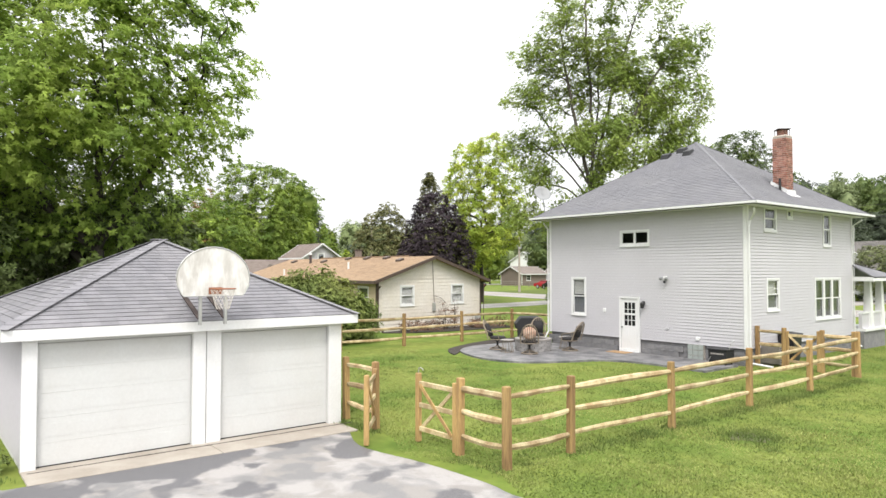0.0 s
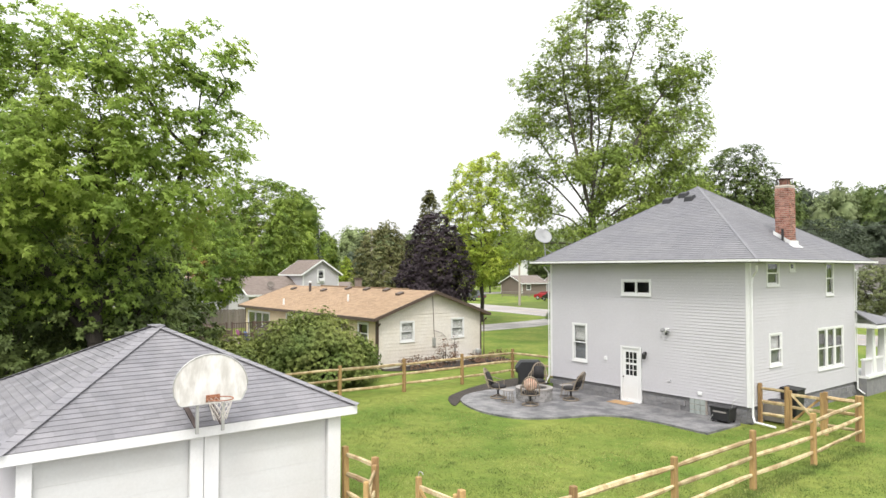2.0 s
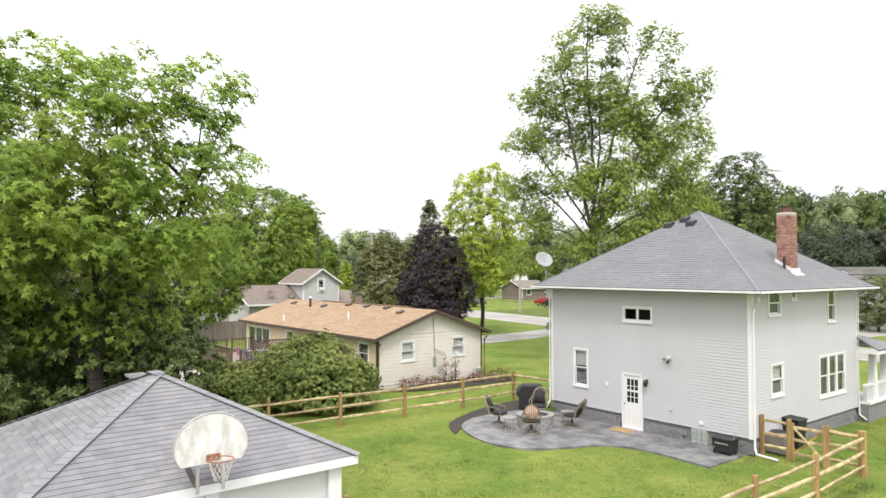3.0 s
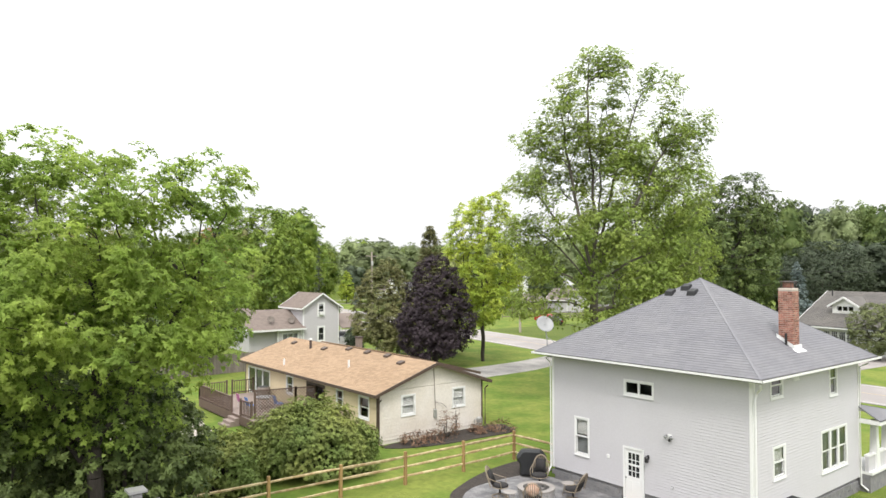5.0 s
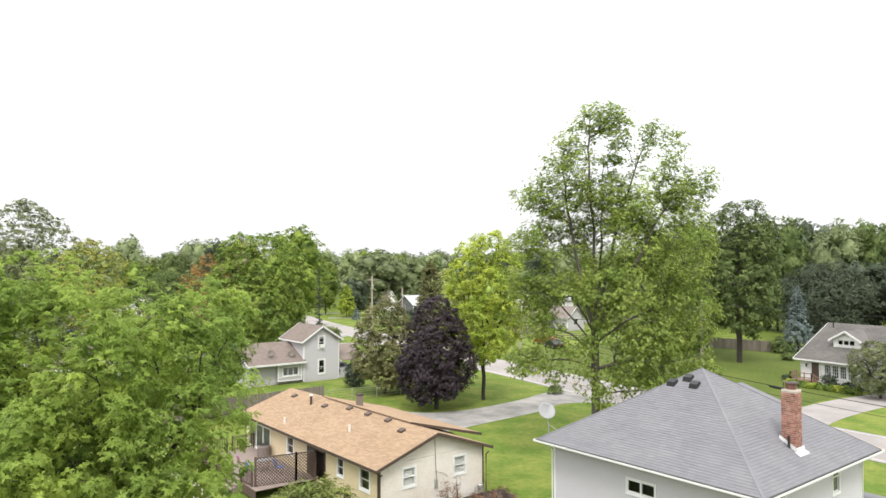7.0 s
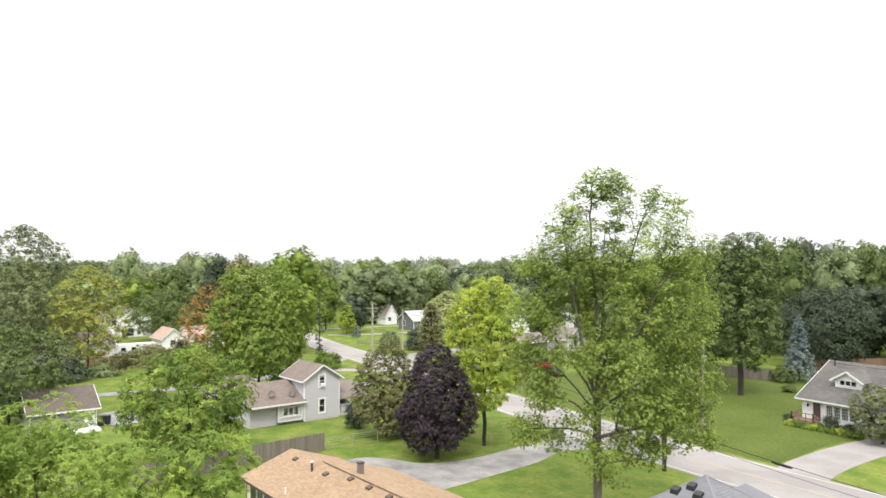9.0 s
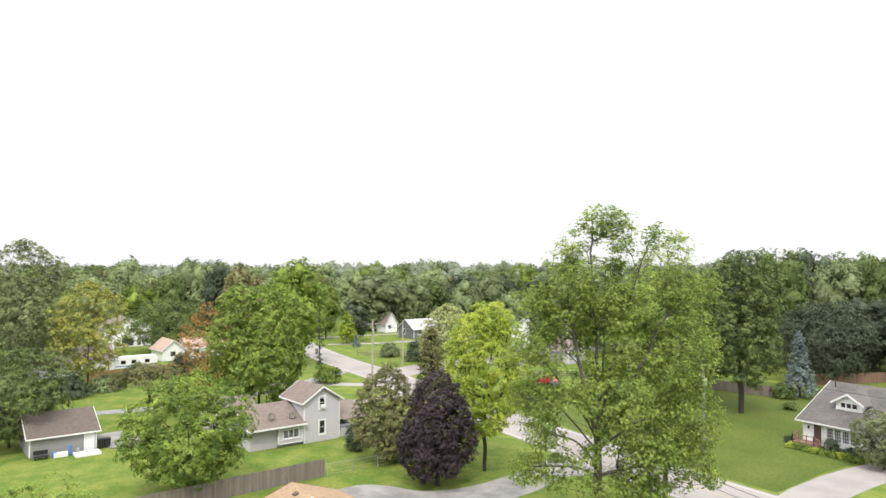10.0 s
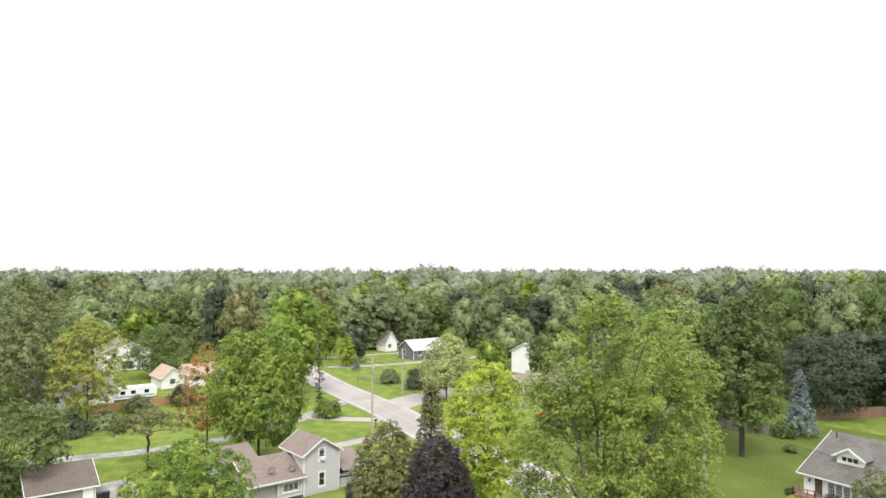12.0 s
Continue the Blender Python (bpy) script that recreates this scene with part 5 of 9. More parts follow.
def leaf_mesh(seed, pts, per, spread, size, droop=0.35, flat=0.7, ratio=0.48, name="crown", twigs=12, core=None):
    """Rosettes of folded leaves at the shoot tips of each clump; the leaves of one shoot hang round its end."""
    g = np.random.default_rng(seed)
    c0 = np.array([list(p) for p in pts])
    m = len(c0)
    heart = c0.mean(axis=0)
    out = c0 - heart
    out /= np.linalg.norm(out, axis=1)[:, None] + 1e-6
    td = g.normal(size=(m, twigs, 3)) + out[:, None, :] * 0.7 + np.array([0, 0, 0.15])
    td /= np.linalg.norm(td, axis=2)[:, :, None]
    each = max(4, per // twigs)
    r = m * twigs
    k = (g.uniform(0.65, 1.3, m)[:, None] * g.uniform(0.35, 1.25, (m, twigs))).reshape(-1, 1)
    td = td.reshape(-1, 3)
    c = np.repeat(c0, twigs, axis=0) + td * np.array([1, 1, flat]) * k * spread
    c[:, 2] -= k[:, 0] ** 2 * spread * droop * 0.3
    # frame of each shoot tip
    tip = td * 0.55 + np.repeat(out, twigs, axis=0) * 0.35 + np.array([0, 0, 0.75])
    tip /= np.linalg.norm(tip, axis=1)[:, None]
    e1 = np.cross(tip, g.normal(size=(r, 3)))
    e1 /= np.linalg.norm(e1, axis=1)[:, None] + 1e-9
    e2 = np.cross(tip, e1)
    az = (np.arange(each) * 2.4)[None, :] + g.uniform(-0.5, 0.5, (r, each))
    el = g.uniform(-0.15, 0.85, (r, each))
    a = (e1[:, None] * np.cos(az)[..., None] + e2[:, None] * np.sin(az)[..., None]) * np.cos(el)[..., None] + tip[:, None] * np.sin(el)[..., None]
    a[..., 2] -= droop * g.uniform(0.2, 1.1, (r, each))
    a /= np.linalg.norm(a, axis=2)[..., None]
    up = tip[:, None] - a * np.sum(a * tip[:, None], axis=2)[..., None] + g.normal(size=(r, each, 3)) * 0.25
    up /= np.linalg.norm(up, axis=2)[..., None] + 1e-9
    s = np.cross(a, up)
    L = (size * g.uniform(0.65, 1.35, (r, each)) * 0.92)[..., None]
    w = L * ratio
    b = c[:, None]
    v = np.empty((r, 1 + 3 * each, 3))
    v[:, 0] = c
    v[:, 1::3] = b + a * L * 0.48 + s * w * 0.5 + up * w * 0.12
    v[:, 2::3] = b + a * L - up * L * 0.16
    v[:, 3::3] = b + a * L * 0.48 - s * w * 0.5 + up * w * 0.12
    one = np.array([[0, 3 * i + 1, 3 * i + 2, 3 * i + 3] for i in range(each)], dtype=np.int32).reshape(-1)
    n = r * each
    quads = (np.arange(r, dtype=np.int32)[:, None] * (1 + 3 * each) + one[None, :]).reshape(-1)
    starts = np.arange(0, n * 4, 4, dtype=np.int32)
    v = v.reshape(-1, 3)
    if core:
        cv, cf = core_points(*core)
        starts = np.concatenate((starts, n * 4 + np.arange(0, len(cf) * 3, 3, dtype=np.int32)))
        quads = np.concatenate((quads, (cf.reshape(-1) + len(v)).astype(np.int32)))
        v = np.concatenate((v, cv))
    me = bpy.data.meshes.new(name)
    me.vertices.add(len(v))
    me.vertices.foreach_set("co", v.reshape(-1))
    me.loops.add(len(quads))
    me.loops.foreach_set("vertex_index", quads)
    me.polygons.add(len(starts))
    me.polygons.foreach_set("loop_start", starts)
    me.update(calc_edges=True)
    me.validate()
    return me


def billows(seed, height, low, radius, count=16, heavy=0.0):
    """The rounded masses that a full crown is made of. heavy: widest low down (plus) or high up (minus)."""
    rng = random.Random(seed * 7 + 1)
    mid, half = (height + low) / 2, (height - low) / 2
    lobes = [(0, 0, mid, radius * 0.6, radius * 0.6, half * 0.62)]
    for i in range(count):
        e = 0.97 - 1.9 * (i + 0.5) / count
        a = i * 2.4 + rng.uniform(-0.35, 0.35)
        r = math.sqrt(max(0.02, 1 - e * e)) * (1 - heavy * e)
        b = rng.uniform(0.30, 0.44)
        q = rng.uniform(0.58, 0.68)
        lobes.append((radius * r * q * math.cos(a), radius * r * q * math.sin(a), mid + half * e * (1 - b * 0.65), radius * b, radius * b, half * b * rng.uniform(0.75, 1.0)))
    return lobes


def tree(label, seed, height, low, radius, profile, clumps, per, size, leaf_mat, bark="bark", loc=(0, 0), lean=(0, 0),
         lump=0.3, spread=0.56, fork=0.45, droop=0.35, shell=0.62, category="tree", tip=0.014, squash=1.0, thin=0.014, name="tree", z=0.0, rot=0.0, lobes=None, top=None, stems=(), full=0, heavy=0.0, twigs=12, core=0.0, holes=-0.12, hole_scale=0.7):
    rng = random.Random(seed)
    ob = thing(name, (loc[0], loc[1], z), label, category)
    ob.rotation_euler = (0, 0, radians(rot))
    if full:
        lobes = billows(seed, height, low, radius, full, heavy)
        pts, gap = shell_points(rng, lobes, clumps)
    elif lobes:
        pts, gap = lobe_points(rng, lobes, clumps, holes=holes, hole_scale=hole_scale)
    else:
        pts, gap = crown_points(rng, height, low, radius, profile, clumps, lump, shell, squash)
    top = top or low + (height - low) * fork
    m = max(4, int(top / 0.8))
    trunk = [(lean[0] * (i / m) ** 1.5 + rng.uniform(-1, 1) * 0.05 * (i > 0), lean[1] * (i / m) ** 1.5 + rng.uniform(-1, 1) * 0.05 * (i > 0), top * i / m - 0.1) for i in range(m + 1)]
    me, rad = branch_mesh(rng, trunk, pts, tip, thin=thin, stems=stems)
    me.materials.append(M[bark])
    t = new("trunk", me)
    t.parent = ob
    cr = leaf_mesh(seed, pts, per, gap * spread, size, droop, twigs=twigs, core=(lobes, 1, seed, core) if core else None)
    cr.materials.append(M[leaf_mat])
    c = new("crown", cr)
    c.parent = ob
    return ob


MAPLE = [(-0.9, 0.3, 8.4, 3.0, 3.6, 2.6), (-2.4, 0.9, 12.6, 1.5, 1.6, 1.4), (0.0, -0.3, 11.6, 1.2, 1.6, 1.5), (1.4, -0.5, 11.4, 1.8, 1.8, 1.7), (2.3, 0.2, 9.2, 1.9, 2.2, 1.4), (3.1, -0.2, 7.7, 1.4, 1.7, 1.0), (1.6, -0.3, 6.8, 1.7, 1.8, 1.1), (3.1, 0.6, 11.9, 1.3, 1.5, 1.2), (-3.6, 0.4, 11.8, 1.7, 2.1, 1.3), (-6.2, 0.0, 11.7, 2.3, 2.5, 1.4),
         (3.5, 0.2, 9.9, 1.1, 1.3, 1.0), (3.6, -0.1, 8.7, 0.9, 1.2, 0.8), (-4.0, 0.2, 9.8, 3.0, 3.2, 2.2), (-7.4, 0.0, 10.2, 3.4, 3.2, 2.1), (-6.6, 1.6, 6.8, 3.4, 2.6, 2.6), (0.4, 0.6, 5.3, 1.9, 1.7, 1.3), (-2.6, 0.2, 5.2, 2.2, 1.6, 1.4), (-10.0, 1.6, 7, 3.0, 2.6, 3.6),
         (-4.0, -2.1, 8.4, 2.8, 1.7, 1.7), (-0.2, -2.0, 8.6, 2.2, 1.6, 1.6), (-8.0, -2.0, 8.4, 3.0, 1.8, 1.8), (0.9, -1.6, 10.4, 1.5, 1.3, 1.2), (1.5, -1.6, 7.4, 1.5, 1.3, 1.2), (-2.0, -1.7, 6.4, 1.8, 1.2, 1.1), (-5.2, -1.6, 6.2, 2.0, 1.3, 1.4)]
tree("broad green maple with long leafy limbs behind the garage", 11, 13.4, 1.6, 7.0, "round", 1950, 152, 0.142, "leaf_maple", loc=(-23.0, 4.76), spread=0.72, tip=0.0115, lobes=MAPLE, top=9.0, rot=51.5, droop=0.7, twigs=19, holes=0.0, hole_scale=1.0,
     stems=[(3.6, (-2.5, 0.6, 6.0), (-5.0, 0.5, 9.5)), (4.2, (1.4, 0.7, 6.8), (3.0, 0.5, 9.5)), (3.2, (-3.5, 1.9, 5.4), (-8.0, 1.9, 7.8))])
ASH = [(0.5, 0.0, 23.0, 2.1, 2.1, 2.5), (1.9, 0.3, 19.8, 1.2, 1.6, 1.8), (3.3, 0.4, 16.9, 2.1, 2.4, 1.9), (4.7, 0.4, 21.6, 1.7, 1.9, 2.2), (-1.7, -0.4, 20.3, 2.1, 2.4, 2.5), (-3.8, 0.4, 18.3, 1.9, 2.1, 1.4),
       (1.0, 0.4, 17.8, 2.4, 2.8, 2.3), (-4.0, -0.4, 14.8, 2.2, 2.3, 1.7), (5.1, 0.0, 14.6, 3.1, 3.1, 2.3), (5.6, 0.4, 10.4, 3.1, 3.1, 2.6), (0.8, 1.2, 13.1, 2.4, 2.4, 1.6), (-3.6, -0.3, 9.8, 1.9, 2.0, 1.2),
       (-2.6, -0.4, 6.5, 1.3, 1.4, 0.8), (2.8, 0.0, 6.2, 2.1, 2.3, 1.5), (-4.1, 0.2, 12.2, 1.9, 2.3, 1.6), (-4.5, 0.0, 7.1, 1.7, 1.8, 1.1), (3.6, 0.4, 8.3, 2.4, 2.4, 1.6), (1.7, 1.0, 10.5, 2.3, 2.3, 1.5),
       (6.5, 0.0, 7.3, 2.1, 2.3, 1.6), (-0.7, 0.6, 15.6, 2.1, 2.3, 1.6), (5.5, 0.0, 18.0, 1.9, 2.2, 1.8), (1.2, 0.0, 24.3, 1.2, 1.2, 1.5), (1.4, -1.5, 12.0, 2.3, 1.8, 1.9), (-1.5, -1.2, 12.2, 1.9, 1.7, 1.5), 
       (3.3, -1.5, 8.6, 2.3, 1.8, 1.8), (0.9, -1.4, 16.2, 2.0, 1.7, 1.8), (-2.3, -1.0, 18.2, 1.7, 1.6, 1.5), (6.9, 0.2, 19.2, 1.6, 1.7, 1.5), (6.3, 0.0, 16.2, 1.9, 2.0, 1.6),
       (-0.3, -0.9, 5.6, 1.5, 1.1, 1.4), (1.3, -0.8, 4.6, 1.3, 1.0, 1.1), (-1.3, -0.8, 8.2, 1.5, 1.2, 1.3), (0.8, -1.1, 9.4, 1.5, 1.1, 1.3), (-2.6, 0.0, 16.6, 1.7, 1.8, 1.3)]
tree("tall old ash tree with several upright stems", 12, 25.6, 4.0, 6.2, "tall", 2700, 112, 0.135, "leaf_ash", loc=(-30.55, 37.6), spread=0.8, tip=0.0125, thin=0.012, lobes=ASH, top=10.0, rot=51.5, bark="bark_pale", droop=0.3, twigs=14, holes=-0.03, hole_scale=0.62,
     stems=[(9.2, (0.7, 0.3, 12.0), (1.3, 0.4, 15.0), (2.2, 0.5, 18.0), (3.6, 0.5, 22.0)), (8.6, (-0.7, -0.3, 11.5), (-1.2, -0.3, 14.0), (-1.9, -0.4, 17.5), (-2.3, -0.4, 21.0)), (9.8, (0.1, 0.2, 13.0), (-0.1, 0.1, 17.0), (-0.4, 0, 21.0), (-0.2, 0, 24.5)),
            (9.4, (2.4, 0, 13.0), (4.8, 0, 17.5), (6.8, 0, 19.5)), (9.0, (-2.2, 0.3, 12.5), (-4.6, 0.4, 15.5)), (8.0, (2.2, 0.3, 9.8), (5.0, 0.4, 11.0)), (7.6, (-1.8, 0, 9.0), (-4.4, 0, 9.5)), (9.6, (0.6, 0.8, 14.0), (0.8, 1.0, 20.0)),
            (8.2, (-2.4, 0.2, 11.0), (-5.0, 0.2, 12.8)), (6.2, (1.8, 0, 7.0), (4.5, 0, 7.5)), (6.5, (-1.8, -0.2, 7.2), (-4.4, 0, 7.2))])
tree("young tree with fresh yellow-green leaves", 13, 17.4, 2.6, 4.7, "oval", 600, 56, 0.29, "leaf_yellow", loc=(-52.9, 47.3), full=16, tip=0.018)
tree("dark purple-leaved maple on the lawn", 14, 11.0, 0.4, 3.6, "egg", 1000, 72, 0.17, "leaf_purple", loc=(-52.2, 40.6), full=24, heavy=0.52, tip=0.016)
tree("olive-green juniper tree with a bare trunk", 15, 10.2, 0.3, 3.6, "egg", 900, 72, 0.17, "leaf_olive", loc=(-62.3, 41.4), full=20, heavy=0.35)
tree("slender olive-brown conifer behind the purple maple", 38, 14.2, 0.6, 4.0, "cone", 760, 84, 0.18, "leaf_olive", loc=(-60.6, 46.3), lump=0.15, fork=0.95, tip=0.012)
tree("round bright green walnut tree with hanging leaves", 17, 10.9, 0.9, 6.0, "round", 620, 64, 0.27, "leaf_walnut", loc=(-64.9, 21.2), full=22, droop=0.6)
tree("large round green maple behind the gray house", 18, 18.8, 2.0, 7.2, "round", 760, 64, 0.36, "leaf_bright", loc=(-93.2, 40.4), full=26)
tree("leafy green tree across the street", 19, 23.8, 4.0, 4.0, "oval", 400, 48, 0.22, "leaf_ash", loc=(-36.2, 54.0), full=12, heavy=-0.2, tip=0.02, spread=1.05)
tree("upright dark green tree on the far lawn", 20, 24.0, 3.6, 6.2, "oval", 560, 60, 0.36, "leaf_green", loc=(-50.9, 95.2), full=20, tip=0.034)
tree("broad dark green tree behind the white house", 21, 15.0, 1.0, 8.2, "round", 520, 56, 0.36, "leaf_dark", loc=(-55.1, 133.3), full=24)
tree("blue-gray spruce with layered boughs", 22, 10.6, 0.6, 2.7, "cone", 323, 64, 0.20, "leaf_blue", loc=(-51.1, 114.2), lump=0.12, fork=0.95, name="spruce_tree")
tree("weeping willow with pale hanging foliage", 23, 13.8, 1.5, 5.8, "willow", 420, 64, 0.33, "leaf_willow", loc=(-111.6, 89.5), droop=1.6, full=18, heavy=0.15)
tree("tall feathery gray-green tree", 24, 25.8, 3.0, 11.0, "oval", 1000, 84, 0.3, "leaf_feather", loc=(-143.3, 17.2), lump=0.25)
tree("tree turning golden green with open limbs", 25, 18.6, 3.0, 6.6, "oval", 391, 57, 0.36, "leaf_gold", loc=(-129.5, 25.4), lump=0.3)
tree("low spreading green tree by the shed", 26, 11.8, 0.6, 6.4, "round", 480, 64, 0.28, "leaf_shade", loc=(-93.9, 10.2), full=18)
tree("small flat-topped airy tree beside the lane", 27, 8.4, 2.0, 5.6, "vase", 300, 48, 0.19, "leaf_olive", loc=(-98.9, 26.9), rot=51.5, top=2.6, tip=0.018,
     lobes=[(-2.6, 0, 6.1, 2.3, 2.4, 0.9), (0, 0, 7.0, 2.3, 2.4, 0.9), (2.3, 0.3, 6.4, 2.3, 2.3, 0.9), (-4.3, 0.2, 4.9, 1.4, 1.6, 0.8), (3.9, 0, 5.4, 1.4, 1.5, 0.7), (0.4, -1.6, 5.6, 1.9, 1.3, 0.8)])
tree("dying tree with rust-brown leaves", 28, 15.6, 3.0, 4.3, "oval", 300, 48, 0.26, "leaf_rust", loc=(-103.2, 36.5), lump=0.4, fork=0.7)
tree("broad green tree near the pale houses", 29, 13.6, 1.0, 9.3, "round", 520, 56, 0.36, "leaf_green", loc=(-178.5, 51.9), full=20)
tree("thin dark tree trunk overgrown with creeper", 30, 13.6, 2.5, 0.7, "tall", 46, 26, 0.22, "leaf_dark", loc=(-112.9, 60.6), lump=0.4, fork=0.97, tip=0.02)
tree("small bright yellow-green tree on a lawn", 31, 9.0, 1.2, 2.9, "egg", 136, 64, 0.32, "leaf_yellow", loc=(-165.8, 97.6), lump=0.2)
tree("small blue spruce on a lawn", 32, 3.4, 0.2, 1.2, "cone", 85, 43, 0.18, "leaf_blue", loc=(-157.8, 95.8), lump=0.1, fork=0.95, name="spruce_tree")

# the leaf colour of these five holds the shade round the maple
tree("shade-coloured leafy tree behind the garage", 33, 9.0, 0.4, 3.8, "round", 300, 84, 0.2, "leaf_shade", loc=(-32.4, 6.2), lump=0.2)
tree("low shade-coloured leafy tree behind the garage", 34, 6.0, 0.3, 2.8, "round", 240, 84, 0.18, "leaf_shade", loc=(-28.2, 6.6), lump=0.2)
tree("shade-coloured leafy tree in the neighbouring garden", 35, 8.5, 0.4, 5.0, "round", 300, 84, 0.22, "leaf_shade", loc=(-37.0, 1.0), lump=0.2)
# these two stand in for the maple's shaded lower boughs
tree("low shade-coloured tree filling the lower maple crown", 36, 6.6, 0.3, 3.8, "round", 420, 84, 0.18, "leaf_shade", loc=(-26.2, 1.6), lump=0.25)
tree("low shade-coloured tree filling the lower maple crown", 37, 6.2, 0.3, 2.7, "round", 300, 84, 0.17, "leaf_shade", loc=(-24.3, 5.9), lump=0.25)

# woods: a few kinds of crown, repeated with their own turn and size
def wood_kind(label, seed, height, low, radius, leaf_mat, full=14, heavy=0.0, clumps=260, per=63, size=0.46):
    ob = tree(label, seed, height, low, radius, "round", clumps, per, size, leaf_mat, loc=(0, 0), tip=0.03, thin=0.09, spread=0.68, category="tree", full=full, heavy=heavy, twigs=9, core=0.82)
    ob["size"] = (radius, height)
    return ob


KINDS = [
    wood_kind("full green tree in the woods", 51, 17, 1.0, 7.0, "leaf_far_hazed", 16),
    wood_kind("tall green tree in the woods", 52, 20, 1.5, 6.2, "leaf_far_hazed", 16),
    wood_kind("dark green tree in the woods", 53, 17, 1.0, 6.6, "leaf_dark", 14),
    wood_kind("light green tree in the woods", 54, 16, 1.0, 6.6, "leaf_green", 14),
    wood_kind("fresh green tree in the woods", 55, 20, 1.5, 6.0, "leaf_bright", 14),
    wood_kind("olive green tree in the woods", 56, 16, 1.0, 6.6, "leaf_olive", 14),
]
# (sideways slope in the camera's view, distance, height, width, kind)
WOODS = [(-0.101, 235, 20, 23, 0), (-0.02, 245, 17.5, 13, 3), (0.038, 240, 17.5, 13, 0), (0.087, 262, 20, 17, 3), (-0.171, 205, 17, 9, 4), (-0.218, 150, 23, 14, 4), (-0.293, 190, 22, 13, 5),
         (-0.326, 212, 23, 11, 2), (-0.464, 230, 25, 14, 0), (-0.444, 205, 16, 13, 4), (-0.575, 150, 16, 13, 3), (-0.63, 160, 20, 15, 0), (-0.52, 200, 20, 15, 0), (-0.40, 225, 19, 15, 3), (-0.25, 225, 19, 15, 0),
         (0.375, 112, 21, 11, 3), (0.49, 150, 25, 13, 3), (0.545, 165, 26, 14, 2), (0.62, 152, 24, 13, 3), (0.58, 148, 24, 13, 0), (0.44, 158, 25, 14, 2), (0.66, 140, 23, 13, 3), (0.32, 150, 21, 15, 3),
         (0.26, 170, 20, 15, 0), (0.19, 215, 20, 15, 0), (0.145, 230, 19, 15, 2), (0.36, 160, 21, 14, 0), (0.225, 190, 17, 13, 4), (0.07, 158, 11, 8, 4), (0.15, 160, 12, 10, 3), (0.105, 188, 15, 11, 0), (-0.128, 198, 11, 8, 2), (0.60, 137, 15, 15, 2), (0.655, 132, 16, 14, 2), (0.545, 140, 14, 13, 2)]


def along(lat, dep):
    """A place by its distance along and beside the camera's line of view."""
    return (lat * 0.622 - dep * 0.783, lat * 0.783 + dep * 0.622)


def road_gap(x, y):
    pts = [Vector(p) for p in ROAD]
    best = 999
    p = Vector((x, y))
    for a, b in zip(pts, pts[1:]):
        t = min(max((p - a).dot(b - a) / (b - a).length_squared, 0), 1)
        best = min(best, (p - a.lerp(b, t)).length)
    return best


OPEN_LAND = [(-25, 95, 60, 45), (-150, 112, 24, 30), (-100, 108, 22, 14), (-126, 125, 16, 10), (-165, 52, 34, 20), (-105, 20, 26, 34), (-128, 92, 24, 16), (-85, 100, 22, 16), (-150, 46, 34, 17), (-135, 40, 18, 18), (-180, 50, 22, 14), (-180, 115, 22, 16)]


def woods():
    rng = random.Random(77)
    placed = []
    for i in range(4000):
        dep = 105 + 345 * rng.random() ** 0.85
        lat = rng.uniform(-0.80, 0.80) * dep
        x, y = along(lat, dep)
        if road_gap(x, y) < 11 or -128 < x < -105 and 75 < y < 200:
            continue
        if dep < 222 + 25 * noise.noise(Vector((x, y, 0)) * 0.03) and abs(lat) < 0.7 * dep:
            continue
        if any(((x - a) / c) ** 2 + ((y - b) / d) ** 2 < 1 for a, b, c, d in OPEN_LAND):
            continue
        gap = 8.0 + dep * 0.018
        if any((x - a) ** 2 + (y - b) ** 2 < gap * gap for a, b in placed):
            continue
        placed.append((x, y))
        k = rng.choices(range(6), (5, 4, 2, 3, 1.2, 1.5))[0]
        s = rng.uniform(0.8, 1.3) * (0.8 if dep < 150 else 1.0)
        ob = copy_thing(KINDS[k], pose(x, y, ground_height(x, y), 0, 0, rng.uniform(0, 360)))
        ob.scale = (s * rng.uniform(0.9, 1.15), s * rng.uniform(0.9, 1.15), s)
        ob["group"] = "trees of the surrounding woods"
        if len(placed) >= 270:
            break
    for slope, dep, high, wide, k in WOODS:
        x, y = along(slope * dep, dep)
        ob = copy_thing(KINDS[k], pose(x, y, ground_height(x, y), 0, 0, x * 7))
        radius, tall = KINDS[k]["size"]
        ob.scale = (wide / 2 / radius, wide / 2 / radius, high / tall)
        ob["group"] = "trees of the surrounding woods"
    for k, ob in enumerate(KINDS):
        ob.location = (*along(-140 + 50 * k, 300 + 9 * k), ground_height(*along(-140 + 50 * k, 300 + 9 * k)))
        ob["group"] = "trees of the surrounding woods"


woods()


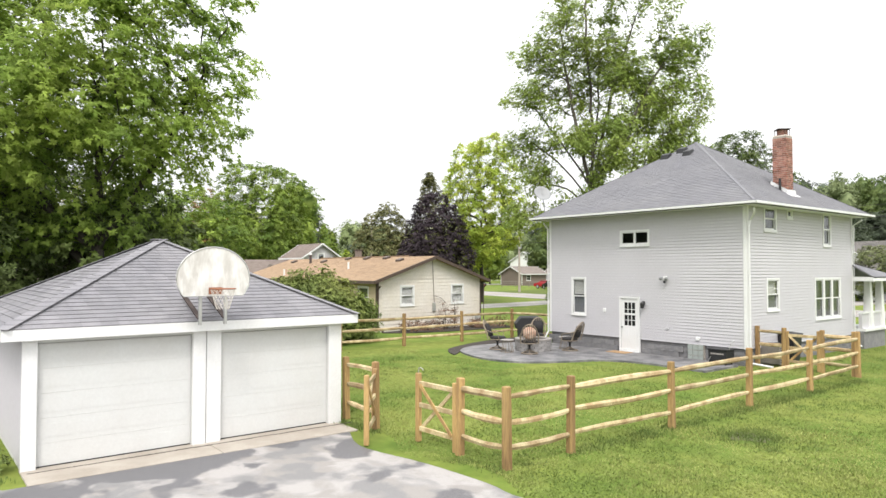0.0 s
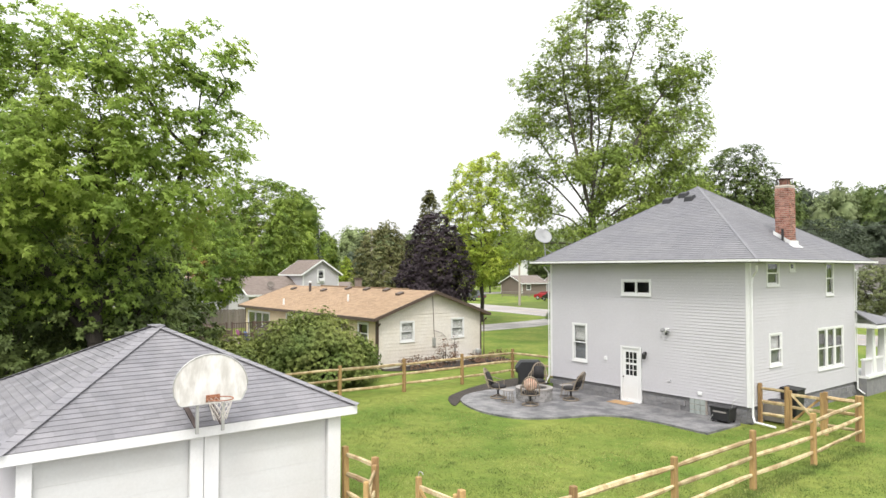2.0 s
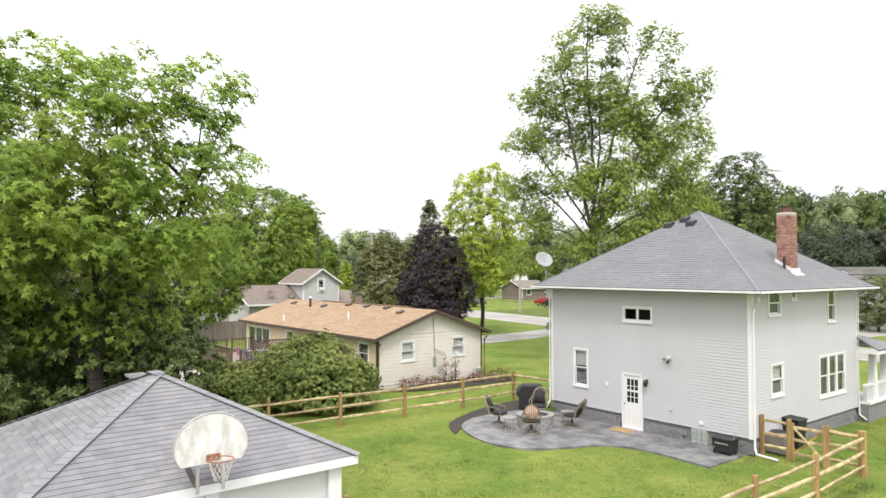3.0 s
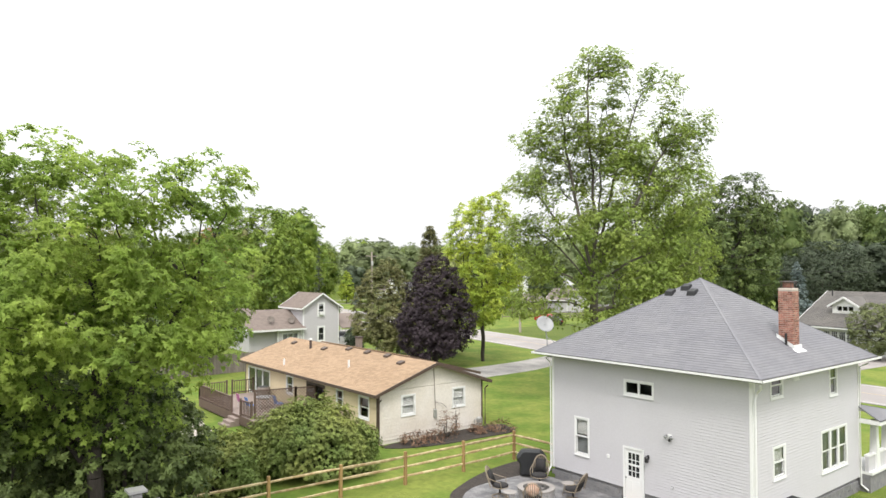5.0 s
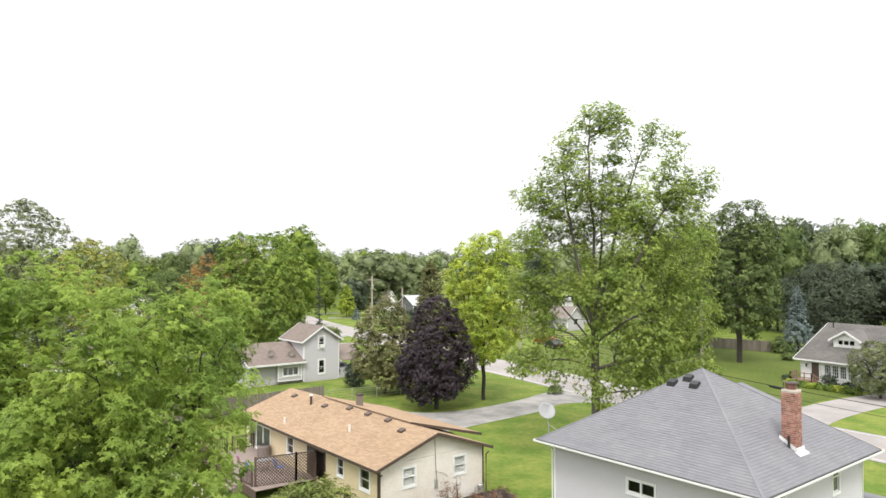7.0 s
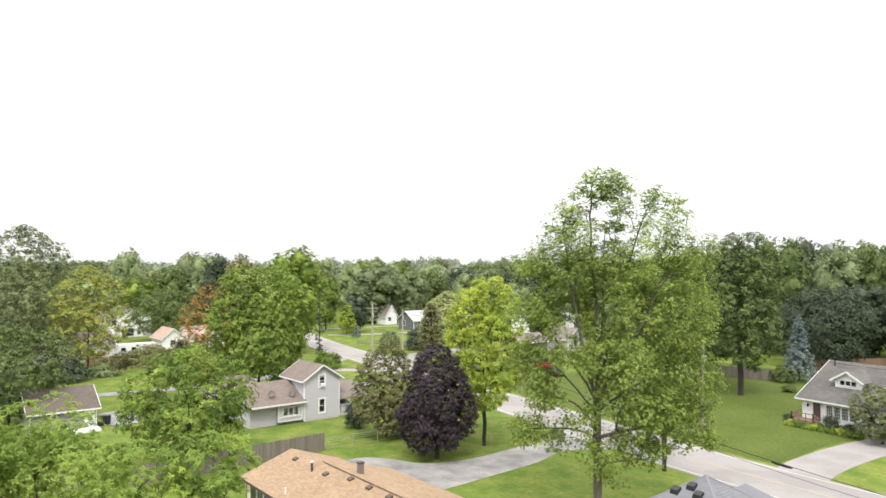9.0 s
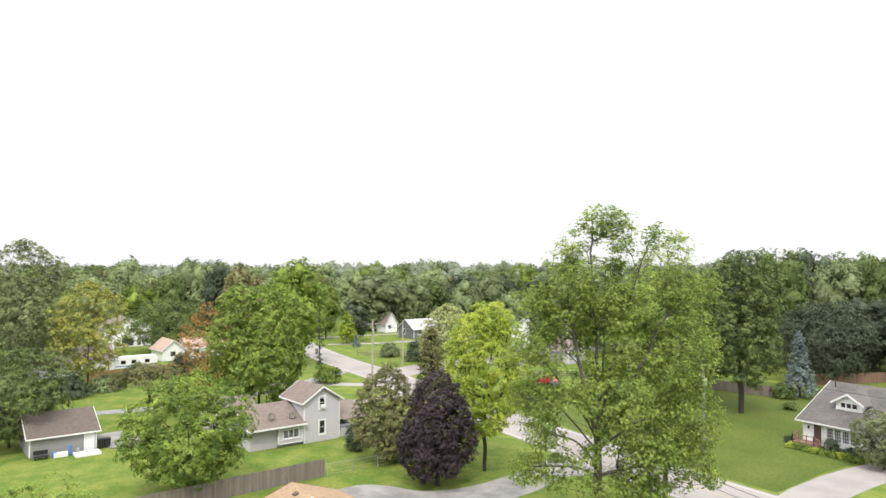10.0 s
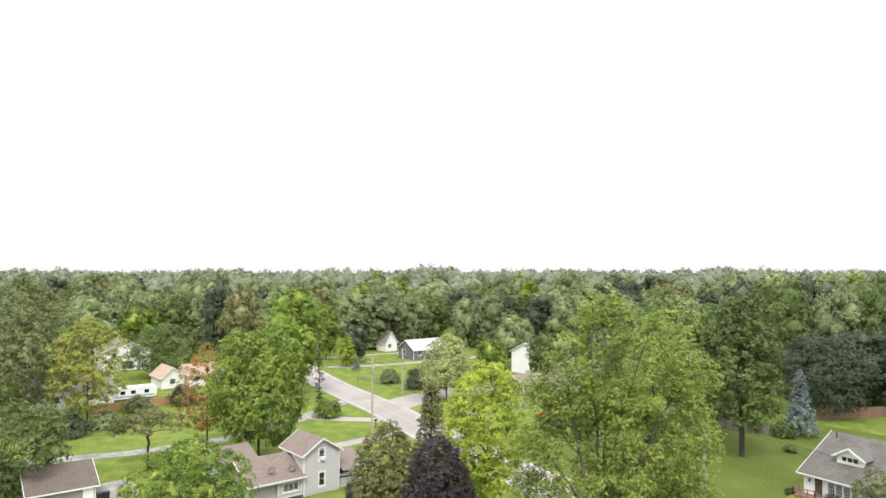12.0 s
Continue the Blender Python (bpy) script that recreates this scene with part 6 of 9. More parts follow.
def far_woods():
    rng = random.Random(5)
    pts, lobes = [], []
    for i in range(1500):
        dep = 400 + 600 * rng.random() ** 1.1
        lat = rng.uniform(-0.85, 0.85) * dep
        x, y = along(lat, dep)
        h = rng.uniform(13, 19) + 8 * noise.noise(Vector((x, y, 0)) * 0.012)
        z = ground_height(x, y)
        w = rng.uniform(5.0, 8.5)
        lobes.append((x, y, z + h * 0.5, w, w, h * 0.5))
        for k in range(9):
            a, e = rng.uniform(0, 6.28), rng.random()
            r = w * math.sqrt(1 - e * e) * 0.85
            pts.append(Vector((x + r * math.cos(a), y + r * math.sin(a), z + h * 0.5 + h * 0.43 * e)))
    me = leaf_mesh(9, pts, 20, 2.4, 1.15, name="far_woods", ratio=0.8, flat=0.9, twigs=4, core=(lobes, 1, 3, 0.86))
    me.materials.append(M["leaf_horizon_hazed"])
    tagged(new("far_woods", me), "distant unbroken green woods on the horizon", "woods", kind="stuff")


far_woods()

# ---- split-rail fences and gates ----
POST_H = 1.46
RAIL_Z = (0.36, 0.80, 1.22)


def post_mesh(seed, w=0.135, h=POST_H):
    rng = random.Random(seed)
    bm = bmesh.new()
    hexa(bm, [(sx * w / 2, sy * w / 2, z) for sx in (-1, 1) for sy in (-1, 1) for z in (-0.12, h - 0.03)])
    bmesh.ops.bevel(bm, geom=bm.edges[:], offset=0.014, segments=1, affect="EDGES")
    for v in bm.verts:
        if v.co.z > h - 0.1:
            v.co.x *= 0.92
            v.co.y *= 0.92
        v.co += Vector((rng.uniform(-1, 1), rng.uniform(-1, 1), 0)) * 0.004
    me = finish(bm, "post")
    me.materials.append(M["fence_post"])
    return me


POSTS = [post_mesh(k) for k in range(3)]


def rail_mesh(bm, a, b, rng, r=0.052):
    """A rough split rail, thin at its ends, not quite straight."""
    a, b = Vector(a), Vector(b)
    d = (b - a).normalized()
    s = d.cross(Vector((0, 0, 1))).normalized()
    u = s.cross(d)
    n, rings = 7, []
    ph, bow = rng.uniform(0, 6.28), rng.uniform(-0.035, 0.02)
    facet = [rng.uniform(0.82, 1.18) for _ in range(6)]
    for i in range(n):
        t = i / (n - 1)
        c = a.lerp(b, t) + s * rng.uniform(-0.006, 0.006) + u * (rng.uniform(-0.006, 0.006) + bow * math.sin(math.pi * t))
        k = (0.72 if i in (0, n - 1) else 1.0) * rng.uniform(0.9, 1.1)
        ring = []
        for j in range(6):
            q = ph + 2 * math.pi * j / 6
            f = k * facet[j]
            ring.append(bm.verts.new(c + s * math.cos(q) * r * 0.8 * f + u * math.sin(q) * r * 1.12 * f))
        rings.append(ring)
    for p, q in zip(rings, rings[1:]):
        for j in range(6):
            bm.faces.new((p[j], p[(j + 1) % 6], q[(j + 1) % 6], q[j]))
    bm.faces.new(rings[0][::-1])
    bm.faces.new(rings[-1])


def rail_fence(posts, label, seed, skip=()):
    rng = random.Random(seed)
    ob = thing("rail_fence", (posts[0][0], posts[0][1], 0), label, "fence", "split-rail fences of the garden")
    for x, y in posts:
        p = piece("post", POSTS[rng.randrange(3)], ob, (x, y, rng.uniform(-0.03, 0.03)), (rng.uniform(-0.012, 0.012), rng.uniform(-0.012, 0.012), rng.uniform(-0.1, 0.1)))
    for i, (p, q) in enumerate(zip(posts, posts[1:])):
        if i in skip:
            continue
        for z in RAIL_Z:
            bm = bmesh.new()
            rail_mesh(bm, (*p, z + rng.uniform(-0.02, 0.02)), (*q, z + rng.uniform(-0.02, 0.02)), rng)
            part("rail", bm, M["fence_rail"], ob)
    return ob


def gate(hinge, free, label, seed, hook=False):
    """A small gate: two stiles, three bars and a crossed brace."""
    rng = random.Random(seed)
    a, b = Vector((*hinge, 0)), Vector((*free, 0))
    d = (b - a).normalized()
    ob = thing("gate", a, label, "gate", "wooden garden gates")
    for p, h in ((a, 1.3), (b, 1.36)):
        bm = bmesh.new()
        beam(bm, p + Vector((0, 0, 0.02)), p + Vector((0, 0, h)), 0.1, 0.1, up=d)
        part("stile", bm, M["fence_post"], ob, bevel=0.012)
    for z in (0.28, 0.74, 1.16):
        bm = bmesh.new()
        beam(bm, a + Vector((0, 0, z)), b + Vector((0, 0, z)), 0.05, 0.09)
        part("bar", bm, M["fence_rail"], ob, bevel=0.008)
    n = d.cross(Vector((0, 0, 1))) * 0.045
    for s, za, zb, m in ((1, 1.14, 0.3, "fence_rail"), (-1, 0.3, 1.14, "fence_post")):
        bm = bmesh.new()
        beam(bm, a + n * s * 0.6 + d * 0.08 + Vector((0, 0, za)), b + n * s * 0.6 - d * 0.08 + Vector((0, 0, zb)), 0.03, 0.075)
        part("brace", bm, M[m], ob, bevel=0.006)
    if hook:
        bm = bmesh.new()
        pts = [b + Vector((0, 0, 1.3))] + [b + Vector((0, 0, 1.42)) + d * 0.07 * (math.cos(t) - 1) + Vector((0, 0, 0.05 * math.sin(t))) for t in (0, 0.8, 1.57, 2.4, 3.14)]
        tube(bm, pts, 0.01, 5)
        part("latch_hoop", bm, M["galvanized"], ob, "bent wire latch hoop")
    return ob


rail_fence([(-9.65, 8.08), (-8.46, 8.13), (-8.50, 9.80), (-8.45, 13.0), (-8.56, 16.52), (-8.55, 19.85), (-8.74, 23.70)], "new split-rail fence of cedar posts and pale rails along the lawn", 61)
rail_fence([(-13.60, 8.02), (-12.38, 8.02)], "short split-rail fence between garage and gateway", 62)
gate((-9.77, 8.08), (-10.88, 8.05), "cedar gate leaf with a crossed brace, closed", 63, hook=True)
gate((-12.26, 7.92), (-11.25, 7.08), "cedar gate leaf with a crossed brace, standing open", 64)
rail_fence([(-25.6, 5.0), (-25.4, 8.1), (-25.2, 11.35), (-25.0, 14.42), (-24.85, 17.58), (-24.75, 20.85), (-24.75, 24.15), (-21.4, 24.35)], "split-rail fence along the back of the garden", 65)
rail_fence([(-11.98, 23.75), (-11.06, 23.75)], "short split-rail fence at the house corner", 66)
rail_fence([(-9.82, 23.75), (-8.86, 23.72)], "short split-rail fence beside the gate", 67)
gate((-10.95, 23.75), (-9.93, 23.75), "cedar gate leaf between house and fence, closed", 68)

# ---- neighbouring houses ----
def gable_house(name, label, x0, x1, y0, y1, eave, ridge, along_x, siding_mat, gable_mat, roof_mat, trim="white_trim", over=0.35,
                course=0.14, windows=(), foundation=0.2, frame_w=0.09):
    """A house with a gabled roof; the ridge runs along x or y. windows: (side, u0, u1, z0, z1, style, lights)."""
    ob = thing(name, ((x0 + x1) / 2, (y0 + y1) / 2, 0), label, "house")
    sides = {"+x": (Wall("x", x1, 1), y0, y1), "-x": (Wall("x", x0, -1), y0, y1), "+y": (Wall("y", y1, 1), x0, x1), "-y": (Wall("y", y0, -1), x0, x1)}
    gables = ("+x", "-x") if along_x else ("+y", "-y")
    holes = {k: [] for k in sides}
    for w in windows:
        holes[w[0]].append(w[1:5])
    for k, (wall, a, b) in sides.items():
        m = M[gable_mat] if k in gables else M[siding_mat]
        ins = 0.15 if k in ("+x", "-x") else 0.0
        wall_core("wall", wall, a + ins, b - ins, 0, eave, holes[k], m, ob)
        hs = [(h[0] - 0.05, h[1] + 0.05, h[2] - 0.05, h[3] + 0.05) for h in holes[k]]
        siding(wall, a, b, foundation, eave, hs, m, ob, course)
        if k in gables:
            mid = (a + b) / 2
            half = (b - a) / 2

            def top(za, zb, mid=mid, half=half):
                f = max(0.0, 1 - (zb - eave) / (ridge - eave))
                return mid - half * f, mid + half * f

            siding(wall, a, b, eave, ridge, hs, m, ob, course, top=top)
            bm = bmesh.new()
            v = [bm.verts.new(wall.p(u, z, o)) for o in (-0.1, 0.0) for u, z in ((a, eave), (b, eave), (mid, ridge - 0.02))]
            bm.faces.new((v[0], v[1], v[2]))
            bm.faces.new((v[3], v[5], v[4]))
            part("gable", bm, m, ob)
        for u in (a, b - 0.1):
            bm = bmesh.new()
            wall.box(bm, u, u + 0.1, foundation, eave, 0.0, 0.035)
            part("corner_trim", bm, M[trim], ob)
    for w in windows:
        window(sides[w[0]][0], *w[1:5], ob, style=w[5], lights=w[6], trim=frame_w, blind=w[7] if len(w) > 7 else 0.0)
    if windows:
        # added unseen block that hides the lit far walls from the windows
        bm = bmesh.new()
        box(bm, x0 + 0.5, x1 - 0.5, y0 + 0.5, y1 - 0.5, 0.1, eave - 0.05)
        part("inner_wall", bm, M["backing_gray"], ob)
    # roof
    if along_x:
        s = (ridge - eave) / ((y1 - y0) / 2)
        e = eave - s * over + 0.04
        r = ridge + 0.04
        ym = (y0 + y1) / 2
        f1 = [(x0 - over, y0 - over, e), (x1 + over, y0 - over, e), (x1 + over, ym, r), (x0 - over, ym, r)]
        f2 = [(x1 + over, y1 + over, e), (x0 - over, y1 + over, e), (x0 - over, ym, r), (x1 + over, ym, r)]
    else:
        s = (ridge - eave) / ((x1 - x0) / 2)
        e = eave - s * over + 0.04
        r = ridge + 0.04
        xm = (x0 + x1) / 2
        f1 = [(x1 + over, y0 - over, e), (x1 + over, y1 + over, e), (xm, y1 + over, r), (xm, y0 - over, r)]
        f2 = [(x0 - over, y1 + over, e), (x0 - over, y0 - over, e), (xm, y0 - over, r), (xm, y1 + over, r)]
    bm = bmesh.new()
    face_slab(bm, f1, 0.1)
    face_slab(bm, f2, 0.1)
    roof = part("roof", bm, M[roof_mat], ob)
    shingles(f1, M[roof_mat], roof, 0.15, 0.33, seed=int(abs(x0) * 7))
    shingles(f2, M[roof_mat], roof, 0.15, 0.33, seed=int(abs(y0) * 7))
    for f in (f1, f2):
        for p, q in ((f[0], f[1]), (f[1], f[2]), (f[3], f[0])):
            bm = bmesh.new()
            beam(bm, Vector(p) - Vector((0, 0, 0.07)), Vector(q) - Vector((0, 0, 0.07)), 0.05, 0.17)
            part("fascia", bm, M[trim], ob)
    ob["f1"], ob["f2"] = [c for p in f1 for c in p], [c for p in f2 for c in p]
    return ob, roof, sides


nb, nb_roof, nb_sides = gable_house(
    "bungalow", "low cream bungalow with a tan shingle roof and brown trim", -49.0, -31.15, 20.25, 27.75, 2.88, 4.14, True, "cream_side", "cream_gable", "shingle_tan", "brown_trim", 0.42, 0.19,
    [("+x", 21.83, 22.65, 1.46, 2.44, "hung", 1, 0.95), ("+x", 25.47, 26.29, 1.50, 2.48, "hung", 1, 0.95),
     ("-y", -33.0, -32.05, 1.3, 2.4, "hung", 1), ("-y", -35.5, -34.85, 1.45, 2.42, "hung", 1), ("-y", -42.1, -41.25, 1.35, 2.42, "hung", 1), ("-y", -48.35, -44.8, 0.66, 2.35, "slide", 3)])

g2, g2_roof, g2_sides = gable_house(
    "gray_house", "old gray two-storey house with a brown roof and white trim", -79.9, -74.3, 37.8, 42.6, 5.02, 6.57, True, "gray_siding_far", "gray_siding_far", "shingle_brown", "white_trim", 0.4, 0.16,
    [("+x", 39.82, 40.52, 3.95, 5.3, "hung", 1), ("+x", 39.82, 40.55, 0.9, 2.45, "hung", 1)], frame_w=0.17)

kh, kh_roof, kh_sides = gable_house(
    "white_bungalow", "white bungalow with a steep dark gray roof and a dormer", -37.5, -24.5, 84.3, 98.1, 3.14, 6.76, True, "white_wall", "white_wall", "shingle_dark", "white_trim", 0.6, 0.16,
    [("-y", -34.64 + 0.88 * k, -33.92 + 0.88 * k, 1.02, 2.42, "hung", 1) for k in range(4)])

# ---- parts and fittings of the neighbouring houses ----
def pipe(parent, x, y, z0, z1, r, m, label, name="vent_pipe"):
    bm = bmesh.new()
    lathe(bm, [(r, z0), (r, z1)], (x, y, 0), 10)
    part(name, bm, M[m], parent, label)


def bungalow_details():
    ym, slope = 24.0, 1.26 / 3.75
    rz = lambda y: 4.18 - abs(y - ym) * slope
    for x, y in ((-33.25, 23.2), (-35.4, 23.7), (-37.7, 23.7), (-40.0, 23.7), (-42.5, 23.2), (-47.2, 23.25)):
        bm = bmesh.new()
        z = rz(y)
        hexa(bm, [(x + sx * 0.22, y + sy * 0.17, z + sy * 0.17 * slope + h) for sx in (-1, 1) for sy in (-1, 1) for h in (0.0, 0.13)])
        part("roof_vent", bm, M["brown_trim"], nb_roof, "brown box roof vent", bevel=0.015)
    pipe(nb, -43.1, 20.5, rz(20.5) - 0.1, rz(20.5) + 0.42, 0.06, "white_trim", "white plastic vent pipe")
    pipe(nb, -36.8, 21.8, rz(21.8) - 0.1, rz(21.8) + 0.42, 0.06, "white_trim", "white plastic vent pipe")
    pipe(nb, -44.1, 23.0, rz(23.0) - 0.1, rz(23.0) + 0.62, 0.09, "rust_dark", "metal flue pipe", "flue")
    bm = bmesh.new()
    lathe(bm, [(0.11, 0), (0.12, 0.07), (0.06, 0.12)], (-44.1, 23.0, rz(23.0) + 0.6), 10)
    part("flue_cap", bm, M["white_trim"], nb, "pale flue cap")
    bm = bmesh.new()
    box(bm, -41.16, -40.8, 24.9, 25.26, 3.5, 4.72)
    ch = part("chimney", bm, M["shingle_brown"], nb, "short brown chimney", bevel=0.01)
    bm = bmesh.new()
    box(bm, -41.2, -40.76, 24.86, 25.3, 4.72, 4.8)
    part("cap", bm, M["rust_dark"], ch)
    # rear wing with its own low roof
    bm = bmesh.new()
    box(bm, -44.0, -36.0, 27.7, 29.4, 0, 2.4)
    part("rear_wing", bm, M["cream_gable"], nb, "cream rear wing")
    f = [(-33.6, 29.8, 2.78), (-44.6, 29.8, 2.78), (-44.6, 24.1, 4.26), (-33.6, 24.1, 4.26)]
    bm = bmesh.new()
    beam(bm, Vector(f[0]) - Vector((0, 0, 0.06)), Vector(f[3]) - Vector((0, 0, 0.06)), 0.05, 0.16)
    part("fascia", bm, M["brown_trim"], nb)
    bm = bmesh.new()
    face_slab(bm, f, 0.06)
    wr = part("wing_roof", bm, M["shingle_tan"], nb, "tan shingle roof over the rear wing")
    shingles([(p[0], p[1], p[2] + 0.002) for p in f], M["shingle_tan"], wr, 0.15, 0.33, seed=91)
    # downpipes, meter, wiring on the gable
    wall = nb_sides["+x"][0]
    for u in (20.2, 27.85):
        bm = bmesh.new()
        tube(bm, [(-30.75, u, 2.5), (-31.0, u, 2.3), (-31.0, u, 0.15), (-30.6, u + 0.1, 0.08)], 0.045, 6)
        part("downspout", bm, M["brown_trim"], nb, "brown downspout")
    bm = bmesh.new()
    tube(bm, [(-31.1, 24.0, 4.0), (-31.05, 24.1, 1.3)], 0.02, 5)
    tube(bm, [(-31.05, 24.1, 1.9), (-31.04, 24.6, 1.75), (-31.04, 24.9, 1.5)], 0.015, 4)
    part("conduit", bm, M["gray_wood"], nb, "gray service conduit")
    bm = bmesh.new()
    wall.box(bm, 24.0, 24.2, 1.0, 1.5, 0.01, 0.12)
    part("meter_box", bm, M["galvanized"], nb, bevel=0.02)
    bm = bmesh.new()
    tube(bm, [(-30.9, 26.9, 0.0), (-30.9, 26.9, 0.55), (-30.9, 27.5, 0.6), (-30.9, 27.5, 0.05)], 0.03, 6)
    lathe(bm, [(0.1, 0.35), (0.14, 0.42), (0.14, 0.62), (0.08, 0.68)], (-30.85, 27.2, 0), 10)
    part("gas_meter", bm, M["galvanized"], nb, "gray gas meter with pipes")
    # door under the eave
    wall = nb_sides["-y"][0]
    bm = bmesh.new()
    wall.box(bm, -39.3, -36.9, 0.62, 2.45, 0.02, 0.05)
    part("door", bm, M["brown_trim"], nb, "dark brown patio door", bevel=0.01)
    bm = bmesh.new()
    for k in range(2):
        wall.box(bm, -39.15 + 1.15 * k, -38.2 + 1.15 * k, 0.77, 2.3, 0.05, 0.06)
    part("door_pane", bm, M["glass"], nb)


def deck():
    ob = thing("deck", (-43.5, 18.6, 0), "brown wooden deck with railing and lattice screens", "deck")
    x0, x1, y0, y1, z = -47.4, -38.0, 16.3, 20.15, 0.62
    me = None
    n = 28
    w = (y1 - y0) / n
    bm = bmesh.new()
    box(bm, -(x1 - x0) / 2, (x1 - x0) / 2, -w / 2 + 0.005, w / 2 - 0.005, -0.035, 0)
    me = finish(bm, "plank")
    me.materials.append(M["deck_floor"])
    for i in range(n):
        piece("plank", me, ob, ((x0 + x1) / 2, y0 + (i + 0.5) * w, z))
    bm = bmesh.new()
    box(bm, x0, x1, y0 - 0.04, y0, 0.1, z)
    part("skirt", bm, M["deck_brown"], ob)

    def railing(a, b, h=0.95):
        a, b = Vector(a), Vector(b)
        d = b - a
        n = max(2, int(d.length / 0.16))
        bm = bmesh.new()
        beam(bm, a + Vector((0, 0, h)), b + Vector((0, 0, h)), 0.1, 0.05)
        beam(bm, a + Vector((0, 0, 0.12)), b + Vector((0, 0, 0.12)), 0.05, 0.07)
        part("rail", bm, M["deck_brown"], ob)
        for k in range(n + 1):
            p = a + d * (k / n)
            bm = bmesh.new()
            wdt = 0.1 if k in (0, n) else 0.04
            beam(bm, p - Vector((0, 0, 0.05)), p + Vector((0, 0, h + (0.1 if k in (0, n) else 0))), wdt, wdt)
            part("baluster" if 0 < k < n else "post", bm, M["deck_brown"], ob)

    railing((x0, y0, z), (-41.6, y0, z))
    railing((x0, y0, z), (x0, 18.2, z))
    railing((x0, 18.6, z), (x0, y1, z))
    railing((-40.2, y0, z), (-38.9, 16.45, z))

    def lattice(a, b, h=1.65):
        a, b = Vector(a), Vector(b)
        d = (b - a)
        L = d.length
        d.normalize()
        for p in (a, b):
            bm = bmesh.new()
            beam(bm, p - Vector((0, 0, 0.5)), p + Vector((0, 0, h + 0.08)), 0.1, 0.1)
            part("post", bm, M["deck_brown"], ob)
        bm = bmesh.new()
        for zz in (0.0, h):
            beam(bm, a + Vector((0, 0, zz)), b + Vector((0, 0, zz)), 0.06, 0.07)
        step = 0.19
        nrm = d.cross(Vector((0, 0, 1))) * 0.008
        for s in (1, -1):
            k = -h
            while k < L:
                u0, u1 = max(k, 0), min(k + h, L)
                if u1 - u0 > 0.05:
                    za, zb = (u0 - k), (u1 - k)
                    if s < 0:
                        za, zb = h - za, h - zb
                    beam(bm, a + d * u0 + nrm * s + Vector((0, 0, za)), a + d * u1 + nrm * s + Vector((0, 0, zb)), 0.01, 0.045)
                k += step
        part("lattice", bm, M["deck_brown"], ob, "brown diagonal lattice screen")

    lattice((-38.8, 16.6, z), (-38.35, 19.0, z))
    lattice((-38.35, 19.0, z), (-38.05, 20.15, z))
    for k in range(3):
        bm = bmesh.new()
        box(bm, -41.5, -40.3, y0 - 0.3 * (k + 1), y0 - 0.3 * k, 0.0, z - 0.17 * (k + 1) + 0.02)
        part("step", bm, M["deck_floor"], ob, bevel=0.01)
    # what stands on it
    c = thing("air_conditioner", (-44.6, 19.7, z), "round gray air conditioner on the deck", "air conditioner")
    bm = bmesh.new()
    lathe(bm, [(0.42, 0), (0.44, 0.05), (0.44, 0.72), (0.40, 0.8)], (-44.6, 19.7, z), 16)
    part("housing", bm, M["gray_wood"], c, smooth=False)
    bm = bmesh.new()
    lathe(bm, [(0.36, 0), (0.34, 0.04), (0.05, 0.05)], (-44.6, 19.7, z + 0.8), 16)
    part("grille", bm, M["black_metal"], c)
    t = thing("patio_table", (-41.6, 18.4, z), "round glass garden table on the deck", "table")
    bm = bmesh.new()
    lathe(bm, [(0.55, 0.68), (0.57, 0.7), (0.55, 0.72)], (-41.6, 18.4, z), 20)
    part("tabletop", bm, M["dish_gray"], t)
    for k in range(4):
        bm = bmesh.new()
        a = k * 1.571 + 0.6
        tube(bm, [(-41.6 + 0.42 * math.cos(a), 18.4 + 0.42 * math.sin(a), z), (-41.6 + 0.3 * math.cos(a), 18.4 + 0.3 * math.sin(a), z + 0.69)], 0.02, 6)
        part("leg", bm, M["galvanized"], t)
    for x, y, m, lab in ((-42.6, 17.4, "pink_plastic", "pink plastic garden chair on the deck"), (-41.0, 17.3, "blue_plastic", "blue striped garden chair on the deck"), (-40.4, 18.9, "blue_plastic", "blue striped garden chair on the deck")):
        ch = thing("garden_chair", (x, y, z), lab, "chair", "chairs on the deck")
        bm = bmesh.new()
        box(bm, x - 0.24, x + 0.24, y - 0.24, y + 0.24, z + 0.38, z + 0.42)
        part("seat", bm, M[m], ch, bevel=0.015)
        bm = bmesh.new()
        hexa(bm, [(x + sx * 0.24, y - 0.22 - (0.12 if zz > 0.5 else 0) - dy, z + zz) for sx in (-1, 1) for dy in (0, 0.03) for zz in (0.42, 0.92)])
        part("backrest", bm, M[m], ch, bevel=0.01)
        for sx in (-1, 1):
            for sy in (-1, 1):
                bm = bmesh.new()
                beam(bm, (x + sx * 0.21, y + sy * 0.21, z), (x + sx * 0.21, y + sy * 0.21, z + 0.38), 0.03, 0.03)
                part("leg", bm, M["galvanized"], ch)


